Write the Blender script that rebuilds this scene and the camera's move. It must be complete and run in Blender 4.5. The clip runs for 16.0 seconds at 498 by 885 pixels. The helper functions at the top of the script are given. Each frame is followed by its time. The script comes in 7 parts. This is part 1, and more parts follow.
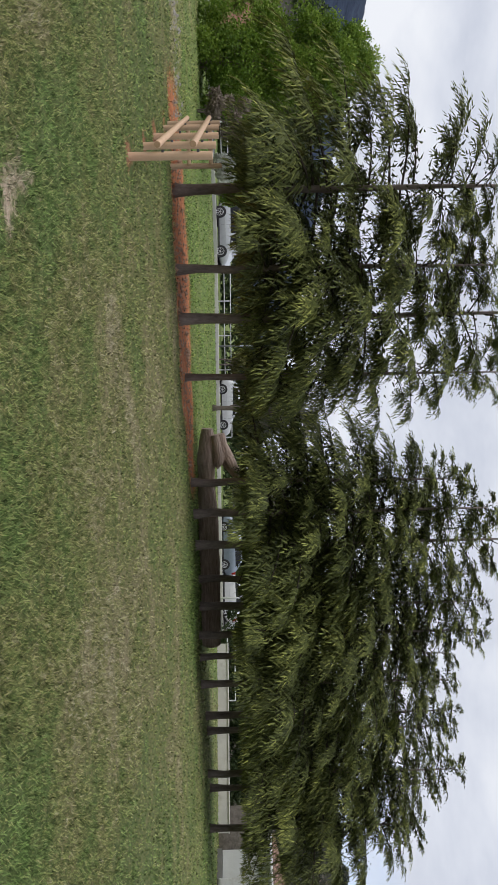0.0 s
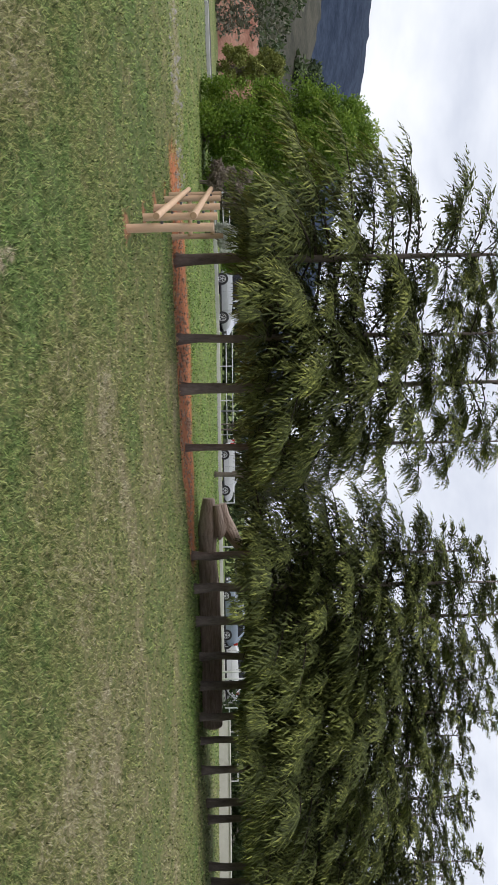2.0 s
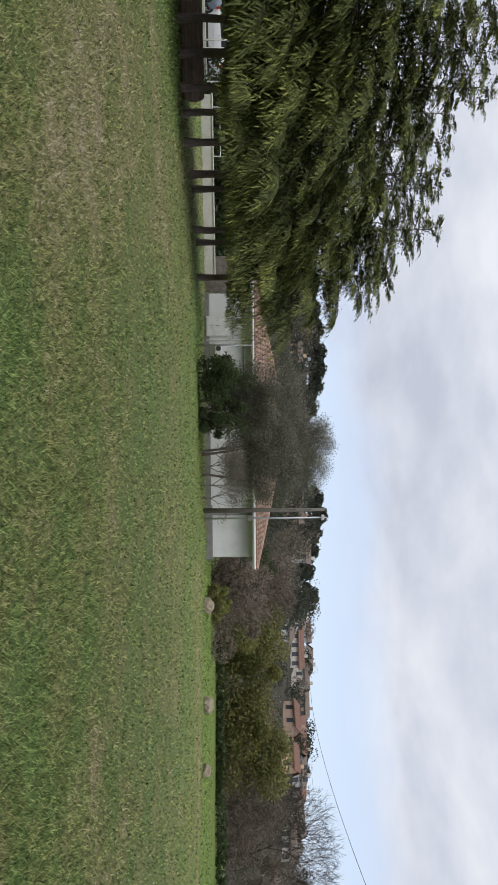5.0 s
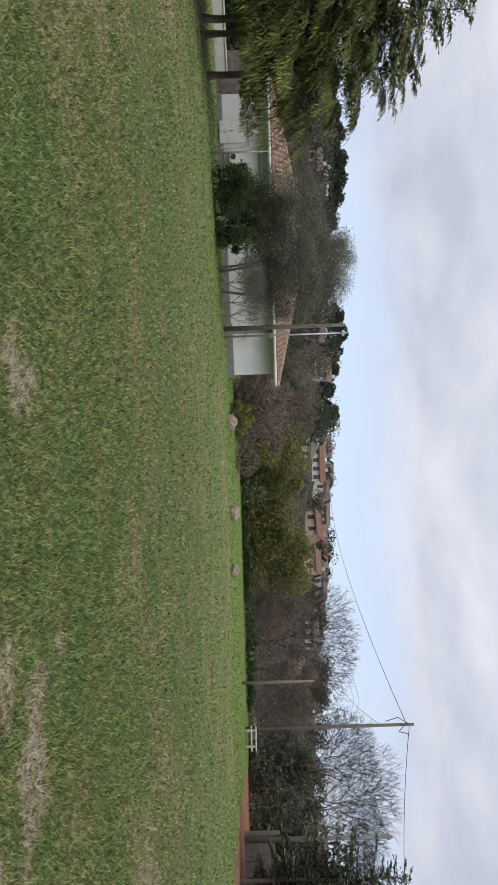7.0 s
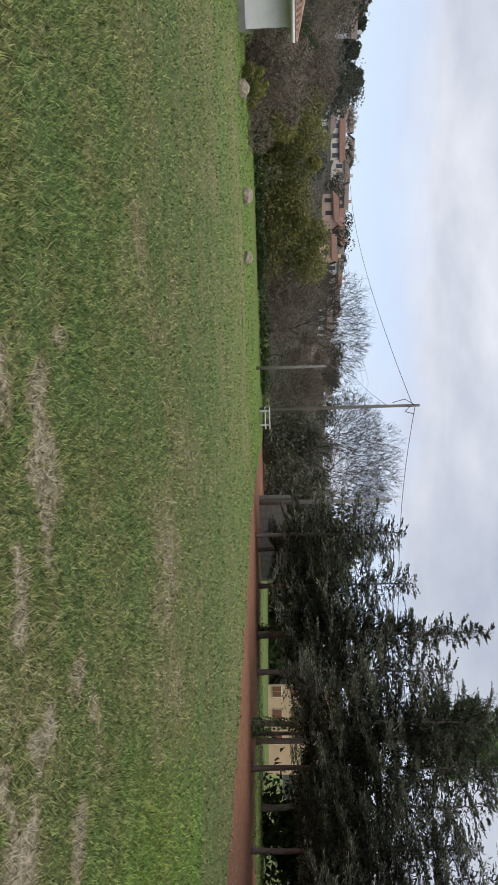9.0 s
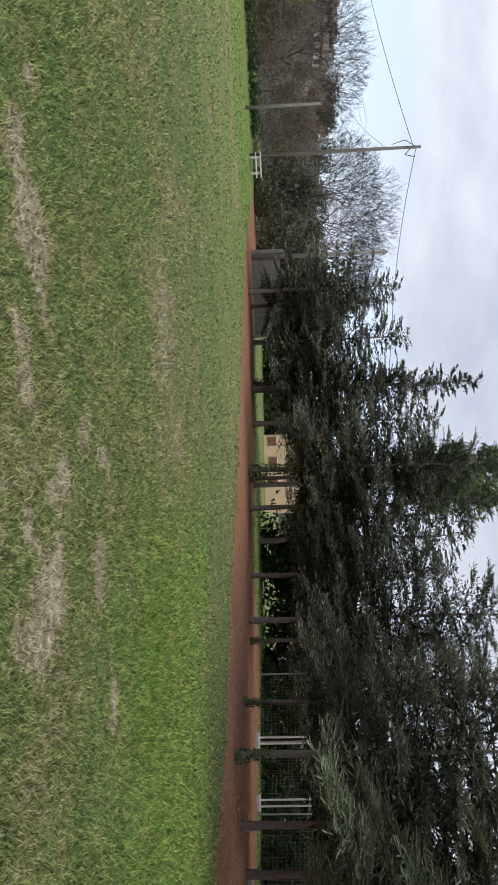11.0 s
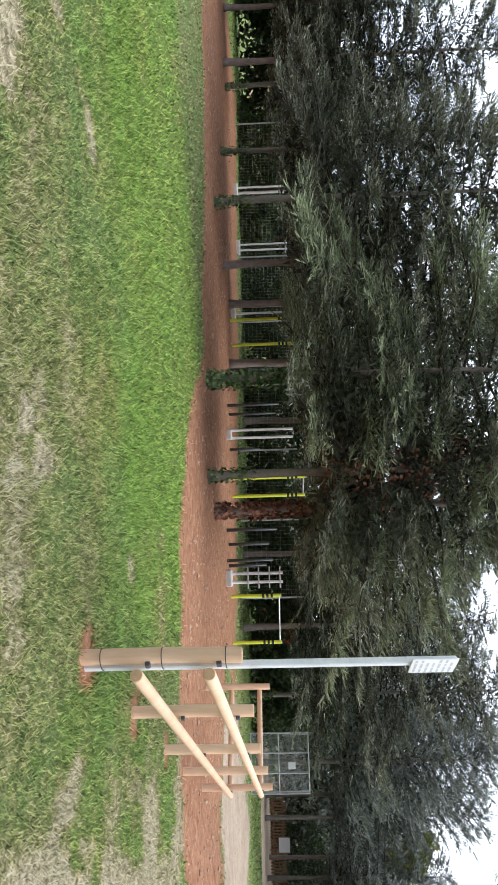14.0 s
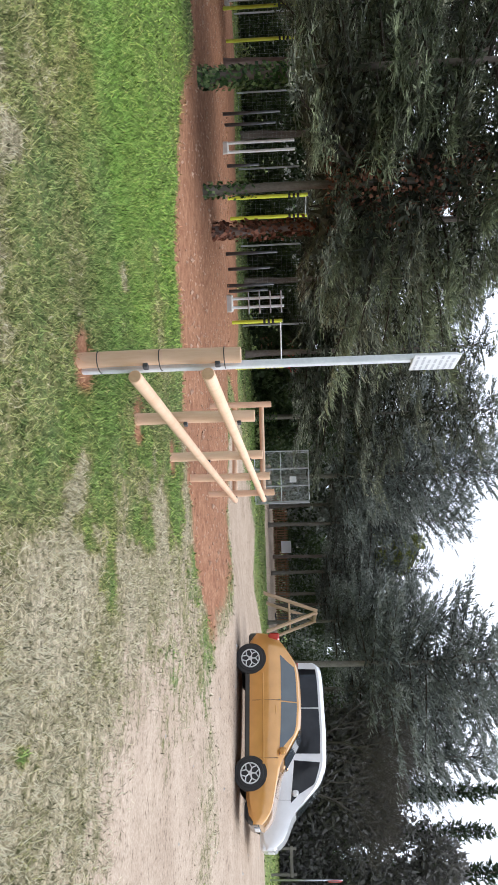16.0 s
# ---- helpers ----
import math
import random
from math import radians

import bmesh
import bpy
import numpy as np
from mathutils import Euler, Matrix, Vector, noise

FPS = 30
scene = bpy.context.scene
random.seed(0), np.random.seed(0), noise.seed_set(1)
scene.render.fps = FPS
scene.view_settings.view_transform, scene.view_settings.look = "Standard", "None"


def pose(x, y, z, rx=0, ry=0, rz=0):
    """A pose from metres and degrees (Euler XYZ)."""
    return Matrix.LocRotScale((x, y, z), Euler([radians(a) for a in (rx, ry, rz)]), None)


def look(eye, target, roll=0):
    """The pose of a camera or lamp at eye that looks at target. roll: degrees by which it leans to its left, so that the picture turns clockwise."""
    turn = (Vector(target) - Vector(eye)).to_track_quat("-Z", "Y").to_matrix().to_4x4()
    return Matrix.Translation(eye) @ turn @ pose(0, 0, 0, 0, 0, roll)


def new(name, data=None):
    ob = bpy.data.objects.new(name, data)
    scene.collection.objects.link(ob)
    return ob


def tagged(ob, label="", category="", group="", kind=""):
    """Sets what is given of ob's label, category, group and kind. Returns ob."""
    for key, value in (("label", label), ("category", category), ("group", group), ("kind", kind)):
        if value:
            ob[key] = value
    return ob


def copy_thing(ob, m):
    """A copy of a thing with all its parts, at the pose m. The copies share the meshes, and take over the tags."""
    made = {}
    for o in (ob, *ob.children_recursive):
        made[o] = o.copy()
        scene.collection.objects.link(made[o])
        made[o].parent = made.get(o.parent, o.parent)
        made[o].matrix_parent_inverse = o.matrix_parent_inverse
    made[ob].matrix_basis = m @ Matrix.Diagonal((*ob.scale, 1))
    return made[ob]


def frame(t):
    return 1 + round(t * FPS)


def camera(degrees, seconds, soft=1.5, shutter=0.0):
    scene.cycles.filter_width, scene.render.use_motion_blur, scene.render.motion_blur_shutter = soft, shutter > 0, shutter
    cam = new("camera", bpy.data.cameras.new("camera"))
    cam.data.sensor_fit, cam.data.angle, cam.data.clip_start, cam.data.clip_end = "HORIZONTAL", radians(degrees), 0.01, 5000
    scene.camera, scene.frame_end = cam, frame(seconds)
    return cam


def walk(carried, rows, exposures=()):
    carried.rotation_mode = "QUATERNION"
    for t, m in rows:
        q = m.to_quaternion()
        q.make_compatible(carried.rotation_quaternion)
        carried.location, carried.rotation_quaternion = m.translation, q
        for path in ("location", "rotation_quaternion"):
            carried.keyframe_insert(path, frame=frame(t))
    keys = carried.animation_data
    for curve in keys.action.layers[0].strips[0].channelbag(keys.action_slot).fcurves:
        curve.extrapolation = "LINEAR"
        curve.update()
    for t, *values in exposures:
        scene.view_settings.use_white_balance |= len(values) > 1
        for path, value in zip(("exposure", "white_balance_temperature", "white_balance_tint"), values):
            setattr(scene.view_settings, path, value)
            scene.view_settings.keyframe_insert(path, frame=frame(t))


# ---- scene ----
cam = camera(36.95, 16.0, soft=1.0)
EYE = 1.6
# seconds, turn to the right, tilt, lean of the upright picture, sway of the body east, north and up
TURNS = [
    (0.0, 3.14, 0.50, 1.02, 0.23, -0.52, 0.00),
    (0.5, -0.24, 0.41, 0.31, 0.11, -0.35, -0.00),
    (1.0, -0.76, 0.38, 0.28, -0.01, -0.24, -0.01),
    (1.5, -1.69, 0.25, 1.91, -0.00, -0.00, -0.00),
    (2.0, -1.57, 0.42, 1.13, -0.01, 0.16, 0.00),
    (2.5, 9.21, 0.74, -0.73, -0.11, 0.38, -0.01),
    (3.0, 17.75, 0.92, -0.78, -0.04, 0.30, 0.00),
    (3.5, 25.29, 1.25, -0.65, 0.09, 0.32, 0.01),
    (4.0, 32.97, 1.28, -0.55, 0.09, 0.33, 0.01),
    (4.2, 35.17, 1.28, -0.40, 0.08, 0.21, 0.02),
    (6.3, 53.00, 0.08, 2.01, -0.28, 0.10, -0.00),
    (6.5, 53.54, -0.15, 2.18, -0.21, 0.05, 0.00),
    (7.0, 57.26, -0.77, 1.92, -0.20, -0.12, -0.01),
    (7.5, 63.89, -1.56, 1.46, -0.08, -0.10, -0.01),
    (8.0, 68.01, -1.98, 1.51, 0.06, -0.03, 0.01),
    (8.5, 74.72, -2.29, 1.46, 0.15, 0.07, -0.00),
    (9.0, 80.89, -2.57, 1.48, 0.25, 0.20, 0.00),
    (11.5, 105.39, -2.55, 1.96, 0.13, 0.32, -0.01),
    (12.0, 111.93, -2.40, 1.73, 0.08, 0.41, -0.00),
    (12.5, 115.85, -2.15, 1.75, 0.06, 0.37, 0.00),
    (13.0, 120.81, -1.94, 2.14, 0.04, 0.29, -0.00),
    (13.5, 129.35, -2.17, 2.13, 0.01, 0.37, -0.01),
    (14.0, 139.50, -2.33, 1.81, 0.01, 0.32, -0.01),
    (14.5, 149.65, -2.56, 1.75, 0.09, 0.23, -0.03),
    (15.0, 154.86, -2.88, 1.78, 0.12, 0.14, -0.04),
    (15.5, 158.39, -3.10, 1.69, 0.16, -0.04, -0.03),
    (16.0, 159.68, -3.13, 1.87, -0.00, -0.00, 0.00),
]


def held(turn, tilt, lean, ox, oy, oz):
    # the camera is held on its side, at arm's length from the turning body
    a = radians(turn)
    return pose(0.3 * math.sin(a) + ox, 0.3 * math.cos(a) + oy, EYE + oz, 90 + tilt, 0, -turn) @ pose(0, 0, 0, 0, 0, 90 - lean)


walk(cam, [(t, held(*row)) for t, *row in TURNS],
     [(0.0, 0.33, 6500, 10), (0.5, 0.58, 6500, 10), (1.0, 0.57, 6500, 10), (1.5, 0.66, 6500, 10), (2.0, 0.54, 6500, 10), (3.0, 0.42, 6500, 10), (3.5, 0.33, 6500, 10), (7.0, 0.27, 6450, 11), (9.2, 0.30, 6450, 11), (11.5, 0.66, 6400, 10),
      (13.0, 1.14, 6300, 8), (14.3, 1.42, 6150, 6), (15.0, 1.50, 6050, 5), (15.5, 1.40, 6050, 7), (16.0, 1.26, 6100, 9)])

# ---- world and sun: a bright, broken overcast ----
SUN_AZ, SUN_EL = 236, 52
world = bpy.data.worlds.new("overcast sky")
scene.world = world
world.use_nodes = True
wn, wl = world.node_tree.nodes, world.node_tree.links
sky = wn.new("ShaderNodeTexSky")
sky.sky_type, sky.sun_disc = "NISHITA", False
sky.sun_elevation, sky.sun_rotation = radians(SUN_EL), radians(SUN_AZ)
blue = wn["Background"]
blue.inputs[1].default_value = 0.12
wl.new(sky.outputs[0], blue.inputs[0])
coord = wn.new("ShaderNodeTexCoord")


def sky_math(op, a, b=0.0, c=None, clamp=False):
    m = wn.new("ShaderNodeMath")
    m.operation, m.use_clamp = op, clamp
    for sock, val in zip(m.inputs, (a, b, c)):
        if isinstance(val, (int, float)):
            sock.default_value = val
        elif val is not None:
            wl.new(val, sock)
    return m.outputs[0]


def sky_noise(scale, detail, stretch, shift, rough=0.55, warp=0.0):
    squash = wn.new("ShaderNodeMapping")
    squash.inputs["Scale"].default_value = (1.0, 1.0, stretch)
    squash.inputs["Location"].default_value = shift
    wl.new(coord.outputs["Generated"], squash.inputs[0])
    t = wn.new("ShaderNodeTexNoise")
    t.inputs["Scale"].default_value, t.inputs["Detail"].default_value, t.inputs["Roughness"].default_value = scale, detail, rough
    t.inputs["Distortion"].default_value = warp
    wl.new(squash.outputs[0], t.inputs["Vector"])
    return t.outputs[0]


def sky_ramp(source, stops):
    r = wn.new("ShaderNodeValToRGB")
    while len(r.color_ramp.elements) < len(stops):
        r.color_ramp.elements.new(0.5)
    for e, (at_, c) in zip(r.color_ramp.elements, stops):
        e.position, e.color = at_, (*c, 1)
    wl.new(source, r.inputs[0])
    return r.outputs[0]


xyz = wn.new("ShaderNodeSeparateXYZ")
wl.new(coord.outputs["Generated"], xyz.inputs[0])
billow = sky_noise(2.6, 7.0, 2.4, (0.35, 0.1, 0.2), 0.56, 0.4)
# a pale clear band low over the town, under the edge of the cloud sheet
toward = sky_math("ADD", sky_math("MULTIPLY", xyz.outputs[0], math.sin(radians(66))), sky_math("MULTIPLY", xyz.outputs[1], math.cos(radians(66))))
side_fade = sky_math("MULTIPLY", sky_math("SUBTRACT", toward, 0.70), 5.0, clamp=True)
edge = sky_math("ADD", xyz.outputs[2], sky_math("MULTIPLY", sky_math("SUBTRACT", billow, 0.5), 0.16))
low_fade = sky_math("MULTIPLY", sky_math("SUBTRACT", 0.192, edge), 16.0, clamp=True)
# small bright cumulus along the horizon
puffs = sky_math("MULTIPLY", sky_math("SUBTRACT", sky_noise(7.0, 5.0, 1.8, (1.4, 0.6, 0.1), 0.5), 0.56), 9.0, clamp=True)
puffs = sky_math("MULTIPLY", puffs, sky_math("MULTIPLY", sky_math("SUBTRACT", 0.15, xyz.outputs[2]), 14.0, clamp=True))
clear = sky_math("MULTIPLY", sky_math("MULTIPLY", side_fade, low_fade), sky_math("SUBTRACT", 1.0, sky_math("MULTIPLY", puffs, 0.85)))
cover = sky_math("SUBTRACT", 1.0, sky_math("MULTIPLY", clear, 0.35))
grey = sky_math("ADD", sky_math("MULTIPLY", sky_noise(3.1, 6.0, 2.6, (0.2, 0.9, 0.5), 0.5, 0.3), 0.72), sky_math("MULTIPLY", sky_noise(10.0, 4.0, 2.0, (0.7, 0.1, 0.3)), 0.28))
shade = sky_ramp(grey, [(0.34, (0.54, 0.58, 0.68)), (0.48, (0.68, 0.715, 0.80)), (0.62, (0.82, 0.845, 0.90))])
east = sky_math("ADD", sky_math("MULTIPLY", xyz.outputs[0], math.sin(radians(106))), sky_math("MULTIPLY", xyz.outputs[1], math.cos(radians(106))))
east = sky_math("MULTIPLY", sky_math("SUBTRACT", east, 0.88), 12.0, clamp=True)
thick = wn.new("ShaderNodeMix")
thick.data_type, thick.blend_type = "RGBA", "MULTIPLY"
wl.new(east, thick.inputs[0])
wl.new(shade, thick.inputs[6])
thick.inputs[7].default_value = (0.70, 0.73, 0.78, 1)
veil = wn.new("ShaderNodeMix")
veil.data_type = "RGBA"
wl.new(clear, veil.inputs[0])
wl.new(thick.outputs[2], veil.inputs[6])
veil.inputs[7].default_value = (0.70, 0.79, 0.99, 1)
cloud = wn.new("ShaderNodeBackground")
cloud.inputs[1].default_value = 0.84
wl.new(veil.outputs[2], cloud.inputs[0])
both = wn.new("ShaderNodeMixShader")
wl.new(cover, both.inputs[0])
wl.new(blue.outputs[0], both.inputs[1])
wl.new(cloud.outputs[0], both.inputs[2])
wl.new(both.outputs[0], wn["World Output"].inputs[0])

sun = bpy.data.lights.new("sun", "SUN")
sun.energy, sun.angle, sun.color = 1.15, radians(34), (1.0, 0.95, 0.87)
sun_ob = new("sun", sun)
sun_ob.matrix_world = look((0, 0, 60), (-60 * math.sin(radians(SUN_AZ)), -60 * math.cos(radians(SUN_AZ)), 60 - 60 * math.tan(radians(SUN_EL))))

# ---- materials ----
def material(name, rough=0.6, metal=0.0):
    m = bpy.data.materials.new(name)
    m.use_nodes = True
    p = m.node_tree.nodes["Principled BSDF"]
    p.inputs["Roughness"].default_value, p.inputs["Metallic"].default_value = rough, metal
    return m, m.node_tree.nodes, m.node_tree.links, p


def noise_node(n, l, scale, detail=4.0, rough=0.55, stretch=None, kind="Object"):
    c = n.new("ShaderNodeTexCoord")
    t = n.new("ShaderNodeTexNoise")
    t.inputs["Scale"].default_value, t.inputs["Detail"].default_value, t.inputs["Roughness"].default_value = scale, detail, rough
    if stretch:
        s = n.new("ShaderNodeMapping")
        s.inputs["Scale"].default_value = stretch
        l.new(c.outputs[kind], s.inputs[0])
        l.new(s.outputs[0], t.inputs["Vector"])
    else:
        l.new(c.outputs[kind], t.inputs["Vector"])
    return t.outputs[0]


def ramp(n, l, source, stops):
    r = n.new("ShaderNodeValToRGB")
    while len(r.color_ramp.elements) < len(stops):
        r.color_ramp.elements.new(0.5)
    for e, (at_, c) in zip(r.color_ramp.elements, stops):
        e.position, e.color = at_, (*c, 1)
    l.new(source, r.inputs[0])
    return r.outputs[0]


def mixed(n, l, fac, a, b, how="MIX"):
    m = n.new("ShaderNodeMix")
    m.data_type, m.blend_type = "RGBA", how
    for sock, val in ((m.inputs[0], fac), (m.inputs[6], a), (m.inputs[7], b)):
        if isinstance(val, (int, float)):
            sock.default_value = val
        elif isinstance(val, tuple):
            sock.default_value = (*val, 1)
        else:
            l.new(val, sock)
    return m.outputs[2]


def calc(n, l, op, a, b=0.0, c=None, clamp=False):
    m = n.new("ShaderNodeMath")
    m.operation, m.use_clamp = op, clamp
    for sock, val in zip(m.inputs, (a, b, c)):
        if val is None:
            continue
        if isinstance(val, (int, float)):
            sock.default_value = val
        else:
            l.new(val, sock)
    return m.outputs[0]


def bump(n, l, p, height, strength=0.4, dist=0.02):
    b = n.new("ShaderNodeBump")
    b.inputs["Strength"].default_value, b.inputs["Distance"].default_value = strength, dist
    l.new(height, b.inputs["Height"])
    l.new(b.outputs[0], p.inputs["Normal"])


def surface(name, dark, light, scale=6.0, rough=0.7, metal=0.0, relief=0.3, fine=40.0, stretch=None, vary=0.0, wear=None, span=0.2):
    """A worn surface: two scales of tone, fine relief, and, with vary, a tone of its own for each object."""
    m, n, l, p = material(name, rough, metal)
    if rough > 0.8:
        p.inputs["Specular IOR Level"].default_value = 0.12
    big = noise_node(n, l, scale, 5.0, 0.6, stretch)
    small = noise_node(n, l, fine, 3.0, 0.6, stretch)
    tone = calc(n, l, "ADD", calc(n, l, "MULTIPLY", big, 0.65), calc(n, l, "MULTIPLY", small, 0.35))
    col = ramp(n, l, tone, [(0.5 - span, dark), (0.5 + span, light)])
    if wear:
        spots = noise_node(n, l, scale * 0.45, 6.0, 0.7)
        col = mixed(n, l, calc(n, l, "MULTIPLY", calc(n, l, "SUBTRACT", spots, 0.52), 4.0, clamp=True), col, wear)
    if vary:
        info = n.new("ShaderNodeObjectInfo")
        hsv = n.new("ShaderNodeHueSaturation")
        l.new(calc(n, l, "ADD", calc(n, l, "MULTIPLY", info.outputs["Random"], vary), 1 - vary / 2), hsv.inputs["Value"])
        l.new(col, hsv.inputs["Color"])
        col = hsv.outputs[0]
    l.new(col, p.inputs["Base Color"])
    if relief:
        bump(n, l, p, tone, relief, 0.01)
    return m


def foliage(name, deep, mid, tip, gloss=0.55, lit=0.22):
    """Leaves: dark to pale by the tone attribute (age, painted light), each leaf a little apart, some light coming
    through.
    """
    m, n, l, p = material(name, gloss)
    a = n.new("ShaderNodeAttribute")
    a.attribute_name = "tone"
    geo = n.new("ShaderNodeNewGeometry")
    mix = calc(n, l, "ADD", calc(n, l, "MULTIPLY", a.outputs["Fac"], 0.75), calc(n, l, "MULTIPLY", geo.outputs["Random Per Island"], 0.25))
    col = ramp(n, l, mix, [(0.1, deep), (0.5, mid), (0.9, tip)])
    l.new(col, p.inputs["Base Color"])
    p.inputs["Specular IOR Level"].default_value = 0.25
    t = n.new("ShaderNodeBsdfTranslucent")
    l.new(col, t.inputs[0])
    s = n.new("ShaderNodeMixShader")
    s.inputs[0].default_value = lit
    l.new(p.outputs[0], s.inputs[1])
    l.new(t.outputs[0], s.inputs[2])
    l.new(s.outputs[0], n["Material Output"].inputs[0])
    return m


def ground_material(name, blades=False):
    m, n, l, p = material(name, 0.95)
    p.inputs["Specular IOR Level"].default_value = 0.15

    def att(name):
        a = n.new("ShaderNodeAttribute")
        a.attribute_name = name
        return a.outputs["Fac"]

    def wide(source, gain):
        return calc(n, l, "MULTIPLY", calc(n, l, "SUBTRACT", source, 0.5), gain)
    broad = noise_node(n, l, 0.13, 4.0, 0.6)
    patch = noise_node(n, l, 0.75, 5.0, 0.62)
    blotch = noise_node(n, l, 4.5, 4.0, 0.65)
    tuft = noise_node(n, l, 13.0, 3.0, 0.7)
    fine = noise_node(n, l, 32.0, 3.0, 0.75)
    thread = noise_node(n, l, 110.0, 2.0, 0.75)
    # turf: dry and fresh patches
    dry = calc(n, l, "ADD", wide(broad, 0.45), calc(n, l, "ADD", wide(patch, 0.62), wide(blotch, 0.40)))
    dry = calc(n, l, "ADD", calc(n, l, "ADD", dry, calc(n, l, "ADD", wide(tuft, 0.52), wide(fine, 0.55))), 0.41)
    dry = calc(n, l, "ADD", dry, calc(n, l, "ADD", calc(n, l, "MULTIPLY", att("pale"), 0.21), calc(n, l, "MULTIPLY", att("lush"), -0.19)))
    turf = ramp(n, l, dry, [(0.05, (0.150, 0.240, 0.072)), (0.34, (0.152, 0.204, 0.074)), (0.52, (0.222, 0.220, 0.092)), (0.66, (0.350, 0.302, 0.192)), (0.88, (0.52, 0.455, 0.335))])
    blade = calc(n, l, "ADD", calc(n, l, "MULTIPLY", tuft, 0.50), calc(n, l, "ADD", calc(n, l, "MULTIPLY", fine, 0.32), calc(n, l, "MULTIPLY", thread, 0.18)))
    turf = mixed(n, l, 1.0, turf, ramp(n, l, blade, [(0.38, (0.42, 0.43, 0.40)), (0.50, (0.92, 0.92, 0.92)), (0.63, (1.58, 1.56, 1.50))]), "MULTIPLY")
    turf = mixed(n, l, calc(n, l, "MULTIPLY", att("lush"), 0.55), turf, mixed(n, l, 1.0, turf, (1.22, 1.20, 0.66), "MULTIPLY"))
    if not blades:
        # dark thatch and soil between the blades, with the gaps' shade painted in
        turf = mixed(n, l, calc(n, l, "MULTIPLY", att("soil_shade"), 0.52), turf, mixed(n, l, 1.0, turf, (0.42, 0.40, 0.38), "MULTIPLY"))
    # bare red earth
    earth = ramp(n, l, calc(n, l, "ADD", calc(n, l, "MULTIPLY", blotch, 0.5), calc(n, l, "MULTIPLY", fine, 0.5)),
                 [(0.32, (0.14, 0.060, 0.036)), (0.5, (0.285, 0.138, 0.080)), (0.68, (0.45, 0.265, 0.165))])
    # sandy trodden earth
    sand = ramp(n, l, calc(n, l, "ADD", calc(n, l, "MULTIPLY", patch, 0.4), calc(n, l, "MULTIPLY", fine, 0.6)),
                [(0.32, (0.245, 0.178, 0.130)), (0.5, (0.400, 0.312, 0.240)), (0.68, (0.53, 0.435, 0.35))])
    # trodden clods and pits
    sand = mixed(n, l, 1.0, sand, ramp(n, l, calc(n, l, "ADD", calc(n, l, "MULTIPLY", tuft, 0.6), calc(n, l, "MULTIPLY", blotch, 0.4)), [(0.36, (0.40, 0.36, 0.33)), (0.45, (0.95, 0.95, 0.95)), (0.62, (1.08, 1.08, 1.08))]), "MULTIPLY")
    tar = ramp(n, l, fine, [(0.3, (0.055, 0.055, 0.056)), (0.7, (0.11, 0.11, 0.108))])

    def sharp_edge(name, gain, loose=1.2):
        rough_ = calc(n, l, "ADD", calc(n, l, "MULTIPLY", blotch, 0.5), calc(n, l, "ADD", calc(n, l, "MULTIPLY", fine, 0.25), calc(n, l, "MULTIPLY", patch, 0.25)))
        v = calc(n, l, "SUBTRACT", calc(n, l, "ADD", att(name), wide(rough_, loose)), 0.5)
        return calc(n, l, "ADD", calc(n, l, "MULTIPLY", v, gain), 0.5, clamp=True)
    col = mixed(n, l, sharp_edge("sand", 3.0, 3.0), turf, sand)
    earth = mixed(n, l, att("clay"), earth, mixed(n, l, 1.0, earth, (1.75, 1.35, 1.05), "MULTIPLY"))
    col = mixed(n, l, sharp_edge("dirt", 3.2, 1.6), col, earth)
    col = mixed(n, l, sharp_edge("road", 8.0), col, tar)
    l.new(col, p.inputs["Base Color"])
    if not blades:
        bump(n, l, p, calc(n, l, "ADD", calc(n, l, "MULTIPLY", blotch, 0.8), blade), 0.6, 0.04)
    if blades:
        geo = n.new("ShaderNodeNewGeometry")
        col = mixed(n, l, 1.0, col, ramp(n, l, geo.outputs["Random Per Island"], [(0.0, (0.28, 0.31, 0.29)), (0.40, (1.16, 1.24, 1.24)), (0.75, (2.15, 2.25, 2.35)), (1.0, (3.1, 3.05, 2.9))]), "MULTIPLY")
        col = mixed(n, l, 1.0, col, (0.62, 0.58, 0.44), "DARKEN")
        l.new(col, p.inputs["Base Color"])
        # thin blades let light through
        t = n.new("ShaderNodeBsdfTranslucent")
        l.new(col, t.inputs[0])
        s = n.new("ShaderNodeMixShader")
        s.inputs[0].default_value = 0.5
        l.new(p.outputs[0], s.inputs[1])
        l.new(t.outputs[0], s.inputs[2])
        l.new(s.outputs[0], n["Material Output"].inputs[0])
    return m


GROUND = ground_material("field ground")
TURF_BLADE = ground_material("turf blades", True)
# conifer ramps: the dark end paints shade deep in the crown, the pale end young tips
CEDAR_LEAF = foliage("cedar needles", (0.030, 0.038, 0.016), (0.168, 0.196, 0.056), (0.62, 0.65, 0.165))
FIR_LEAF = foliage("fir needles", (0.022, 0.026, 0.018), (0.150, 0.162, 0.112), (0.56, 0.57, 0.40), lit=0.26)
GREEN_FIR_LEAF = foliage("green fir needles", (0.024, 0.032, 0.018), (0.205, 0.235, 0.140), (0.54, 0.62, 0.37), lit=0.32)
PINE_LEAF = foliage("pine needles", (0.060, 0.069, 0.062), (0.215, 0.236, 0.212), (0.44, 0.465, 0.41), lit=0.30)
BRIGHT_LEAF = foliage("young leaves", (0.036, 0.080, 0.012), (0.140, 0.235, 0.030), (0.34, 0.45, 0.080), lit=0.35)
STONE_PINE_LEAF = foliage("umbrella pine needles", (0.018, 0.023, 0.016), (0.050, 0.058, 0.040), (0.115, 0.120, 0.082))
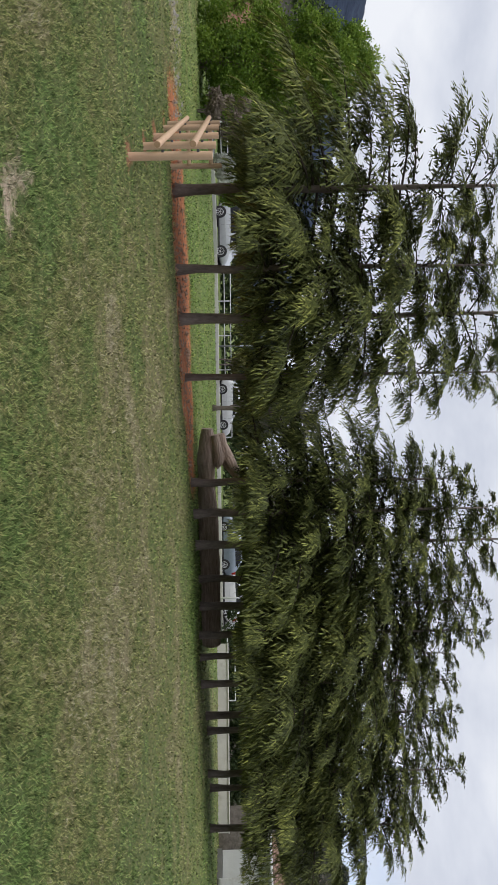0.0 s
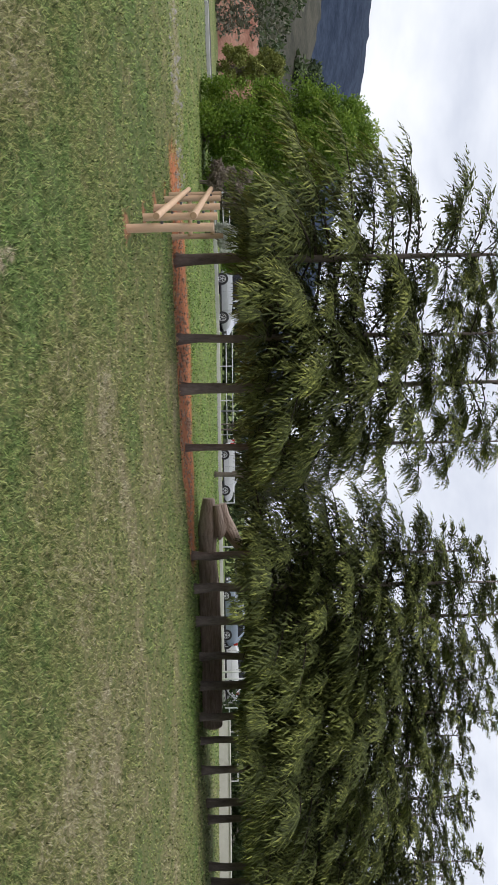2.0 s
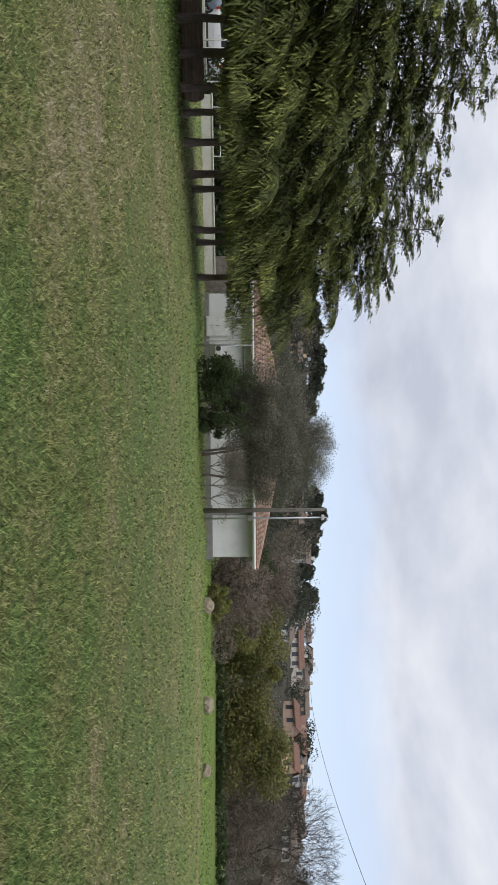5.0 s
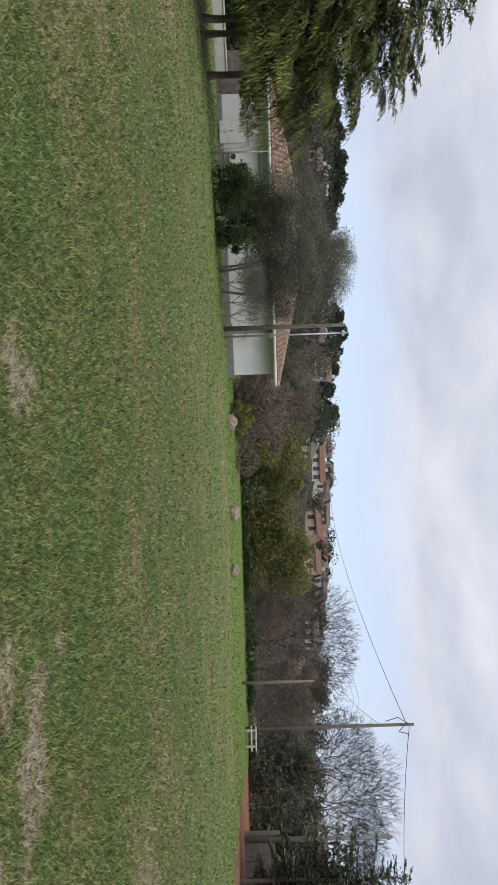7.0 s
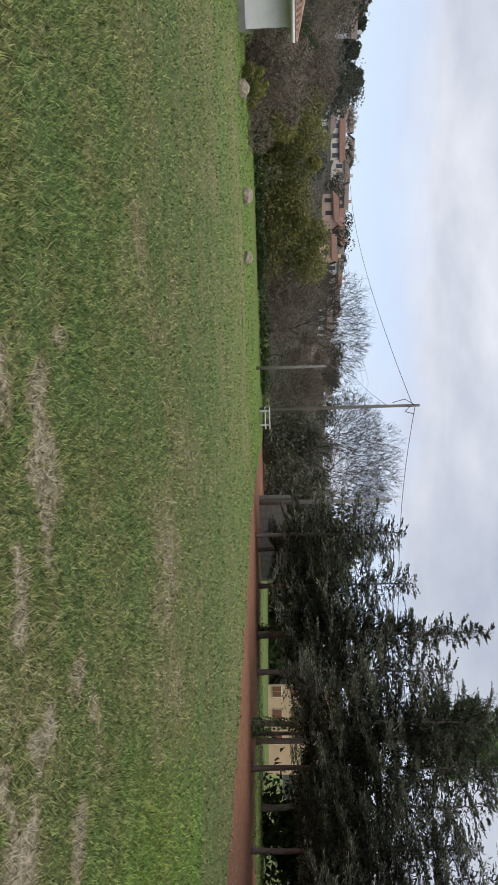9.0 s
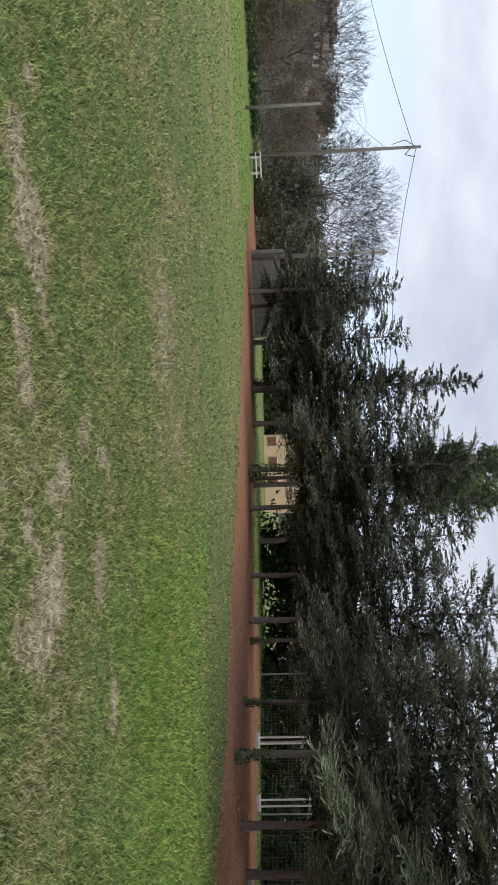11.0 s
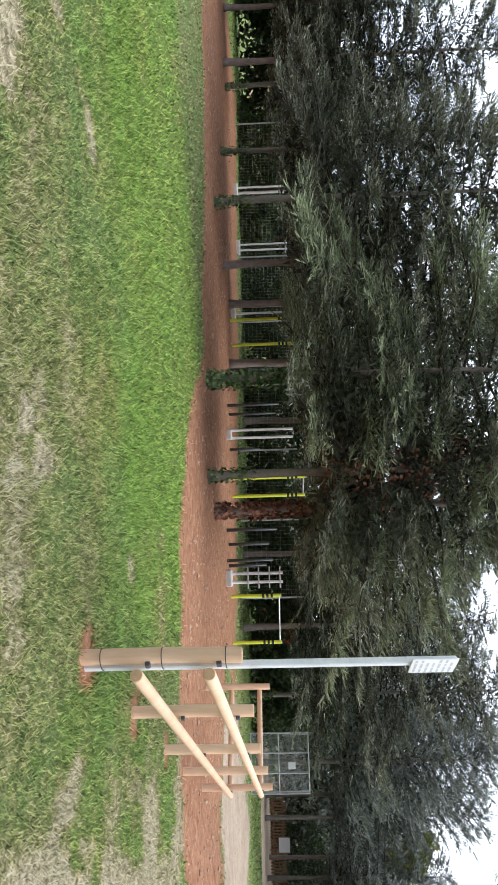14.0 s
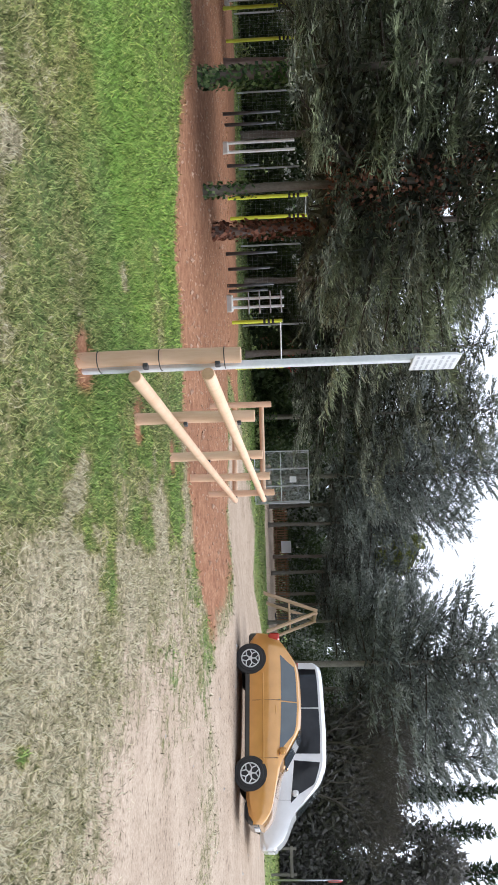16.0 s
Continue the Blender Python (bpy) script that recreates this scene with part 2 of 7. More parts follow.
DARK_LEAF = foliage("evergreen leaves", (0.016, 0.028, 0.012), (0.045, 0.070, 0.027), (0.115, 0.15, 0.065))
OLIVE_LEAF = foliage("olive leaves", (0.052, 0.056, 0.040), (0.135, 0.136, 0.100), (0.28, 0.275, 0.21))
TWIG_LEAF = foliage("winter twigs", (0.085, 0.068, 0.055), (0.185, 0.150, 0.122), (0.31, 0.26, 0.215), 0.8, 0.08)
MOSS_LEAF = foliage("yellowing hedge leaves", (0.058, 0.066, 0.026), (0.165, 0.168, 0.060), (0.30, 0.285, 0.105))
GREY_TWIG_LEAF = foliage("grey winter twigs", (0.050, 0.048, 0.044), (0.115, 0.110, 0.102), (0.21, 0.20, 0.185), 0.8, 0.08)
SOFT_LEAF = foliage("soft yellow-green leaves", (0.075, 0.090, 0.022), (0.18, 0.20, 0.050), (0.30, 0.31, 0.095), lit=0.3)
IVY_LEAF = foliage("ivy leaves", (0.016, 0.042, 0.012), (0.060, 0.120, 0.032), (0.26, 0.34, 0.130), 0.35)
RUST_LEAF = foliage("withered ivy leaves", (0.055, 0.022, 0.013), (0.19, 0.078, 0.048), (0.36, 0.165, 0.105))
BARK = surface("grey-brown bark", (0.110, 0.090, 0.080), (0.310, 0.255, 0.228), 5.0, 0.9, relief=0.8, fine=26.0, stretch=(1, 1, 0.3))
LIMB = surface("thin bark", (0.030, 0.024, 0.020), (0.085, 0.068, 0.055), 8.0, 0.9, relief=0.3)
PALE_BARK = surface("pale bark", (0.11, 0.10, 0.085), (0.24, 0.22, 0.19), 5.0, 0.9, relief=0.5, stretch=(1, 1, 0.4))
GREY_TWIG = surface("grey winter bark", (0.045, 0.039, 0.034), (0.105, 0.093, 0.080), 5.0, 0.9, relief=0.3)
LOG_BARK = surface("furrowed bark", (0.170, 0.122, 0.102), (0.60, 0.460, 0.390), 7.0, 0.95, relief=1.0, fine=22.0, stretch=(0.22, 1.6, 1.6))
LOG_WOOD = surface("weathered bare wood", (0.20, 0.145, 0.122), (0.62, 0.50, 0.44), 3.0, 0.85, relief=0.5, stretch=(0.4, 1.5, 1.5))
CUT_WOOD = surface("weathered cut wood", (0.12, 0.085, 0.065), (0.22, 0.17, 0.13), 9.0, 0.9)
PINE_WOOD = surface("fresh round pine timber", (0.57, 0.362, 0.228), (0.71, 0.500, 0.350), 3.0, 0.65, relief=0.2, fine=30.0, stretch=(1.5, 1.5, 0.25), vary=0.18)
END_WOOD = surface("sawn timber end", (0.42, 0.26, 0.145), (0.56, 0.37, 0.22), 14.0, 0.8)
BROWN_WOOD = surface("brown stained boards", (0.15, 0.075, 0.040), (0.29, 0.155, 0.085), 4.0, 0.75, relief=0.3, stretch=(1, 1, 0.3), vary=0.3)
PALE_ZINC = surface("pale galvanised post", (0.58, 0.60, 0.63), (0.74, 0.76, 0.79), 9.0, 0.45, 0.15, relief=0.05)
ZINC = surface("galvanised steel", (0.42, 0.43, 0.45), (0.58, 0.59, 0.61), 9.0, 0.42, 0.75, relief=0.05)
WHITE_STEEL = surface("white painted steel", (0.60, 0.61, 0.62), (0.76, 0.77, 0.77), 7.0, 0.45, relief=0.05, wear=(0.45, 0.43, 0.40))
DARK_STEEL = surface("dark grey steel", (0.040, 0.042, 0.046), (0.085, 0.088, 0.095), 7.0, 0.5, 0.3, relief=0.1)
LIME_STEEL = surface("lime yellow painted steel", (0.52, 0.58, 0.035), (0.66, 0.72, 0.07), 5.0, 0.45, relief=0.05)
BLACK = surface("black rubber", (0.012, 0.012, 0.013), (0.030, 0.030, 0.031), 10.0, 0.75, relief=0.1)
SIGN_WHITE = surface("white sign enamel", (0.66, 0.67, 0.70), (0.76, 0.77, 0.79), 3.0, 0.35, relief=0.0)
SIGN_INK = surface("faded grey lettering", (0.42, 0.43, 0.48), (0.54, 0.55, 0.60), 5.0, 0.5, relief=0.0)
PLASTER = surface("white rendered wall", (0.60, 0.615, 0.63), (0.74, 0.75, 0.76), 1.4, 0.85, relief=0.15, fine=18.0, wear=(0.55, 0.55, 0.53))
PLINTH = surface("grey cement plinth", (0.16, 0.16, 0.155), (0.28, 0.275, 0.265), 3.0, 0.9, relief=0.4)
LOW_WALL = surface("pale cement wall", (0.50, 0.49, 0.46), (0.64, 0.63, 0.60), 1.6, 0.9, relief=0.3, wear=(0.40, 0.38, 0.35))
STONE_WALL = surface("grey-brown rubble wall", (0.085, 0.075, 0.066), (0.26, 0.235, 0.21), 3.2, 0.95, relief=0.9, fine=9.0)
TILE = surface("terracotta roof tile", (0.20, 0.125, 0.095), (0.42, 0.285, 0.215), 2.4, 0.85, relief=0.4, vary=0.45, wear=(0.30, 0.24, 0.19))
GUTTER = surface("white gutter", (0.58, 0.59, 0.59), (0.70, 0.71, 0.70), 4.0, 0.5, relief=0.0)
OCHRE = surface("ochre rendered wall", (0.60, 0.42, 0.27), (0.72, 0.55, 0.39), 1.2, 0.9, relief=0.2)
PINK = surface("pinkish rendered wall", (0.42, 0.29, 0.23), (0.54, 0.41, 0.34), 1.0, 0.9, relief=0.2)
CREAM = surface("cream rendered wall", (0.55, 0.52, 0.46), (0.68, 0.65, 0.59), 1.0, 0.9, relief=0.2)
RED_TILE = surface("red tiled roof", (0.155, 0.085, 0.065), (0.27, 0.165, 0.13), 2.0, 0.85, relief=0.5)
GREY_TILE = surface("weathered brown-grey roof", (0.13, 0.105, 0.09), (0.24, 0.195, 0.165), 2.0, 0.85, relief=0.5)
SHUTTER = surface("brown shutter", (0.16, 0.065, 0.035), (0.24, 0.11, 0.06), 4.0, 0.6, relief=0.2)
CONCRETE = surface("grey concrete", (0.15, 0.145, 0.135), (0.28, 0.27, 0.25), 3.0, 0.85, relief=0.3)
POLE_WOOD = surface("weathered grey pole", (0.11, 0.10, 0.09), (0.23, 0.21, 0.19), 3.0, 0.85, relief=0.4, stretch=(1, 1, 0.2))
CABLE = surface("black cable", (0.02, 0.02, 0.022), (0.04, 0.04, 0.042), 5.0, 0.6, relief=0.0)
ROCK = surface("pale limestone", (0.22, 0.18, 0.135), (0.45, 0.39, 0.31), 5.0, 0.9, relief=0.8)
CLOD = surface("reddish clods", (0.26, 0.14, 0.090), (0.56, 0.40, 0.30), 9.0, 0.95, relief=0.5)
RED_EARTH = surface("red earth bank", (0.19, 0.085, 0.060), (0.36, 0.20, 0.15), 0.5, 0.95, relief=0.9, fine=4.0, wear=(0.13, 0.11, 0.06), span=0.12)
HILL = surface("wooded hillside", (0.030, 0.032, 0.024), (0.085, 0.080, 0.060), 0.05, 0.95, relief=1.0, fine=0.5, span=0.12)
# blue of the distant air is painted into this mountain's base colour
FAR_HILL = surface("distant wooded mountain, haze in colour", (0.006, 0.014, 0.035), (0.044, 0.062, 0.100), 0.030, 0.95, relief=1.0, fine=0.16, stretch=(1, 1, 1.6), span=0.19)
FLINT = surface("pebbles", (0.22, 0.20, 0.18), (0.50, 0.47, 0.43), 8.0, 0.9, relief=0.4)
RED_PLASTIC = surface("red plastic", (0.48, 0.035, 0.030), (0.60, 0.06, 0.05), 5.0, 0.45, relief=0.0)
BLOSSOM = foliage("white blossom", (0.30, 0.31, 0.26), (0.55, 0.56, 0.50), (0.75, 0.75, 0.70))


def paint(name, color, rough=0.32, metal=0.0, coat=0.8):
    m, n, l, p = material(name, rough, metal)
    dust = noise_node(n, l, 2.5, 5.0, 0.6)
    l.new(ramp(n, l, dust, [(0.3, tuple(c * 0.9 for c in color)), (0.75, tuple(min(1, c * 1.06 + 0.012) for c in color))]), p.inputs["Base Color"])
    p.inputs["Coat Weight"].default_value, p.inputs["Coat Roughness"].default_value = coat, 0.08
    return m


ORANGE_PAINT = paint("amber car paint", (0.60, 0.30, 0.075), 0.32, 0.35, 1.0)
WHITE_PAINT = paint("white car paint", (0.72, 0.73, 0.74))
SILVER_PAINT = paint("silver car paint", (0.50, 0.52, 0.54), 0.35, 0.4)
BLUE_GREY_PAINT = paint("blue-grey car paint", (0.26, 0.31, 0.38), 0.35, 0.3)
DARK_TRIM = paint("dark car trim", (0.025, 0.025, 0.027), 0.55)
CAR_GLASS = paint("dark car window", (0.050, 0.070, 0.085), 0.03, 0.0, 0.9)
DARK_GLASS = paint("black tinted car window", (0.010, 0.011, 0.014), 0.04, 0.0, 0.0)
DARK_GLASS.node_tree.nodes["Principled BSDF"].inputs["Specular IOR Level"].default_value = 0.3
LAMP_GLASS = paint("clear headlamp", (0.62, 0.64, 0.66), 0.1, 0.3)
RED_LAMP = paint("red tail lamp", (0.42, 0.02, 0.015), 0.2)
ALLOY = paint("alloy rim", (0.72, 0.73, 0.75), 0.3, 0.3)
PANE = paint("dark window pane", (0.045, 0.052, 0.060), 0.1, 0.0, 0.2)

# ---- building helpers ----
def at(az, d, z=0.0):
    """A place by compass angle (clockwise from straight ahead at the start) and distance."""
    return d * math.sin(radians(az)), d * math.cos(radians(az)), z


def soft(t):
    t = np.clip(t, 0.0, 1.0)
    return t * t * (3 - 2 * t)


def lie(x, y):
    """Height of the ground."""
    x, y = np.asarray(x, float), np.asarray(y, float)
    rise = 0.31 * soft((-y - 11) / 6) * soft((5.0 - x) / 3)
    rise = rise + 0.14 * soft((-y - 22) / 10) * soft((x + 2) / 6)
    far = soft((np.hypot(x, y) - 30) / 40)
    return rise + 0.012 * (np.sin(1.7 * x + 0.6 * y) + np.sin(0.9 * y - 1.3 * x)) + 0.10 * far * np.sin(0.11 * x + 0.07 * y)


def on(az, d, up=0.0):
    x, y, _ = at(az, d)
    return Vector((x, y, float(lie(x, y)) + up))


class Geo:
    """Gathers vertices and faces of one mesh."""

    def __init__(self):
        self.v, self.f = [], []

    def add(self, verts, faces):
        k = len(self.v)
        self.v += [tuple(p) for p in verts]
        self.f += [tuple(i + k for i in q) for q in faces]
        return self

    def box(self, a, b, cut=0.0, m=None):
        """A box from corner a to corner b with its edges cut."""
        (x0, y0, z0), (x1, y1, z1) = a, b
        c = min(cut, 0.45 * min(abs(x1 - x0), abs(y1 - y0), abs(z1 - z0)))
        if c <= 0:
            vs = [(x, y, z) for z in (z0, z1) for y in (y0, y1) for x in (x0, x1)]
            fs = [(0, 2, 3, 1), (4, 5, 7, 6), (0, 1, 5, 4), (2, 6, 7, 3), (0, 4, 6, 2), (1, 3, 7, 5)]
        else:
            def ring(i, z):
                return [(x0 + c + i, y0 + i, z), (x1 - c - i, y0 + i, z), (x1 - i, y0 + c + i, z), (x1 - i, y1 - c - i, z),
                        (x1 - c - i, y1 - i, z), (x0 + c + i, y1 - i, z), (x0 + i, y1 - c - i, z), (x0 + i, y0 + c + i, z)]
            h = c * 0.6
            vs = ring(h, z0) + ring(0, z0 + c) + ring(0, z1 - c) + ring(h, z1)
            fs = [tuple(range(7, -1, -1)), tuple(range(24, 32))]
            for r in range(3):
                fs += [(8 * r + i, 8 * r + (i + 1) % 8, 8 * r + 8 + (i + 1) % 8, 8 * r + 8 + i) for i in range(8)]
        if m is not None:
            vs = [m @ Vector(p) for p in vs]
        return self.add(vs, fs)

    def tube(self, points, radii, n=8, caps=True, rough=0.0, rng=None, flat=1.0):
        """A round bar along points; rough makes its outline uneven."""
        pts = [Vector(p) for p in points]
        radii = [radii] * len(pts) if isinstance(radii, (int, float)) else radii
        vs, fs = [], []
        side = None
        for i, p in enumerate(pts):
            d = (pts[min(i + 1, len(pts) - 1)] - pts[max(i - 1, 0)]).normalized()
            if side is None:
                side = d.cross(Vector((0, 0, 1)) if abs(d.z) < 0.9 else Vector((0, 1, 0))).normalized()
            else:
                side = (side - d * side.dot(d)).normalized()
            up = d.cross(side)
            for k in range(n):
                a = 2 * math.pi * k / n
                r = radii[i] * (1 + (rng.uniform(-rough, rough) if rough else 0))
                vs.append(p + side * (math.cos(a) * r) + up * (math.sin(a) * r * flat))
        for i in range(len(pts) - 1):
            fs += [(i * n + k, i * n + (k + 1) % n, (i + 1) * n + (k + 1) % n, (i + 1) * n + k) for k in range(n)]
        if caps:
            fs += [tuple(range(n - 1, -1, -1)), tuple((len(pts) - 1) * n + k for k in range(n))]
        return self.add(vs, fs)

    def mesh(self, name, mat, smooth=False):
        me = bpy.data.meshes.new(name)
        me.from_pydata(self.v, [], self.f)
        me.materials.append(mat)
        if smooth:
            me.shade_smooth()
        me.update()
        return me


def part(name, geo, mat, parent, label="", smooth=False):
    """Links a mesh as one part under a thing or a part."""
    me = geo if isinstance(geo, bpy.types.Mesh) else geo.mesh(name, mat, smooth)
    ob = new(name, me)
    ob.parent = parent
    if label:
        tagged(ob, label)
    return ob


def thing(name, label, category, where=(0, 0, 0), turn=0.0, group="", kind=""):
    ob = new(name)
    ob.empty_display_size = 0.2
    ob.matrix_basis = pose(*where, 0, 0, turn)
    return tagged(ob, label, category, group, kind)


def single(name, geo, mat, label, category, where=(0, 0, 0), turn=0.0, group="", kind="", smooth=False):
    me = geo if isinstance(geo, bpy.types.Mesh) else geo.mesh(name, mat, smooth)
    ob = new(name, me)
    ob.matrix_basis = pose(*where, 0, 0, turn)
    return tagged(ob, label, category, group, kind)


def unit(v):
    return v / np.maximum(np.linalg.norm(v, axis=-1, keepdims=True), 1e-9)


def leaves(name, base, way, length, width, tone, mat, rng, face=None):
    """Many lozenge leaves as one mesh: where each begins, its way, length, width and tone."""
    n = len(base)
    way = unit(way)
    other = face if face is not None else rng.normal(size=(n, 3))
    across = unit(np.cross(way, other)) * np.asarray(width).reshape(-1, 1)
    run = way * np.asarray(length).reshape(-1, 1)
    v = np.empty((n, 4, 3))
    v[:, 0], v[:, 1], v[:, 2], v[:, 3] = base, base + run * 0.5 + across, base + run, base + run * 0.5 - across
    me = bpy.data.meshes.new(name)
    me.vertices.add(4 * n)
    me.vertices.foreach_set("co", v.ravel().astype(np.float32))
    me.loops.add(4 * n)
    me.loops.foreach_set("vertex_index", np.arange(4 * n, dtype=np.int32))
    me.polygons.add(n)
    me.polygons.foreach_set("loop_start", np.arange(0, 4 * n, 4, dtype=np.int32))
    me.update(calc_edges=True)
    me.attributes.new("tone", "FLOAT", "POINT").data.foreach_set("value", np.repeat(np.clip(tone, 0, 1), 4).astype(np.float32))
    me.materials.append(mat)
    return me


def needles_mesh(name, base, way, length, width, tone, mat, rng, face=None):
    """Many slim pointed needle tufts, a triangle each, as one mesh; face is the way that they turn their flat side."""
    n = len(base)
    way = unit(way)
    across = unit(np.cross(way, rng.normal(size=(n, 3)) if face is None else face + rng.normal(0, 0.35, (n, 3)))) * np.asarray(width).reshape(-1, 1)
    v = np.empty((n, 3, 3))
    v[:, 0], v[:, 1], v[:, 2] = base - across, base + across, base + way * np.asarray(length).reshape(-1, 1)
    me = bpy.data.meshes.new(name)
    me.vertices.add(3 * n)
    me.vertices.foreach_set("co", v.ravel().astype(np.float32))
    me.loops.add(3 * n)
    me.loops.foreach_set("vertex_index", np.arange(3 * n, dtype=np.int32))
    me.polygons.add(n)
    me.polygons.foreach_set("loop_start", np.arange(0, 3 * n, 3, dtype=np.int32))
    me.update(calc_edges=True)
    me.attributes.new("tone", "FLOAT", "POINT").data.foreach_set("value", np.repeat(np.clip(tone, 0, 1), 3).astype(np.float32))
    me.materials.append(mat)
    return me


def grid_mesh(name, co, rows, cols, mat, closed=False, smooth=True):
    """A sheet of rows by cols vertices."""
    i = np.arange(rows - 1).reshape(-1, 1) * cols
    j = np.arange(cols if closed else cols - 1).reshape(1, -1)
    k = (j + 1) % cols
    f = np.stack([i + j, i + k, i + cols + k, i + cols + j], -1).reshape(-1, 4)
    me = bpy.data.meshes.new(name)
    me.vertices.add(len(co))
    me.vertices.foreach_set("co", np.asarray(co, np.float32).ravel())
    me.loops.add(f.size)
    me.loops.foreach_set("vertex_index", f.ravel().astype(np.int32))
    me.polygons.add(len(f))
    me.polygons.foreach_set("loop_start", np.arange(0, f.size, 4, dtype=np.int32))
    me.update(calc_edges=True)
    me.materials.append(mat)
    if smooth:
        me.shade_smooth()
    return me

# ---- ground: one sheet to the horizon ----
DIRT_NEAR = [(62, 11), (37.8, 2.8), (26, -4.2), (19.4, -7.8), (15.4, -9.8), (12.2, -10.9), (10.3, -10.1), (8.1, -9.4), (6.6, -9.7), (5.5, -10.3), (4.3, -10.9), (2.9, -12.2), (1.4, -13.6)]
DIRT_FAR = [(66, 7), (50.7, 1.6), (42, -5), (33, -10.8), (27, -14.6), (22, -17.6), (15, -18.6), (9, -18.6), (5.5, -18.4), (3.5, -17.5), (1.4, -13.7)]
STRIP_NEAR = [(-7.6, 17.8), (-4.45, 18.4), (-3.1, 18.6), (-1.8, 19.1), (-0.4, 19.8), (1.1, 21.0), (3.2, 23.1)]
STRIP_FAR = [(-8.1, 20.6), (-5.6, 22.6), (-3.9, 23.4), (-2.2, 24.0), (-0.5, 23.8), (1.2, 24.2), (3.0, 24.4)]
ROAD_SIDE = [(-90, 4), (-40, 30), (-24, 38.6), (-9, 47.0), (2, 47.0), (14, 46.5), (26, 51), (60, 80)]


def inside(x, y, loop):
    """Signed distance to a closed outline, positive inside."""
    best, odd = np.full(x.shape, 1e9), np.zeros(x.shape, bool)
    for (ax, ay), (bx, by) in zip(loop, loop[1:] + loop[:1]):
        t = np.clip(((x - ax) * (bx - ax) + (y - ay) * (by - ay)) / max((bx - ax) ** 2 + (by - ay) ** 2, 1e-9), 0, 1)
        best = np.minimum(best, np.hypot(x - ax - t * (bx - ax), y - ay - t * (by - ay)))
        if ay != by:
            odd ^= ((ay > y) != (by > y)) & (x < (bx - ax) * (y - ay) / (by - ay) + ax)
    return np.where(odd, best, -best)


def near_line(x, y, line):
    best = np.full(x.shape, 1e9)
    for (ax, ay), (bx, by) in zip(line, line[1:]):
        t = np.clip(((x - ax) * (bx - ax) + (y - ay) * (by - ay)) / ((bx - ax) ** 2 + (by - ay) ** 2), 0, 1)
        best = np.minimum(best, np.hypot(x - ax - t * (bx - ax), y - ay - t * (by - ay)))
    return best


def wavy(x, y):
    return 0.5 * np.sin(2.1 * x + 1.3 * y) + 0.3 * np.sin(4.7 * x - 3.1 * y + 1) + 0.3 * np.sin(0.9 * y - 0.7 * x + 2) + 0.2 * np.sin(7.9 * y + 5.3 * x)


def mottle(x, y, size):
    """Even random patches of a given size, 0 to 1."""
    total, weight = 0.0, 0.0
    for k, gain in ((1.0, 1.0), (2.3, 0.55), (5.1, 0.35)):
        u, v = x * k / size + 17.3 * k, y * k / size + 9.1 * k
        i, j = np.floor(u), np.floor(v)
        fu, fv = soft(u - i), soft(v - j)

        def h(a, b):
            return (np.sin(a * 127.1 + b * 311.7) * 43758.5453) % 1.0
        n_ = (h(i, j) * (1 - fu) + h(i + 1, j) * fu) * (1 - fv) + (h(i, j + 1) * (1 - fu) + h(i + 1, j + 1) * fu) * fv
        total, weight = total + gain * n_, weight + gain
    return total / weight


# worn straw patches, dull olive ones and fresh green islands: azimuth, distance, half extents in degrees and metres
STRAW = [(107.7, 5.15, 6.8, 0.31), (97.5, 6.85, 1.2, 0.2), (104.6, 6.65, 2.8, 0.2), (114.5, 7.1, 1.5, 0.17), (134.5, 4.66, 1.6, 0.2), (138.3, 4.97, 1.9, 0.2), (138.2, 4.45, 1.5, 0.16), (147.0, 7.7, 1.2, 0.18), (71.7, 6.05, 0.7, 0.17),
         (74.3, 5.41, 1.5, 0.2), (75.1, 4.8, 3.0, 0.16), (82.9, 5.53, 3.9, 0.24), (96.0, 6.38, 1.7, 0.17), (98.9, 5.54, 1.5, 0.2), (50.8, 5.0, 2.1, 0.24), (88.4, 5.05, 3.2, 0.14)]
OLIVE = [(112.5, 14.6, 2.2, 0.8), (150.3, 9.9, 3.7, 0.45), (131.8, 5.1, 2.0, 0.14), (128.9, 5.95, 1.3, 0.18), (91.9, 5.7, 2.2, 0.12), (87.4, 10.45, 4.3, 0.9), (97.4, 10.2, 3.5, 0.45), (99.6, 7.07, 1.7, 0.17), (71.9, 11.3, 0.9, 0.6),
         (64.9, 9.7, 2.1, 0.6), (146.8, 4.4, 5.0, 0.12), (12.0, 8.7, 7.5, 0.8), (18.5, 9.9, 7.0, 1.0), (353.7, 9.7, 3.0, 0.5), (54.0, 6.3, 2.0, 0.3)]
FRESH = [(163.0, 6.6, 4.0, 0.55), (168.6, 6.9, 3.0, 0.28), (166.3, 8.2, 1.5, 0.4), (164.0, 10.7, 3.0, 0.7), (169.7, 12.0, 2.0, 0.65), (176.6, 13.5, 2.6, 0.7), (175.1, 10.3, 1.6, 0.6), (157.5, 6.8, 3.0, 1.2), (160.0, 8.6, 1.5, 0.5), (181.2, 4.8, 0.9, 0.1)]


def patches(az, d, spots, blobs):
    """Ragged patches, 1 inside and 0 outside."""
    best = np.zeros(np.shape(az))
    for a0, d0, wide, deep in blobs:
        r = np.hypot(((az - a0 + 180) % 360 - 180) / wide, (d - d0) / deep)
        best = np.maximum(best, soft((1.35 - r + 3.0 * spots) / 0.55))
    return best


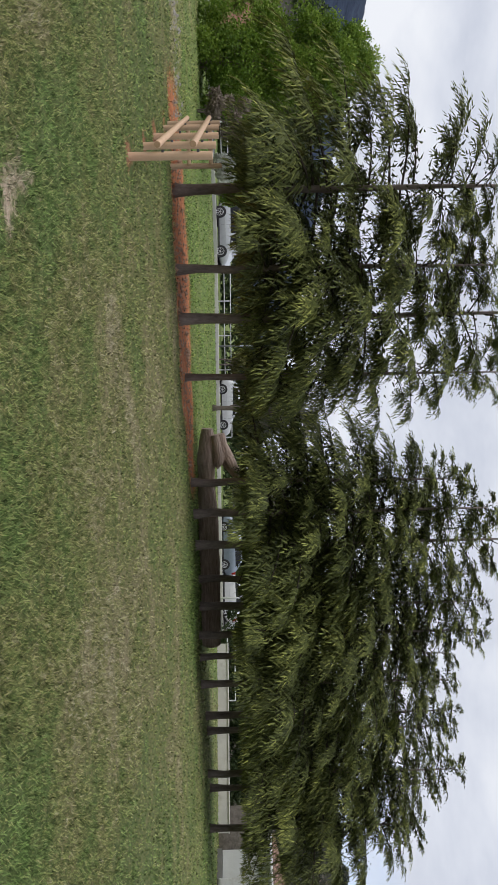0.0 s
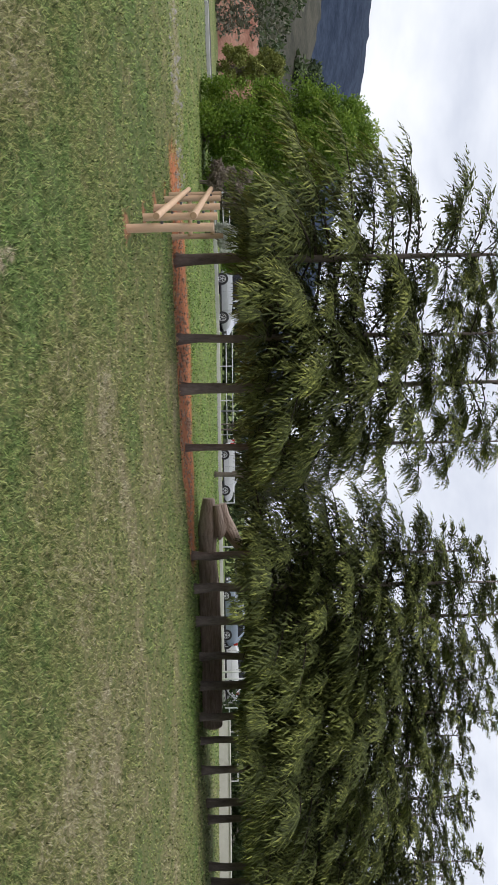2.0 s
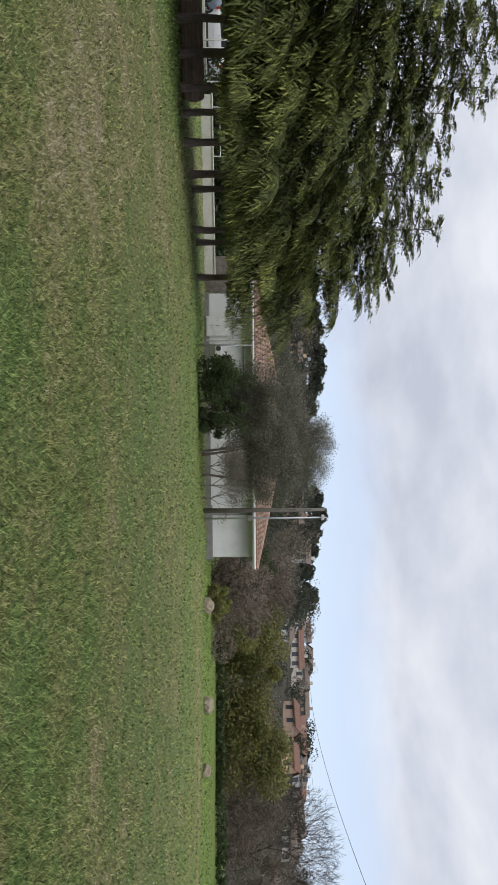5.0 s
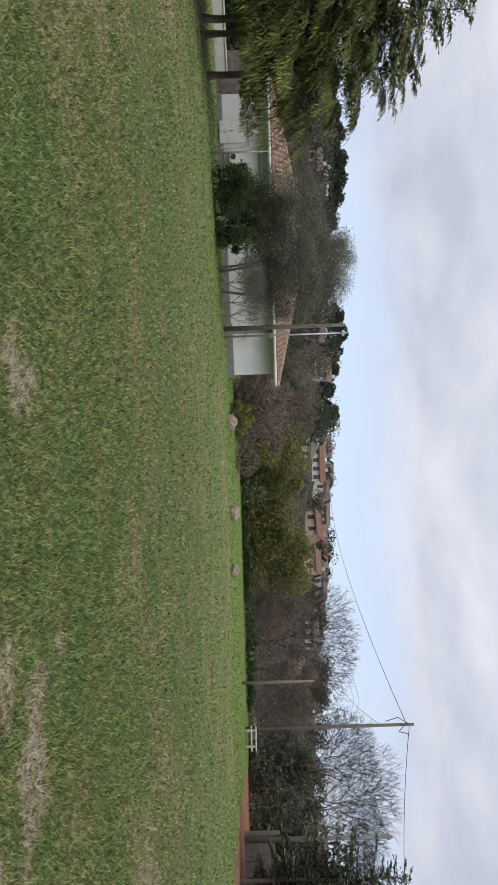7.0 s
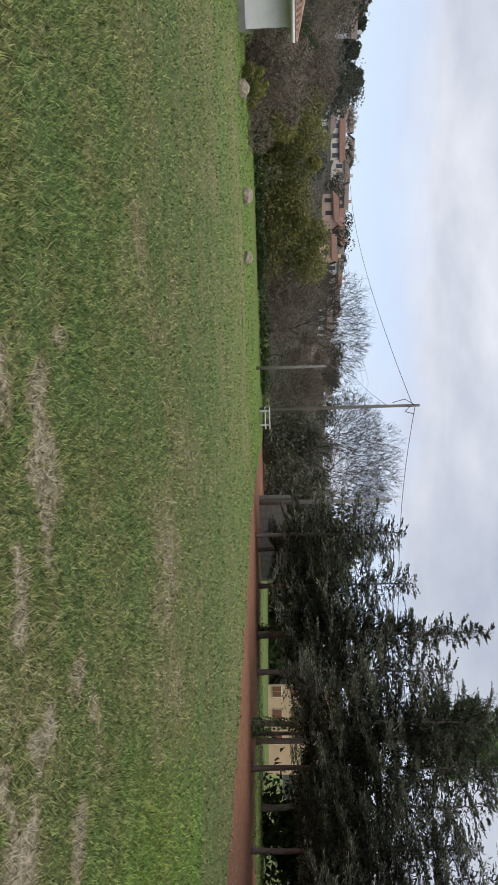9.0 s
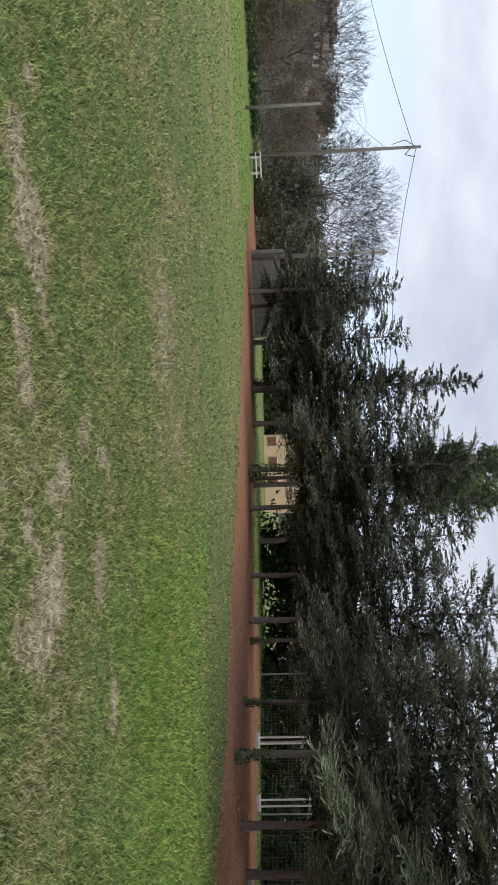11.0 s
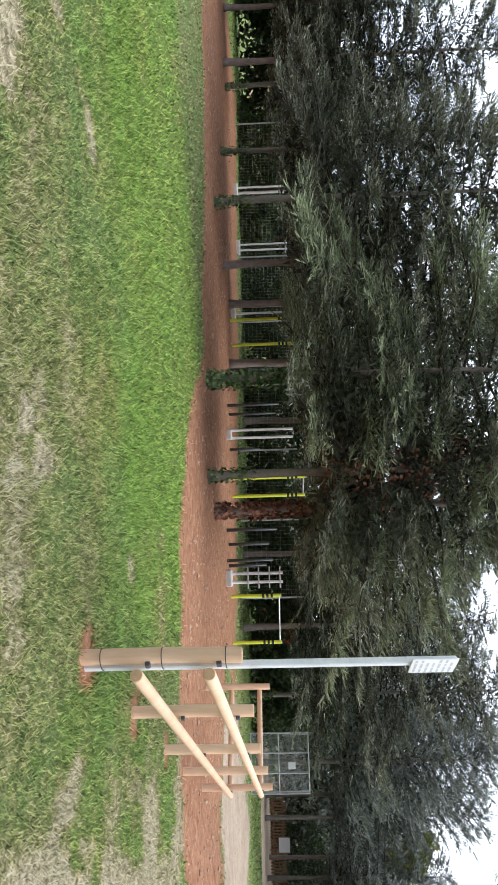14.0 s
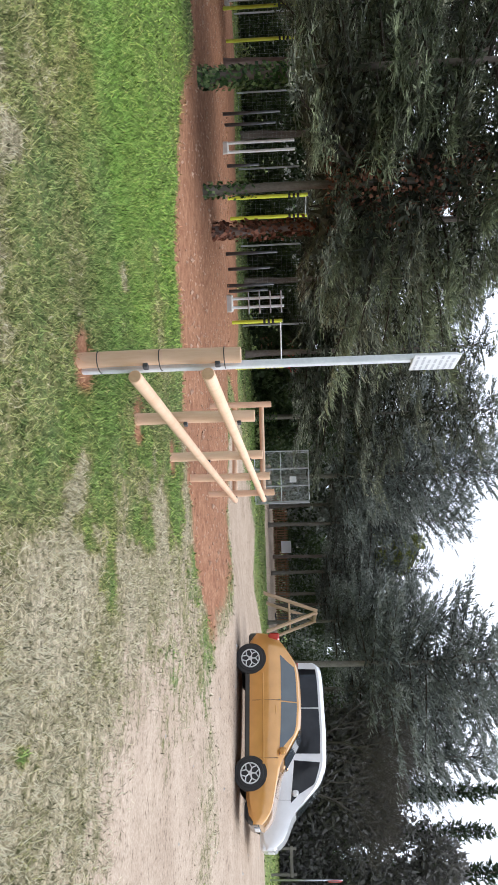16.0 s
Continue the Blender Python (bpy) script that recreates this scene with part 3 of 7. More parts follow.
def cover_of(x, y):
    """What covers the ground: red earth, sand, road, and how dry or fresh the turf is."""
    az, d = np.degrees(np.arctan2(x, y)) % 360, np.hypot(x, y)
    w = wavy(x, y)
    dirt = 0.5 + (inside(x, y, DIRT_NEAR + DIRT_FAR[::-1]) + 0.25 * w) / 0.9
    dirt = np.maximum(dirt, 0.5 + (inside(x, y, STRIP_NEAR + STRIP_FAR[::-1]) + 0.15 * w) / 1.6)
    for px, py in ((2.75, -5.45), (3.05, -7.45), (3.45, -9.85), (3.74, -11.8), (4.17, -14.2), (-3.4, 10.95), (-4.2, 12.95), (-4.95, 14.5), (-5.85, 16.6)):
        dirt = np.maximum(dirt, 0.5 + (0.26 + 0.05 * w - np.hypot(x - px, (y - py) * 1.0)) / 0.22)
    # a second trodden earth path past the firs
    behind = inside(x, y, [(33, -10.6), (27, -14.4), (22, -17.4), (15, -18.4), (9, -18.4), (9, -22.4), (23, -21.3), (36, -16.6)])
    dirt = np.maximum(dirt, 0.5 + behind / 0.8)
    sand = 0.5 + (inside(x, y, [(1.0, -13.9), (3.6, -17.8), (7.5, -18.9), (9, -21.2), (7.6, -28.5), (-30, -28.5), (-30, -13.4), (-6, -13.9)]) + 0.5 * w) / 1.6
    sand = np.maximum(sand, 0.5 + (inside(x, y, [(-14, -4.6), (-2.2, -4.9), (0.9, -7.6), (1.7, -10.8), (1.2, -13.9), (-12, -14)]) - 0.6 + 0.6 * w) / 4.0)
    sand = np.maximum(sand, 0.5 + (inside(x, y, [(15, -38), (4, -41), (3.5, -60), (19, -58)]) + 0.4 * w) / 1.6)
    # a worn stony streak in the turf
    turn_ = (az + 180) % 360 - 180
    streak = soft((turn_ + 33) / 4) * soft((-8 - turn_) / 5) * soft(1.15 - np.abs(d - 7.0 + 0.10 * (turn_ + 30) - 0.4 * w) / 0.8)
    sand = np.maximum(sand, 0.52 * streak * soft(0.45 + 2.6 * (mottle(x, y, 0.9) - 0.5)))
    dark = (dirt > 0.6)
    sand = np.where(dark, 0, sand)
    off = near_line(x, y, ROAD_SIDE)
    beyond = y > np.interp(x, [p[0] for p in ROAD_SIDE], [p[1] for p in ROAD_SIDE])
    road = np.where(beyond, 0.5 + np.minimum(off, 8.0 - off) / 0.6, 0)
    spots = mottle(x, y, 1.9) - 0.5
    pale = 1.35 * soft(0.5 + ((az - 160.0) / 20 + 1.9 * spots + 0.10 * (d - 9) / 5 * soft((az - 150) / 5)) / 0.5) * soft((az - 149) / 6) * soft((250 - az) / 45) * soft((17 - d) / 3)
    pale = np.maximum(pale, 0.36 * soft(0.5 + ((4.4 - d) / 5 + 1.9 * spots) / 0.5) * soft((az - 64) / 24) * soft((200 - az) / 20))
    pale = np.maximum(pale, 0.9 * soft((az - 316) / 6) * soft((339 - az) / 5) * soft(1 - np.abs(d - 6.4 - 0.5 * w) / 1.8))
    pale = np.maximum(pale, 0.8 * soft((az - 318) / 5) * soft((343 - az) / 6) * soft(1 - np.abs(d - 22.5 - 0.8 * w) / 1.8) * soft(0.6 + 2 * spots))
    front = soft(((az + 40) % 360 - 22) / 12) * soft((78 - (az + 40) % 360) / 14)
    pale = np.maximum(pale, (0.24 + 0.42 * soft(0.5 + 3.2 * (mottle(x - 5, y * 0.7 + 3, 1.6) - 0.5))) * front * soft((d - 4.5) / 4) * soft((21 - d) / 4))
    rag = mottle(x * 1.1 + 31, y - 7, 0.34) - 0.5
    pale = np.maximum(pale, 0.62 * patches(az, d, rag, OLIVE))
    pale = np.maximum(pale, 1.45 * patches(az, d, rag, STRAW))
    fresh = patches(az, d, rag, FRESH)
    pale = pale * (1 - fresh)
    lush = soft((az - 96) / 14) * soft((157 - az) / 8) * soft((d - 5.4 - 0.5 * w + 3 * spots) / 4.0) * soft((16 - d) / 2)
    lush = np.maximum(lush, 0.40 * soft((az - 24) / 14) * soft((96 - az) / 14) * soft((d - 20) / 14))
    lush = np.maximum(lush, 0.5 * soft((d - 20.5) / 2) * soft((((az + 180) % 360) - 150) / 8) * soft((204 - (az + 180) % 360) / 8))
    # a fresh verge past the field's mown edge
    side = soft((az - 51) / 2) * soft((86 - az) / 5)
    lush = np.maximum(lush, 0.75 * side * soft((d - 36.2) / 0.8))
    pale = np.maximum(pale, 0.55 * side * soft((d - 27) / 7) * soft((36.4 - d) / 0.6))
    lush = np.maximum(lush, 0.35 * soft((d - 27) / 3) * soft((az - 84) / 10) * soft((230 - az) / 20))
    lush = np.maximum(lush * (1 - 0.9 * np.clip(pale, 0, 1)), 0.45 * fresh)
    # strength of the painted gap shade, fading with distance
    soil_shade = soft((d - 1.5) / 2.0) * soft((27 - d) / 17) * np.where(np.abs((az + 102) % 360 - 180) < 122, 1.0, 0.0)
    return {"clay": np.where(y > 15, 1.0, 0.0), "soil_shade": soil_shade, "dirt": np.clip(dirt, 0, 1), "sand": np.clip(sand, 0, 1), "road": np.clip(road, 0, 1), "pale": pale, "lush": lush}


def set_cover(me, x, y):
    for key, val in cover_of(x, y).items():
        me.attributes.new(key, "FLOAT", "POINT").data.foreach_set("value", np.asarray(val, np.float32))


turns_ = np.radians(np.arange(0, 360, 1.0))
rings_ = np.concatenate([np.concatenate([[0.01], np.geomspace(0.5, 64, 130)]), np.geomspace(66, 4500, 34)])
gx, gy = (rings_[:, None] * np.sin(turns_)).ravel(), (rings_[:, None] * np.cos(turns_)).ravel()
gz = lie(gx, gy)
cov = cover_of(gx, gy)
gz = gz - 0.03 * soft((cov["dirt"] - 0.4) / 0.3) + 0.012 * np.sin(9 * gx + 4 * gy) * soft((cov["dirt"] - 0.5) * 3)
ground_me = grid_mesh("ground", np.stack([gx, gy, gz], -1), len(rings_), len(turns_), GROUND, closed=True)
set_cover(ground_me, gx, gy)
tagged(new("ground", ground_me), "mown park field of patchy green and dry grass with red earth strips", "ground", kind="structure")


def road_kerb():
    """A pale concrete kerb along the road's near edge."""
    k = thing("kerb", "pale concrete kerb along the far road", "kerb", kind="structure")
    for (ax, ay), (bx, by) in zip(ROAD_SIDE, ROAD_SIDE[1:]):
        n = int(math.hypot(bx - ax, by - ay) / 6) + 1
        for i in range(n):
            x0, y0, x1, y1 = (ax + (bx - ax) * i / n, ay + (by - ay) * i / n, ax + (bx - ax) * (i + 1) / n, ay + (by - ay) * (i + 1) / n)
            turn = Matrix.Translation((x0, y0, float(lie(x0, y0)))) @ Matrix.Rotation(math.atan2(y1 - y0, x1 - x0), 4, "Z")
            part("kerb_stone", Geo().box((0.01, -0.12, -0.3), (math.hypot(x1 - x0, y1 - y0) - 0.01, 0.16, 0.20), 0.02, turn), LOW_WALL, k)


road_kerb()


def grass_blades(n, near, deep, power, tall, broad_, seed, rise, fall):
    """Short turf blades where the camera passes nearest, thinning with distance."""
    rng = np.random.default_rng(seed)
    d = near + deep * rng.random(n) ** power
    a = np.radians(rng.uniform(-40, 196, n))
    x, y = d * np.sin(a), d * np.cos(a)
    c = cover_of(x, y)
    clump = 0.5 + 0.5 * np.sin(3.1 * x + 1.7 * np.sin(2.3 * y)) * np.sin(2.7 * y + 1.9 * np.sin(1.9 * x))
    keep = rng.random(n) < np.clip(1.15 - 1.3 * np.maximum(c["dirt"], 1.15 * c["sand"]), 0, 1) * (1 - 0.45 * np.clip(c["pale"], 0, 1)) * (0.5 + 0.5 * clump) * soft((d - near) / rise) * soft((near + deep - d) / fall)
    x, y, d, clump = x[keep], y[keep], d[keep], clump[keep]
    lush = np.clip(c["lush"][keep], 0, 1)
    n = len(x)
    h = rng.uniform(0.4, 1.2, n) * tall * (0.8 + 0.5 * clump + 0.4 * lush)
    b = rng.uniform(0, 2 * np.pi, n)
    lean = rng.uniform(0.5, 2.1, n) * h
    wide = rng.uniform(0.6, 1.3, n) * broad_ * (0.7 + d / 14)
    z = lie(x, y) - 0.004
    v = np.empty((n, 3, 3))
    v[:, 0] = np.stack([x - wide * np.sin(b), y + wide * np.cos(b), z], -1)
    v[:, 1] = np.stack([x + wide * np.sin(b), y - wide * np.cos(b), z], -1)
    v[:, 2] = np.stack([x + lean * np.cos(b), y + lean * np.sin(b), z + h], -1)
    me = bpy.data.meshes.new("grass")
    me.vertices.add(3 * n)
    me.vertices.foreach_set("co", v.ravel().astype(np.float32))
    me.loops.add(3 * n)
    me.loops.foreach_set("vertex_index", np.arange(3 * n, dtype=np.int32))
    me.polygons.add(n)
    me.polygons.foreach_set("loop_start", np.arange(0, 3 * n, 3, dtype=np.int32))
    me.update(calc_edges=True)
    me.materials.append(TURF_BLADE)
    set_cover(me, v[:, :, 0].ravel(), v[:, :, 1].ravel())
    tagged(new("grass", me), "short patchy green and straw-coloured turf blades", "grass", kind="stuff")


grass_blades(860000, 3.4, 9.6, 1.2, 0.042, 0.0058, 5, 0.8, 6.0)
grass_blades(380000, 6.5, 24.0, 1.15, 0.046, 0.0092, 6, 6.0, 12.0)
grass_blades(170000, 20.0, 36.0, 1.05, 0.055, 0.0105, 7, 8.0, 14.0)


def scatter_lumps(name, label, category, mat, n, spot, size, seed):
    """Loose lumps lying on the ground, each a squashed uneven octahedron."""
    rng = np.random.default_rng(seed)
    xs, ys = spot(rng, n)
    g = Geo()
    for x, y in zip(xs, ys):
        s = size * rng.uniform(0.4, 1.5) * (1 if rng.random() < 0.9 else 1.8)
        z = float(lie(x, y)) - 0.03 + s * 0.2
        o = [(s, 0, 0), (0, s, 0), (-s, 0, 0), (0, -s, 0), (0, 0, s * 0.7), (0, 0, -s * 0.6)]
        o = [(x + p[0] * rng.uniform(0.6, 1.2), y + p[1] * rng.uniform(0.6, 1.2), z + p[2] * rng.uniform(0.6, 1.1)) for p in o]
        g.add(o, [(0, 1, 4), (1, 2, 4), (2, 3, 4), (3, 0, 4), (1, 0, 5), (2, 1, 5), (3, 2, 5), (0, 3, 5)])
    single(name, g, mat, label, category, kind="stuff")


def on_dirt(rng, n):
    x, y = rng.uniform(2, 24, 12 * n), rng.uniform(-18.5, -6, 12 * n)
    k = inside(x, y, DIRT_NEAR + DIRT_FAR[::-1]) > 0.1
    return x[k][:n], y[k][:n]


def on_strip(rng, n):
    x, y = rng.uniform(-7.5, 3, 9 * n), rng.uniform(17.6, 23.5, 9 * n)
    k = inside(x, y, STRIP_NEAR + STRIP_FAR[::-1]) > 0.1
    return x[k][:n], y[k][:n]


def on_gravel(rng, n):
    a, d = np.radians(rng.uniform(-40, -19, n)), rng.normal(22.5, 0.9, n)
    return d * np.sin(a), d * np.cos(a)


scatter_lumps("clods", "loose reddish clods and stones on bare earth", "clods", CLOD, 2600, on_dirt, 0.026, 3)
scatter_lumps("clods", "loose reddish clods along a dug strip", "clods", CLOD, 700, on_strip, 0.045, 4)
scatter_lumps("pebbles", "line of pale pebbles in the grass", "pebbles", FLINT, 900, on_gravel, 0.05, 6)


def on_sand(rng, n):
    x, y = rng.uniform(-14, 4, 9 * n), rng.uniform(-26, -8.5, 9 * n)
    k = cover_of(x, y)["sand"] > 0.55
    return x[k][:n], y[k][:n]


scatter_lumps("pebbles", "small pale stones on trodden sand", "pebbles", FLINT, 1500, on_sand, 0.026, 8)

# ---- trees and bushes ----
def conifer(name, label, seed, height, reach, foot, leaf, where=(0, 0, 0), limbs=110, taper=0.75, low=-5, high=35, droop=0.18, sprays=19, needles=24,
            needle=0.15, trunk=0.13, lean=(0.0, 0.0), bark=None, bare=0.10, group="", pale=0.0, fine=0.0135, hang=0.62, comb=0.42, core=1.0, dark_core=34, dark_core_size=1.0, finger=0.0):
    """A cedar or fir: tapered trunk, limbs on all sides, inner growth with shade painted in, and feathery drooping
    sprays along each limb.
    """
    rng = np.random.default_rng(seed)
    tree = thing(name, label, "tree", where, 0, group)
    bark = bark or BARK
    g = Geo()
    zs = [-0.1, 0.15, 0.6, 1.5, height * 0.4, height * 0.7, height * 0.97]
    rs = [trunk * 1.5, trunk * 1.18, trunk * 1.02, trunk * 0.95, trunk * 0.7, trunk * 0.42, 0.02]
    bow = [(lean[0] * z + rng.uniform(-0.03, 0.03) * (z > 0.3), lean[1] * z + rng.uniform(-0.03, 0.03) * (z > 0.3), z) for z in zs]
    part("trunk", g.tube(bow, rs, 12, True, 0.09, rng), bark, tree, smooth=True)
    u = (np.arange(limbs) + rng.random(limbs)) / limbs
    z = foot + (height - foot) * u ** 1.12
    size = reach * (1 - u) ** taper * rng.uniform(0.55, 1.18, limbs) + 0.22
    a = np.arange(limbs) * 2.399 + rng.uniform(-0.6, 0.6, limbs)
    e = np.radians(low + (high - low) * u + rng.normal(0, 9, limbs))
    hor = np.stack([np.cos(a), np.sin(a), 0 * a], -1)

    def along(i, s):
        p = hor[i] * (s * size[i] * np.cos(e[i]))[:, None]
        p[:, 2] = z[i] + s * size[i] * np.sin(e[i]) - droop * size[i] * s ** 2
        p[:, 0] += lean[0] * z[i]
        p[:, 1] += lean[1] * z[i]
        return p
    g = Geo()
    for i in range(limbs):
        s = np.array([0.0, 0.35, 0.7, 1.0])
        r = 0.008 + 0.010 * size[i]
        g.tube(along(np.full(4, i), s), [r, r * 0.8, r * 0.5, r * 0.2], 4, False)
    tagged(part("branchwork", g, LIMB, tree), kind="stuff")
    # needles close to the trunk, painted dark for the shade inside the crown
    i = np.repeat(np.arange(limbs), dark_core)
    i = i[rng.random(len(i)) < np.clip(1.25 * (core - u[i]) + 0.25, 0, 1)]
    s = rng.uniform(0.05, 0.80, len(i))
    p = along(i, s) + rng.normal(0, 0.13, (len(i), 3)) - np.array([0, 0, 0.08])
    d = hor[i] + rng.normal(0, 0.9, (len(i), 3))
    ln = dark_core_size * rng.uniform(0.10, 0.22, len(i)) * (0.5 + 0.2 * size[i])
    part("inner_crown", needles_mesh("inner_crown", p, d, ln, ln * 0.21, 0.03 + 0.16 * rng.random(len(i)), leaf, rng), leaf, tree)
    # plumes: along each limb arching sprays to both sides and one at its tip, each a comb of short twigs set with needles
    count = np.maximum(4, (sprays * (0.28 + 0.72 * size / reach)).astype(int))
    i = np.repeat(np.arange(limbs), count)
    first = np.concatenate([[0], np.cumsum(count)[:-1]])
    s = bare + (1.0 - bare) * rng.random(len(i)) ** 0.62
    s[first] = 0.97
    side = np.where(rng.random(len(i)) < 0.5, -1.0, 1.0)
    turn = side * (1.15 - 0.75 * s) * rng.uniform(0.55, 1.15, len(i))
    turn[first] = 0.0
    ca, sa = np.cos(a[i] + turn), np.sin(a[i] + turn)
    ahead = np.stack([ca, sa, np.zeros(len(i))], -1)
    flank = np.stack([-sa, ca, np.zeros(len(i))], -1)
    long_ = size[i] * (0.20 + 0.26 * (1 - s)) * rng.uniform(0.7, 1.3, len(i)) + 0.22 - 0.06 * u[i]
    long_[first] *= 1.45
    rise = 0.55 * np.sin(e[i]) - 0.8 * droop * s + rng.normal(0, 0.12, len(i)) + 0.10 - 0.5 * comb * (1 - 1.25 * u[i])
    arch = hang * (1.25 - 0.85 * u[i]) * rng.uniform(0.75, 1.3, len(i))
    base = along(i, s)
    own, bough = rng.random(len(i)), rng.random(limbs)
    twigs = 11
    j = np.repeat(np.arange(len(i)), needles)
    q = rng.integers(0, twigs, len(j))
    t = rng.random(len(j)) ** 0.85
    g_ = ((q + 0.6) / twigs) ** 0.9
    hand = np.where(q % 2 == 0, 1.0, -1.0) * np.where(q == twigs - 1, 0.0, 1.0)
    lift = rng.normal(0, 0.16, (len(i), twigs))[j, q]
    splay = rng.uniform(0.55, 1.0, (len(i), twigs))[j, q] * hand
    down = arch[j] * (0.45 + 1.0 * g_)
    stalk = base[j] + ahead[j] * (long_[j] * g_)[:, None]
    stalk[:, 2] += long_[j] * (rise[j] * g_ - 0.75 * arch[j] * g_ ** 2.2)
    twig = unit(ahead[j] * 0.75 + flank[j] * splay[:, None] + np.stack([0 * t, 0 * t, rise[j] + lift - down], -1))
    reach_ = long_[j] * (0.46 - 0.22 * g_)
    p = stalk + twig * (reach_ * t)[:, None]
    p[:, 2] -= 0.30 * arch[j] * reach_ * t ** 2
    # nothing hangs lower than the browsed skirt
    skirt = foot - 0.75 + 0.25 * np.sin(3 * a[i])[j]
    p[:, 2] = np.where(p[:, 2] < skirt, skirt + 0.45 * rng.random(len(j)) ** 2, p[:, 2])
    d = twig + rng.normal(0, 0.26, (len(j), 3))
    d[:, 2] -= 0.5 * arch[j] * t
    # paler young tips, and shade painted darker towards limb and trunk
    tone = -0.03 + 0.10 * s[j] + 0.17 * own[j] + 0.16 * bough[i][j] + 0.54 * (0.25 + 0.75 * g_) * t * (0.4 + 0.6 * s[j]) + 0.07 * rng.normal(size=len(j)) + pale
    ln = needle * rng.uniform(0.6, 1.3, len(j)) * (1.15 - 0.45 * t) * (1.08 - 0.36 * u[i])[j]
    if finger:
        # slim twig fingers that bend up or down at their tips
        p = stalk + twig * (reach_ * 0.62 * t)[:, None]
        p[:, 2] = np.where(p[:, 2] < skirt, skirt + 0.45 * rng.random(len(j)) ** 2, p[:, 2])
        d = twig + rng.normal(0, 0.11, (len(j), 3))
        d[:, 2] += finger * (0.15 + 0.45 * t)
        ln = reach_ * rng.uniform(0.34, 0.62, len(j)) + 0.05
    face = ahead[j] * 0.55 + np.array([0, 0, 0.9])
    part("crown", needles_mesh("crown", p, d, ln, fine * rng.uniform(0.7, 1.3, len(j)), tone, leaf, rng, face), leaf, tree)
    return tree


def broadleaf(name, label, seed, height, reach, foot, leaf, where=(0, 0, 0), count=9000, size=0.13, trunk=0.12, lumps=26, stems=1, bark=None, squash=1.0, group="", low_skirt=0.0, hollow=0.55, boxy=False):
    """A leafy tree: stems that fork into limbs, and a crown of many leaf clumps with gaps."""
    rng = np.random.default_rng(seed)
    tree = thing(name, label, "tree", where, 0, group)
    bark = bark or BARK
    mid = (height + foot) / 2
    half = (height - foot) / 2 * squash
    cen = unit(rng.normal(size=(lumps, 3))) * (rng.random((lumps, 1)) ** 0.45) * np.array([reach * 0.78, reach * 0.78, half * 0.80]) + np.array([0, 0, mid])
    if boxy:
        ring, turn = reach * 0.86 * rng.random(lumps) ** 0.4, rng.uniform(0, 6.283, lumps)
        rise = rng.random(lumps)
        ring = ring * (1 - 0.55 * rise ** 3)
        cen = np.stack([ring * np.cos(turn), ring * np.sin(turn), foot + 0.15 * reach + (height - foot - 0.3 * reach) * rise], -1)
    rad = rng.uniform(0.16, 0.36, lumps) * min(reach, half * 1.3)
    for k in range(stems):
        o = (0, 0) if stems == 1 else (rng.uniform(-0.25, 0.25) * reach, rng.uniform(-0.25, 0.25) * reach)
        top = Vector((o[0] * 2, o[1] * 2, foot + (height - foot) * 0.55))
        pts = [Vector((o[0], o[1], -0.1)), Vector((o[0] * 1.1, o[1] * 1.1, 0.3)), Vector((o[0], o[1], 0)).lerp(top, 0.5) + Vector((rng.uniform(-0.1, 0.1), rng.uniform(-0.1, 0.1), 0)), top]
        part("trunk", Geo().tube(pts, [trunk * 1.4, trunk, trunk * 0.8, trunk * 0.4], 9, True, 0.08, rng), bark, tree, smooth=True)
    g, thin_ = Geo(), min(1.0, 20 / lumps)
    for c in cen:
        start = Vector((c[0] * 0.22, c[1] * 0.22, max(0.2, foot * 0.8 + (c[2] - foot) * rng.uniform(0.1, 0.45))))
        end = Vector(c)
        m = start.lerp(end, 0.5) + Vector((0, 0, 0.12 * reach))
        g.tube([start, m, end], [trunk * 0.45 * thin_, trunk * 0.28 * thin_, 0.008], 5, False)
    tagged(part("branchwork", g, bark, tree), kind="stuff")
    k = rng.integers(0, lumps, count)
    o = unit(rng.normal(size=(count, 3)))
    p = cen[k] + o * (rad[k] * (hollow + (1 - hollow) * rng.random(count)) * rng.uniform(0.8, 1.10, count))[:, None]
    if low_skirt:
        p[:, 2] = np.maximum(p[:, 2], low_skirt + rng.random(count) * 0.3)
    d = o * 0.5 + rng.normal(0, 0.6, (count, 3)) + np.array([0, 0, -0.1])
    own = rng.random(lumps)
    # light from above painted in: each clump is paler on its upper side
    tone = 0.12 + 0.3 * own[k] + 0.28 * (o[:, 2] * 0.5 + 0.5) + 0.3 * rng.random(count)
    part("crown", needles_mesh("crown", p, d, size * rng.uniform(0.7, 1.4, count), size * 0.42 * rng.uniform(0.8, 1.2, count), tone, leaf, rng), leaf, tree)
    return tree


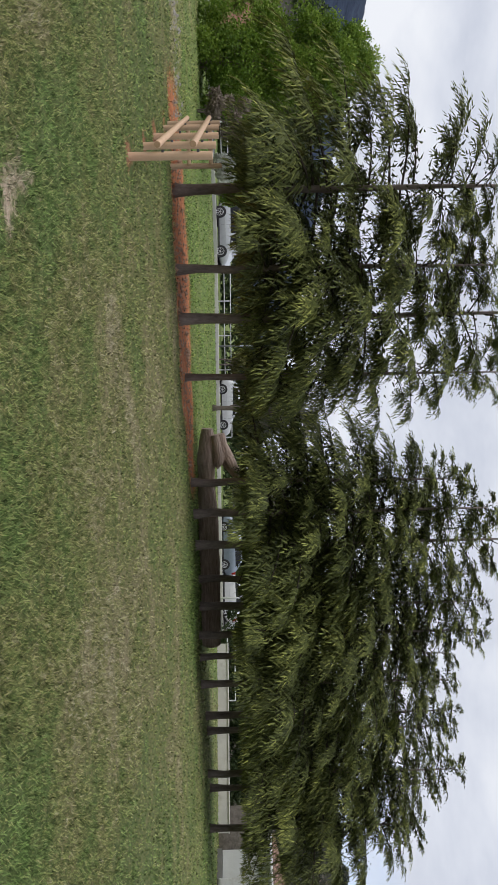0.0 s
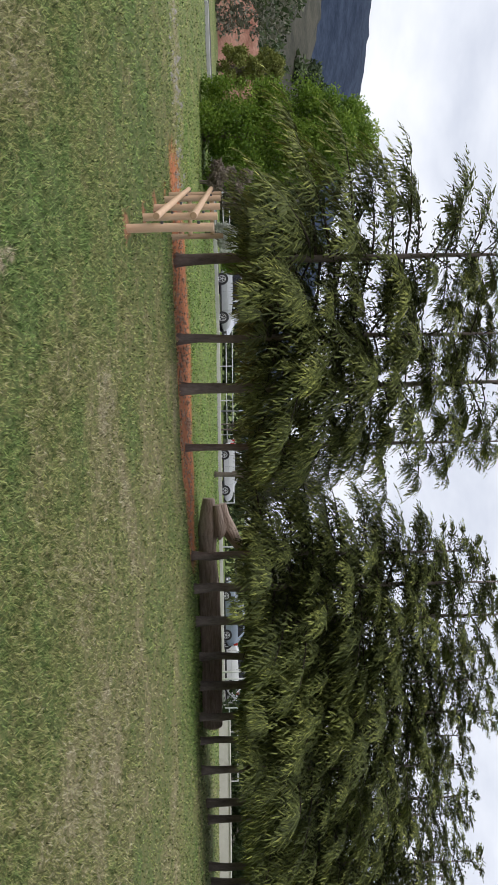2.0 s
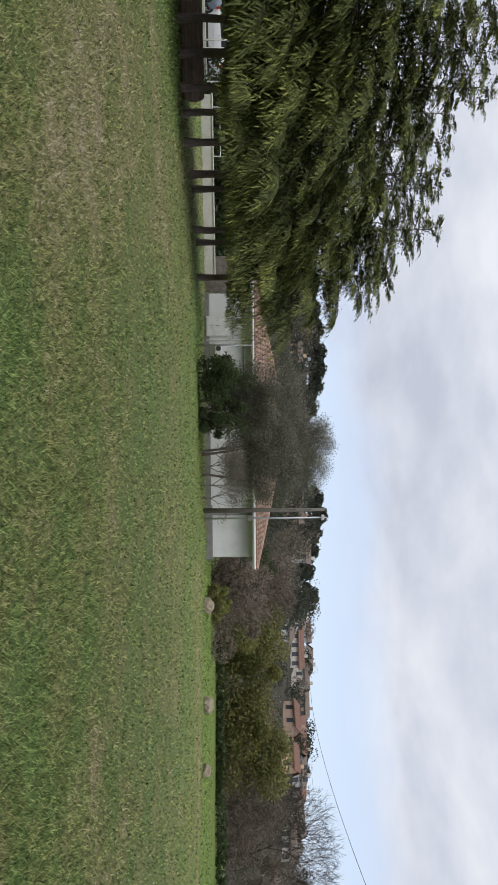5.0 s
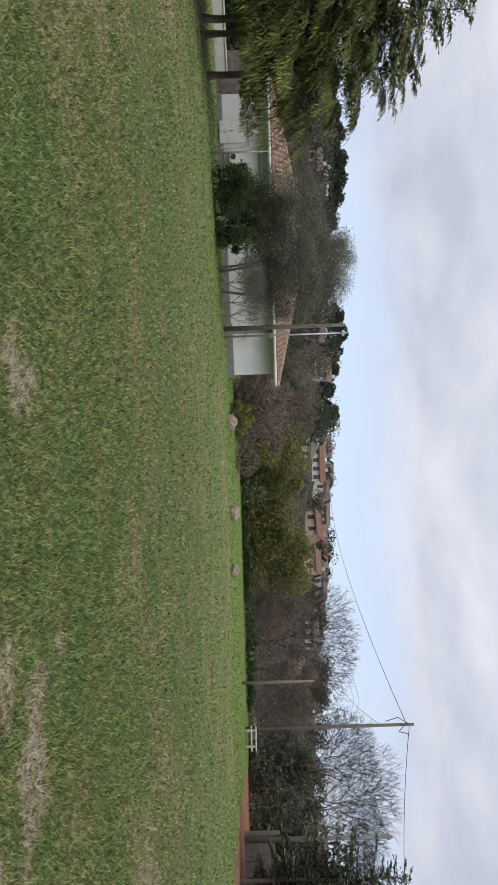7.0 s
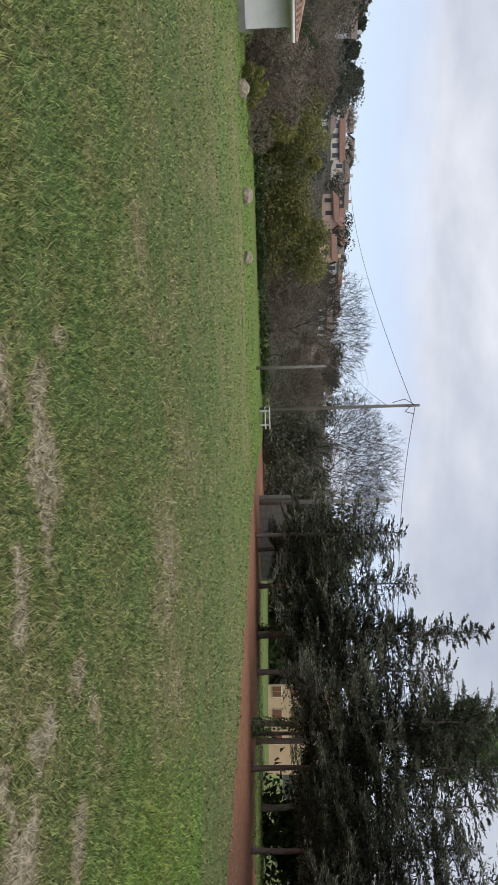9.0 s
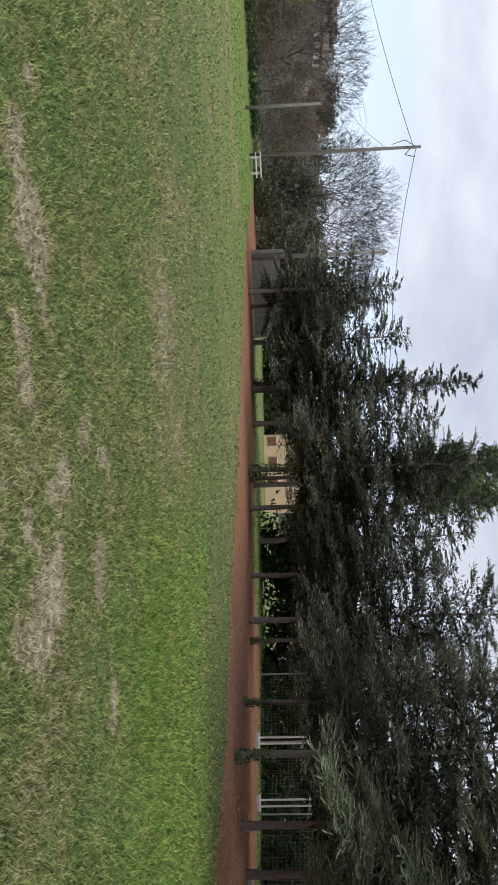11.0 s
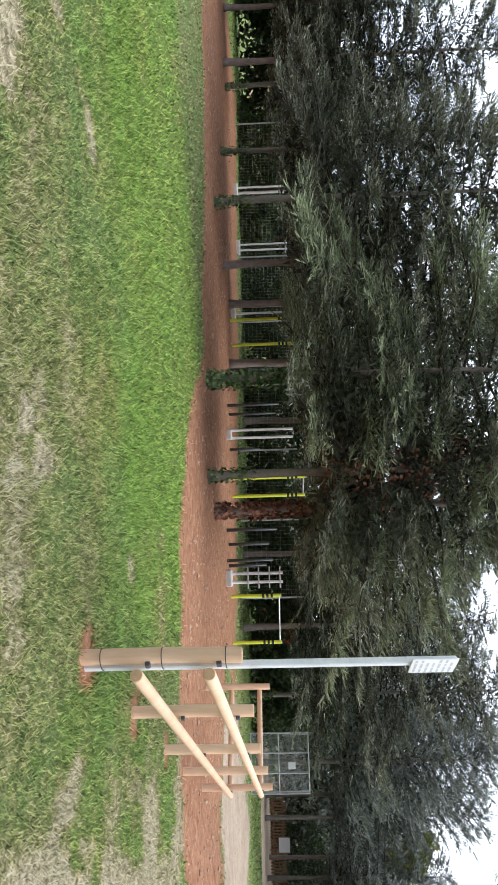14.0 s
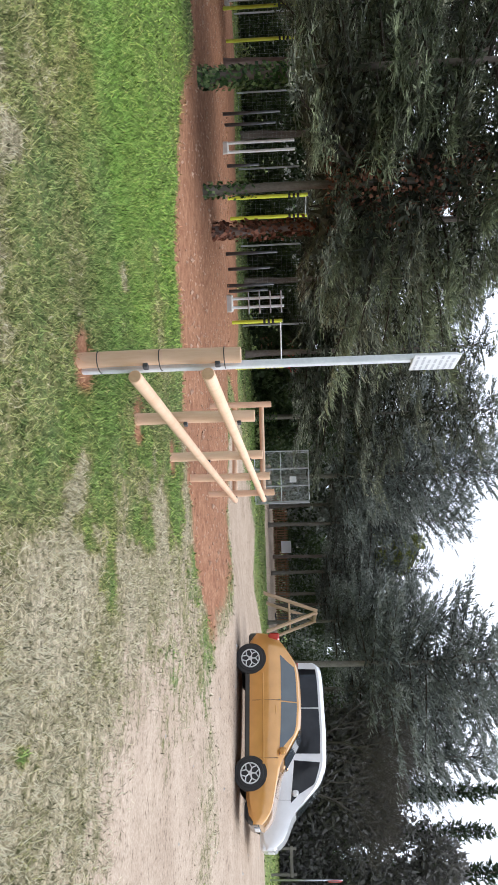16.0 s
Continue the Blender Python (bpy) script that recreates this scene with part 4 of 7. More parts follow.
def bare_tree(name, label, seed, height, spread, where, bark, group="", depth=6, trunk=0.13, thin=0.009):
    """A leafless tree, forking down to fine twigs."""
    rng = np.random.default_rng(seed)
    tree = thing(name, label, "tree", where, 0, group)
    wood, twigs = Geo(), Geo()

    def grow(p, d, length, r, level):
        m = p + d * length * 0.5 + Vector(rng.normal(0, 0.04, 3)) * length
        q = p + d * length
        if level < 4:
            (wood if level < 3 else twigs).tube([p, m, q], [r, r * 0.85, r * 0.68], 6 if level < 2 else 3, False)
        else:
            twigs.tube([p, q], [r, r * 0.68], 3, False)
        if level >= depth:
            return
        side = d.orthogonal().normalized()
        first = rng.uniform(0, 6.283)
        for k in range(3):
            a = first + k * 2.094 + rng.uniform(-0.5, 0.5)
            out = side * math.cos(a) + d.cross(side) * math.sin(a)
            nd = (d + out * spread * rng.uniform(0.6, 1.35) + Vector((0, 0, 0.10))).normalized()
            grow(q if k else m.lerp(q, 0.6), nd, length * (rng.uniform(0.74, 0.90) if level < 3 else rng.uniform(0.62, 0.82)), max(r * 0.60, thin), level + 1)
    grow(Vector((0, 0, -0.1)), Vector((0.03, 0.02, 1)).normalized(), height * 0.21, trunk, 0)
    part("trunk", wood, bark, tree)
    tagged(part("twigwork", twigs, bark, tree), kind="stuff")
    return tree


def thicket(name, label, seed, line, depth, low, high, leaf, count, size, sag=0.25, thin=0.42, category="hedge"):
    """A bank of bushes along a line, with an uneven top: stuff that nobody could count."""
    rng = np.random.default_rng(seed)
    pts = np.array(line, float)
    seg = np.linalg.norm(np.diff(pts, axis=0), axis=1)
    cum = np.concatenate([[0], np.cumsum(seg)])
    total = cum[-1]
    lumps = max(14, int(total / (0.45 * (high - low) + 0.4) * 9))
    s = rng.random(lumps) * total
    cx, cy = np.interp(s, cum, pts[:, 0]), np.interp(s, cum, pts[:, 1])
    rad = (high - low) * rng.uniform(0.08, 0.24, lumps)
    crest = 0.78 + 0.22 * np.sin(s * 0.9 + seed) * np.sin(s * 0.37 + 2)
    cz = low + (high - low) * crest * rng.random(lumps) ** 0.8 * (1 - sag * rng.random(lumps))
    cx, cy = cx + rng.normal(0, depth * 0.35, lumps), cy + rng.normal(0, depth * 0.35, lumps)
    count, size = int(count * 1.2), size * 0.88
    k = rng.integers(0, lumps, count)
    o = unit(rng.normal(size=(count, 3)))
    p = np.stack([cx, cy, cz], -1)[k] + o * (rad[k] * (0.55 + 0.5 * rng.random(count)))[:, None]
    # growth between the clumps
    loose = rng.random(count) < 0.35
    m = int(loose.sum())
    s2 = rng.random(m) * total
    top2 = (high - low) * (0.70 + 0.20 * np.sin(s2 * 0.9 + seed) * np.sin(s2 * 0.37 + 2))
    p[loose] = np.stack([np.interp(s2, cum, pts[:, 0]) + rng.normal(0, depth * 0.2, m), np.interp(s2, cum, pts[:, 1]) + rng.normal(0, depth * 0.2, m), low + top2 * rng.random(m)], -1)
    g0 = lie(p[:, 0], p[:, 1])
    p[:, 2] = np.maximum(p[:, 2], 0.02 + 0.25 * rng.random(count)) + g0
    d = o * 0.4 + rng.normal(0, 0.6, (count, 3)) + np.array([0, 0, 0.15])
    own = rng.random(lumps)
    # upper sides of the clumps get a painted top light in their tone
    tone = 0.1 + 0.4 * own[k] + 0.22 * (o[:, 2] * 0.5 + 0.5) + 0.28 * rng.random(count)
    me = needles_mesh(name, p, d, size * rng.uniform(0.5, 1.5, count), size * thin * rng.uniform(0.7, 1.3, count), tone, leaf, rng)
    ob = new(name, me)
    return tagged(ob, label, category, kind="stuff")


def ivy(tree, seed, low, high, radius, leaf, count, size=0.10, label="dark green ivy on the trunk"):
    """Climbing leaves round a trunk, thick below and thinning upwards."""
    rng = np.random.default_rng(seed)
    z = low + (high - low) * rng.random(count) ** 1.3
    a = rng.random(count) * 2 * np.pi
    r = radius * (1 + 0.45 * np.sin(3 * a + 2.2 * z) * rng.random(count)) + 0.05 * rng.random(count)
    p = np.stack([r * np.cos(a), r * np.sin(a), z], -1)
    out = np.stack([np.cos(a), np.sin(a), 0 * a], -1)
    d = np.stack([-np.sin(a), np.cos(a), 0 * a], -1) * rng.uniform(-0.7, 0.7, count)[:, None] + np.array([0, 0, -0.6]) + out * 0.3
    me = leaves("ivy", p, d, size * rng.uniform(0.7, 1.3, count), size * 0.42 * rng.uniform(0.8, 1.2, count), rng.random(count), leaf, rng, face=out + rng.normal(0, 0.35, (count, 3)))
    return part("ivy", me, leaf, tree, label)

# ---- the cedar row beyond the field ----
CEDARS = "cedars along the field"
open_cedar = conifer("cedar_tree", "tall cedar with open upper limbs beside the red strip", 11, 9.6, 2.9, 2.4, CEDAR_LEAF, on(-15.1, 19.5), 66, 0.58, -6, 30, 0.16, 26, 40, needle=0.13, fine=0.0182, group=CEDARS, core=0.66, dark_core=120, finger=-0.45)
open_cedar_b = conifer("cedar_tree", "slim cedar with sky showing between its limbs", 12, 10.2, 2.3, 2.4, CEDAR_LEAF, on(-5.7, 19.5), 60, 0.52, -6, 36, 0.14, 24, 40, needle=0.13, fine=0.0182, group=CEDARS, core=0.64, dark_core=120, finger=-0.45)
full_cedar = conifer("cedar_tree", "dense dark cedar with yellow-green drooping tips", 13, 9.6, 3.0, 2.4, CEDAR_LEAF, on(9.2, 23.4), 66, 0.66, -4, 30, 0.17, 21, 35, needle=0.145, fine=0.0204, group=CEDARS, core=0.95, dark_core=130, finger=-0.45)
full_cedar_b = conifer("cedar_tree", "full cedar hanging low over the grass", 14, 9.8, 3.2, 2.4, CEDAR_LEAF, on(16.1, 26.3), 66, 0.62, -4, 28, 0.18, 21, 35, needle=0.145, fine=0.0204, group=CEDARS, core=0.95, dark_core=130, finger=-0.45)


def again(tree, az, d, turn=0.0, size=1.0, tall=1.0, label=""):
    p = on(az, d)
    ob = copy_thing(tree, pose(p.x, p.y, p.z, 0, 0, turn) @ Matrix.Diagonal((size, size, size * tall, 1)))
    if label:
        ob["label"] = label
    return ob


again(open_cedar, -9.4, 19.2, 130, 0.86, 1.05)
again(open_cedar_b, -1.3, 21.3, 60, 0.72, 1.35, "very slim cedar with a thin dark trunk")
again(full_cedar, 6.8, 23.1, 200, 0.88, 1.02)
again(open_cedar_b, 11.6, 24.3, 310, 1.0, 1.05)
again(full_cedar, 14.1, 25.9, 80, 0.9, 1.1)
again(full_cedar, 18.2, 26.4, 250, 0.92, 1.12)
again(open_cedar, 19.8, 26.9, 20, 0.8, 1.15)
again(full_cedar_b, 21.7, 27.1, 140, 0.90, 1.0)
again(full_cedar, 23.8, 30.4, 300, 1.0, 1.0)
again(full_cedar_b, 24.8, 31.0, 30, 0.95, 1.02)
again(full_cedar, 27.6, 32.4, 170, 1.0, 1.06)
again(full_cedar_b, 28.5, 33.8, 220, 0.96, 1.0)
conifer("cedar_tree", "last cedar of the row, its crown clear of the ground", 15, 8.6, 2.9, 3.5, CEDAR_LEAF, on(31.0, 33.9), 60, 0.62, 2, 30, 0.15, 24, 40, needle=0.145, fine=0.0185, group=CEDARS, core=0.95, dark_core=130, finger=-0.45)
# the leafy tree at the row's end
broadleaf("lime_tree", "dense fresh-green leafy tree reaching to the ground", 21, 7.9, 2.6, -0.3, BRIGHT_LEAF, on(-23.6, 37.0), 64000, 0.115, 0.14, 210, hollow=0.4, boxy=True)
broadleaf("shrub", "grey leafless shrub beside the fence", 22, 2.3, 1.2, 0.2, TWIG_LEAF, on(-20.4, 33), 2600, 0.12, 0.03, 14, stems=2)
broadleaf("shrub", "shrub with white blossom", 23, 1.6, 0.9, 0.3, BLOSSOM, on(-17.0, 36), 1500, 0.12, 0.03, 12, stems=2)
broadleaf("shrub", "yellow-green shrub near the road", 24, 2.4, 1.2, 0.2, BRIGHT_LEAF, on(-15.2, 41), 2400, 0.13, 0.04, 14, stems=2)
broadleaf("olive_tree", "grey-green olive tree behind the cedars", 25, 6.2, 2.4, 1.0, OLIVE_LEAF, on(0.8, 40), 9000, 0.15, 0.14, 30)
broadleaf("shrub", "yellow-green shrub by the road", 26, 2.9, 1.1, 0.3, MOSS_LEAF, on(-2.8, 52), 2000, 0.16, 0.05, 12, stems=2)

# ---- the fir row over the red earth ----
FIRS = "dark firs along the red earth"
fir = conifer("fir_tree", "dark fir with a bare lower trunk", 31, 11.0, 2.9, 2.6, FIR_LEAF, on(112.1, 30.8), 70, 0.55, -6, 28, 0.15, 19, 28, needle=0.165, fine=0.0181, comb=0.02, hang=0.13, trunk=0.12, group=FIRS, dark_core=90, dark_core_size=1.4, finger=0.6)
fir_b = conifer("fir_tree", "broad dark fir on red earth", 32, 11.2, 3.2, 2.7, FIR_LEAF, on(121.05, 22.0), 70, 0.50, -6, 27, 0.16, 19, 30, needle=0.15, fine=0.0164, comb=0.02, hang=0.13, trunk=0.10, group=FIRS, bark=PALE_BARK, dark_core=90, dark_core_size=1.4, finger=0.6)
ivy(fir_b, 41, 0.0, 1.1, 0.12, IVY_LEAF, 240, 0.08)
spire = conifer("fir_tree", "tall pointed dark spruce", 33, 12.6, 3.0, 1.6, FIR_LEAF, on(95.0, 42.7), 96, 0.95, -6, 25, 0.10, 14, 30, needle=0.28, hang=0.15, trunk=0.17, group=FIRS, fine=0.038, dark_core=110, dark_core_size=1.4, finger=0.4)
ivied = conifer("fir_tree", "dark fir whose trunk is wrapped in ivy", 34, 11.6, 3.4, 2.7, GREEN_FIR_LEAF, on(133.9, 17.2), 76, 0.58, -6, 28, 0.16, 24, 52, needle=0.115, fine=0.0125, comb=0.02, hang=0.13, trunk=0.11, group=FIRS, dark_core=130, dark_core_size=0.85, finger=0.5)
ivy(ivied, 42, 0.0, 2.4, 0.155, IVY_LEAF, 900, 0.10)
rusty = conifer("fir_tree", "fir with withered brown ivy on its trunk", 35, 12.0, 3.3, 2.9, GREEN_FIR_LEAF, on(144.0, 18.3), 74, 0.60, -6, 30, 0.16, 24, 52, needle=0.115, fine=0.0125, comb=0.02, hang=0.13, trunk=0.10, group=FIRS, dark_core=130, dark_core_size=0.85, finger=0.8)
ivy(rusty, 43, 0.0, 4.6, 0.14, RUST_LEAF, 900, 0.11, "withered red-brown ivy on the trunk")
far_fir = conifer("fir_tree", "dark fir standing behind the others", 47, 11.5, 3.4, 2.4, FIR_LEAF, on(124.0, 41), 84, 0.55, -6, 28, 0.14, 12, 20, needle=0.32, fine=0.0480, comb=0.02, hang=0.13, trunk=0.14, group=FIRS, dark_core=60, dark_core_size=1.5, finger=0.6)
ivy_fir = again(fir, 101.0, 33.7, 90, 1.0, 0.98, "dark fir with ivy round its lower trunk")
ivy(ivy_fir, 44, 0.0, 2.2, 0.19, IVY_LEAF, 420, 0.12)
again(fir_b, 101.7, 34.9, 10, 0.85, 1.05)
again(fir, 103.9, 33.9, 200, 0.92, 1.1)
again(fir, 108.9, 32.8, 40, 0.9, 0.86)
again(fir_b, 113.6, 31.0, 100, 0.85, 0.98)
again(fir_b, 117.7, 26.2, 260, 0.8, 1.05)
again(fir, 125.6, 24.6, 150, 0.98, 1.06)
again(fir, 128.5, 26.5, 320, 1.0, 1.08)
again(fir, 133.0, 25.6, 70, 1.1, 1.1)
ivy(again(fir_b, 141.25, 16.8, 20, 0.95, 1.05, "fir with ivy at its foot and withered vine above"), 46, 2.6, 8.6, 0.50, RUST_LEAF, 1900, 0.10, "withered red-brown vine climbing into the crown")
again(far_fir, 87.7, 43.0, 240, 0.85, 0.85)
again(spire, 88.8, 46.3, 120, 0.72, 0.92)
again(far_fir, 91.5, 46.0, 30, 0.95, 0.85)
again(far_fir, 97.6, 41.0, 200, 1.0, 0.88)
ivy(again(far_fir, 94.6, 44.0, 180, 0.8, 0.9, "fir with ivy on its trunk"), 45, 0.0, 3.0, 0.26, IVY_LEAF, 400, 0.14)
broadleaf("tree", "ivy-grown green tree top above the firs", 49, 13.2, 2.3, 6.5, IVY_LEAF, on(102.2, 38), 8000, 0.19, 0.14, 44, hollow=0.7)
# pines and firs past the sports ground and the car park
PINES = "tall trees behind the car park"
pine = conifer("pine_tree", "tall grey-green pine behind the car park", 36, 13.5, 3.8, 4.4, PINE_LEAF, on(176.2, 36.5), 90, 0.42, 4, 40, 0.05, 14, 21, needle=0.25, hang=0.06, trunk=0.17, group=PINES, bark=PALE_BARK, fine=0.0336, comb=0.0, dark_core=110, dark_core_size=1.25, finger=0.8)
pine_b = conifer("pine_tree", "tall ragged pine with a pale trunk", 37, 14.5, 4.2, 4.5, PINE_LEAF, on(178.0, 52), 84, 0.42, 4, 40, 0.05, 14, 21, needle=0.27, hang=0.06, trunk=0.17, group=PINES, bark=PALE_BARK, fine=0.0360, bare=0.15, comb=0.0, dark_core=110, dark_core_size=1.25, finger=0.8)
for az, d, turn, size, tall in ((173.2, 40, 120, 0.62, 1.2), (162.4, 36, 75, 0.80, 1.05), (166.0, 47, 10, 0.75, 1.2), (169.6, 50, 200, 0.75, 1.02), (172.0, 54, 60, 0.8, 0.95), (179.4, 46, 300, 0.95, 1.1), (182.6, 50, 100, 0.85, 1.2), (160.6, 45, 20, 0.95, 1.05), (164.6, 50, 170, 0.8, 1.2), (171.2, 60, 250, 0.8, 1.0)):
    again(pine, az, d, turn, size, tall)
for az, d, turn, size, tall in ((144, 36, 50, 0.95, 1.0), (150, 44, 10, 1.0, 0.85), (159, 48, 160, 1.0, 0.9), (181.2, 60, 140, 1.05, 0.85), (155.5, 52, 210, 1.0, 1.0), (197, 52, 40, 1.0, 1.0)):
    again(pine_b, az, d, turn, size, tall)
again(far_fir, 137.5, 33, 60, 1.05, 1.15)
again(fir, 147.6, 30.0, 30, 1.0, 1.0, "broad brown-green fir behind the exercise bars")
again(fir, 153.0, 28.5, 130, 1.0, 0.82, "broad brown-green fir behind the exercise bars")
again(fir_b, 157.8, 31.0, 240, 1.05, 0.9, "fir beside the mesh enclosure")
again(far_fir, 130.5, 40, 190, 1.25, 1.0)
again(far_fir, 117.0, 42, 20, 1.2, 1.0)
again(far_fir, 106.5, 44, 290, 1.2, 0.85)
broadleaf("tree", "yellow-green broadleaf among the pines", 38, 11.3, 1.9, 6.6, SOFT_LEAF, on(168.4, 55), 4200, 0.22, 0.13, 30)
broadleaf("tree", "yellow-green broadleaf crown far behind", 39, 13.6, 2.2, 9.0, MOSS_LEAF, on(153, 58), 4500, 0.32, 0.15, 22)

# ---- round the house and along the far field edge ----
broadleaf("evergreen_shrub", "dark glossy evergreen in front of the white house", 51, 2.7, 1.5, -0.5, DARK_LEAF, on(38.6, 33.3), 15000, 0.075, 0.04, 34, stems=4, hollow=0.3, low_skirt=0.05)
broadleaf("evergreen_shrub", "low dark evergreen reaching to the grass", 59, 2.3, 1.3, -0.6, DARK_LEAF, on(41.2, 33.6), 13000, 0.075, 0.04, 30, stems=4, hollow=0.3, low_skirt=0.05)
broadleaf("olive_tree", "brownish grey-green olive tree in front of the white house", 52, 5.4, 2.5, 0.2, OLIVE_LEAF, on(40.6, 35.2), 42000, 0.06, 0.06, 110, stems=3, hollow=0.25)
broadleaf("olive_tree", "grey-green olive tree beside bare shrubs", 53, 5.4, 2.7, 0.6, OLIVE_LEAF, on(45.0, 36.2), 42000, 0.06, 0.06, 100, stems=3, hollow=0.25)
broadleaf("tree", "tall grey-green tree behind the white house", 56, 9.8, 4.4, 2.0, OLIVE_LEAF, on(43.9, 57), 60000, 0.085, 0.16, 130, hollow=0.3)
broadleaf("tree", "grey-green tree over the roof of the white house", 57, 7.2, 3.6, 2.0, OLIVE_LEAF, on(38.8, 56), 30000, 0.085, 0.14, 80, hollow=0.3)
broadleaf("tree", "dark evergreen tree past the end of the white house", 58, 4.6, 2.2, 0.4, DARK_LEAF, on(53.0, 55), 20000, 0.075, 0.12, 60, hollow=0.3)
shrub = bare_tree("bare_shrub", "leafless shrub before the white wall", 54, 3.0, 0.60, on(46.6, 34.4), PALE_BARK, depth=6, trunk=0.04, thin=0.005)
again(shrub, 45.2, 34.0, 80, 0.9)
again(shrub, 44.0, 34.2, 200, 1.0)
again(shrub, 47.6, 35.4, 300, 0.85)
broadleaf("bush", "low yellow-green bush by the field", 55, 1.05, 1.5, 0.0, MOSS_LEAF, on(55.4, 42.5), 3200, 0.12, 0.03, 24, stems=3)
BARE = "leafless trees past the field"
bare_a = bare_tree("bare_tree", "leafless pale tree past the field edge", 61, 11.3, 0.55, on(72.3, 62), GREY_TWIG, BARE, 7, 0.13)
bare_b = bare_tree("bare_tree", "leafless tree beside the poles", 62, 14.2, 0.60, on(81.9, 60), GREY_TWIG, BARE, 7, 0.14)
for az, d, turn, size in ((69.5, 66, 40, 0.75), (74.2, 70, 200, 0.85), (84.6, 62, 90, 0.95), (86.5, 70, 10, 1.0), (79.6, 68, 300, 0.85)):
    again(bare_b if az > 79 else bare_a, az, d, turn, size)


def arc(d, *stops):
    return [at(a, d)[:2] for a in stops]


thicket("hedge", "grey-brown winter thicket along the field edge", 71, arc(61, 51.5, 55, 58.5), 5, 0, 7.2, TWIG_LEAF, 28000, 0.30, 0.35, 0.09)
thicket("hedge", "dense yellowing green hedge past the field", 72, arc(59, 57.3, 61, 65, 68.0), 3, 0, 6.4, MOSS_LEAF, 36000, 0.19, 0.2)
thicket("hedge", "grey-brown bare thicket past the field", 73, arc(62, 66.5, 70, 73, 78.5), 4, 0, 7.0, TWIG_LEAF, 34000, 0.32, 0.35, 0.08)
thicket("hedge", "dark low scrub at the field edge", 74, arc(57, 54, 60, 66, 72, 77), 1.0, 0, 0.9, DARK_LEAF, 7000, 0.18, 0.5)
thicket("hedge", "grey-green evergreen thicket beside the poles", 75, arc(60, 79.0, 82, 84.5, 87.5), 3, 0, 6.2, OLIVE_LEAF, 22000, 0.22, 0.4)
thicket("hedge", "dark evergreen hedge behind the firs", 76, arc(66, 86, 92, 97, 99), 4, 0, 9.0, DARK_LEAF, 14000, 0.42, 0.4)
thicket("hedge", "dark hedge behind the mesh fence", 77, arc(46, 104.5, 112, 120, 128, 136), 3, 0, 7.5, DARK_LEAF, 18000, 0.36, 0.3)
thicket("hedge", "dark clipped hedge close behind the mesh fence", 84, [(37, -17.5), (31, -21.5), (24, -25), (16, -27.5), (11, -30.5)], 1.1, 0, 2.7, DARK_LEAF, 18000, 0.22, 0.2)
thicket("hedge", "dark undergrowth behind the sports ground", 78, [(26, -52), (16, -60), (5, -63), (-12, -64), (-24, -62)], 3, 0, 7.5, DARK_LEAF, 22000, 0.26, 0.3)
thicket("hedge", "dark hedge across the road behind the cedars", 79, [(-24, 58), (-12, 62), (0, 62), (12, 60), (20, 57)], 3, 0, 4.6, DARK_LEAF, 12000, 0.40, 0.35)
thicket("hedge", "dark shrubs behind the pale low wall", 80, arc(47, 17.5, 22, 27, 31), 2, 0, 2.6, DARK_LEAF, 10000, 0.22, 0.3)
thicket("hedge", "brown bramble bank beside the white house", 81, arc(50, 52.5, 54.5, 57), 3, 0, 4.6, TWIG_LEAF, 12000, 0.26, 0.4, 0.12)
thicket("hedge", "dark trees past the road", 82, [(-62, 50), (-50, 55), (-40.5, 58.5), (-36.0, 60.5)], 4, 0, 8.5, OLIVE_LEAF, 15000, 0.36, 0.3)
thicket("hedge", "dark evergreen undergrowth beneath the tall pines", 88, arc(41, 134, 141, 147, 153, 160), 3, 0, 7.0, DARK_LEAF, 20000, 0.28, 0.3)
broadleaf("tree", "soft yellow-green tree by the red bank", 83, 5.3, 1.8, 0.2, SOFT_LEAF, on(-28.0, 65), 9000, 0.20, 0.12, 44, boxy=True, hollow=0.4)
thicket("hedge", "tall grey-green trees behind the car park", 85, [(22, -56), (12, -66), (2, -72), (-3, -72)], 4, 0, 13.5, PINE_LEAF, 26000, 0.50, 0.2, 0.3)


CYPRESSES = "pencil cypresses past the car park"
cypress = conifer("cypress_tree", "slim dark pencil cypress", 48, 15.5, 1.0, 0.3, DARK_LEAF, on(184.8, 60), 110, 0.30, 50, 75, 0.0, 10, 10, dark_core=44, dark_core_size=2.6, needle=0.34, fine=0.040, hang=0.0, comb=-0.5, trunk=0.16, group=CYPRESSES)
for az, d, turn, size, tall in ((187.2, 62, 40, 1.0, 0.95), (189.6, 58, 90, 1.05, 1.0), (192.6, 60, 160, 1.0, 1.0)):
    again(cypress, az, d, turn, size, tall)
bare_c = bare_tree("bare_tree", "leafless grey tree in front of the pines", 63, 9.5, 0.60, on(181.5, 40), GREY_TWIG, BARE, 7, 0.10)
again(bare_c, 184.6, 41, 130, 0.92)
thicket("hedge", "grey leafless thicket past the car park", 86, [(0.5, -45), (-4, -46), (-11, -46)], 3, 0, 10.5, GREY_TWIG_LEAF, 30000, 0.42, 0.25, 0.2)
broadleaf("shrub", "low yellow-green shrub behind a pale boulder", 87, 1.45, 1.15, 0.1, SOFT_LEAF, on(55.2, 43.4), 3200, 0.11, 0.03, 16, stems=3)

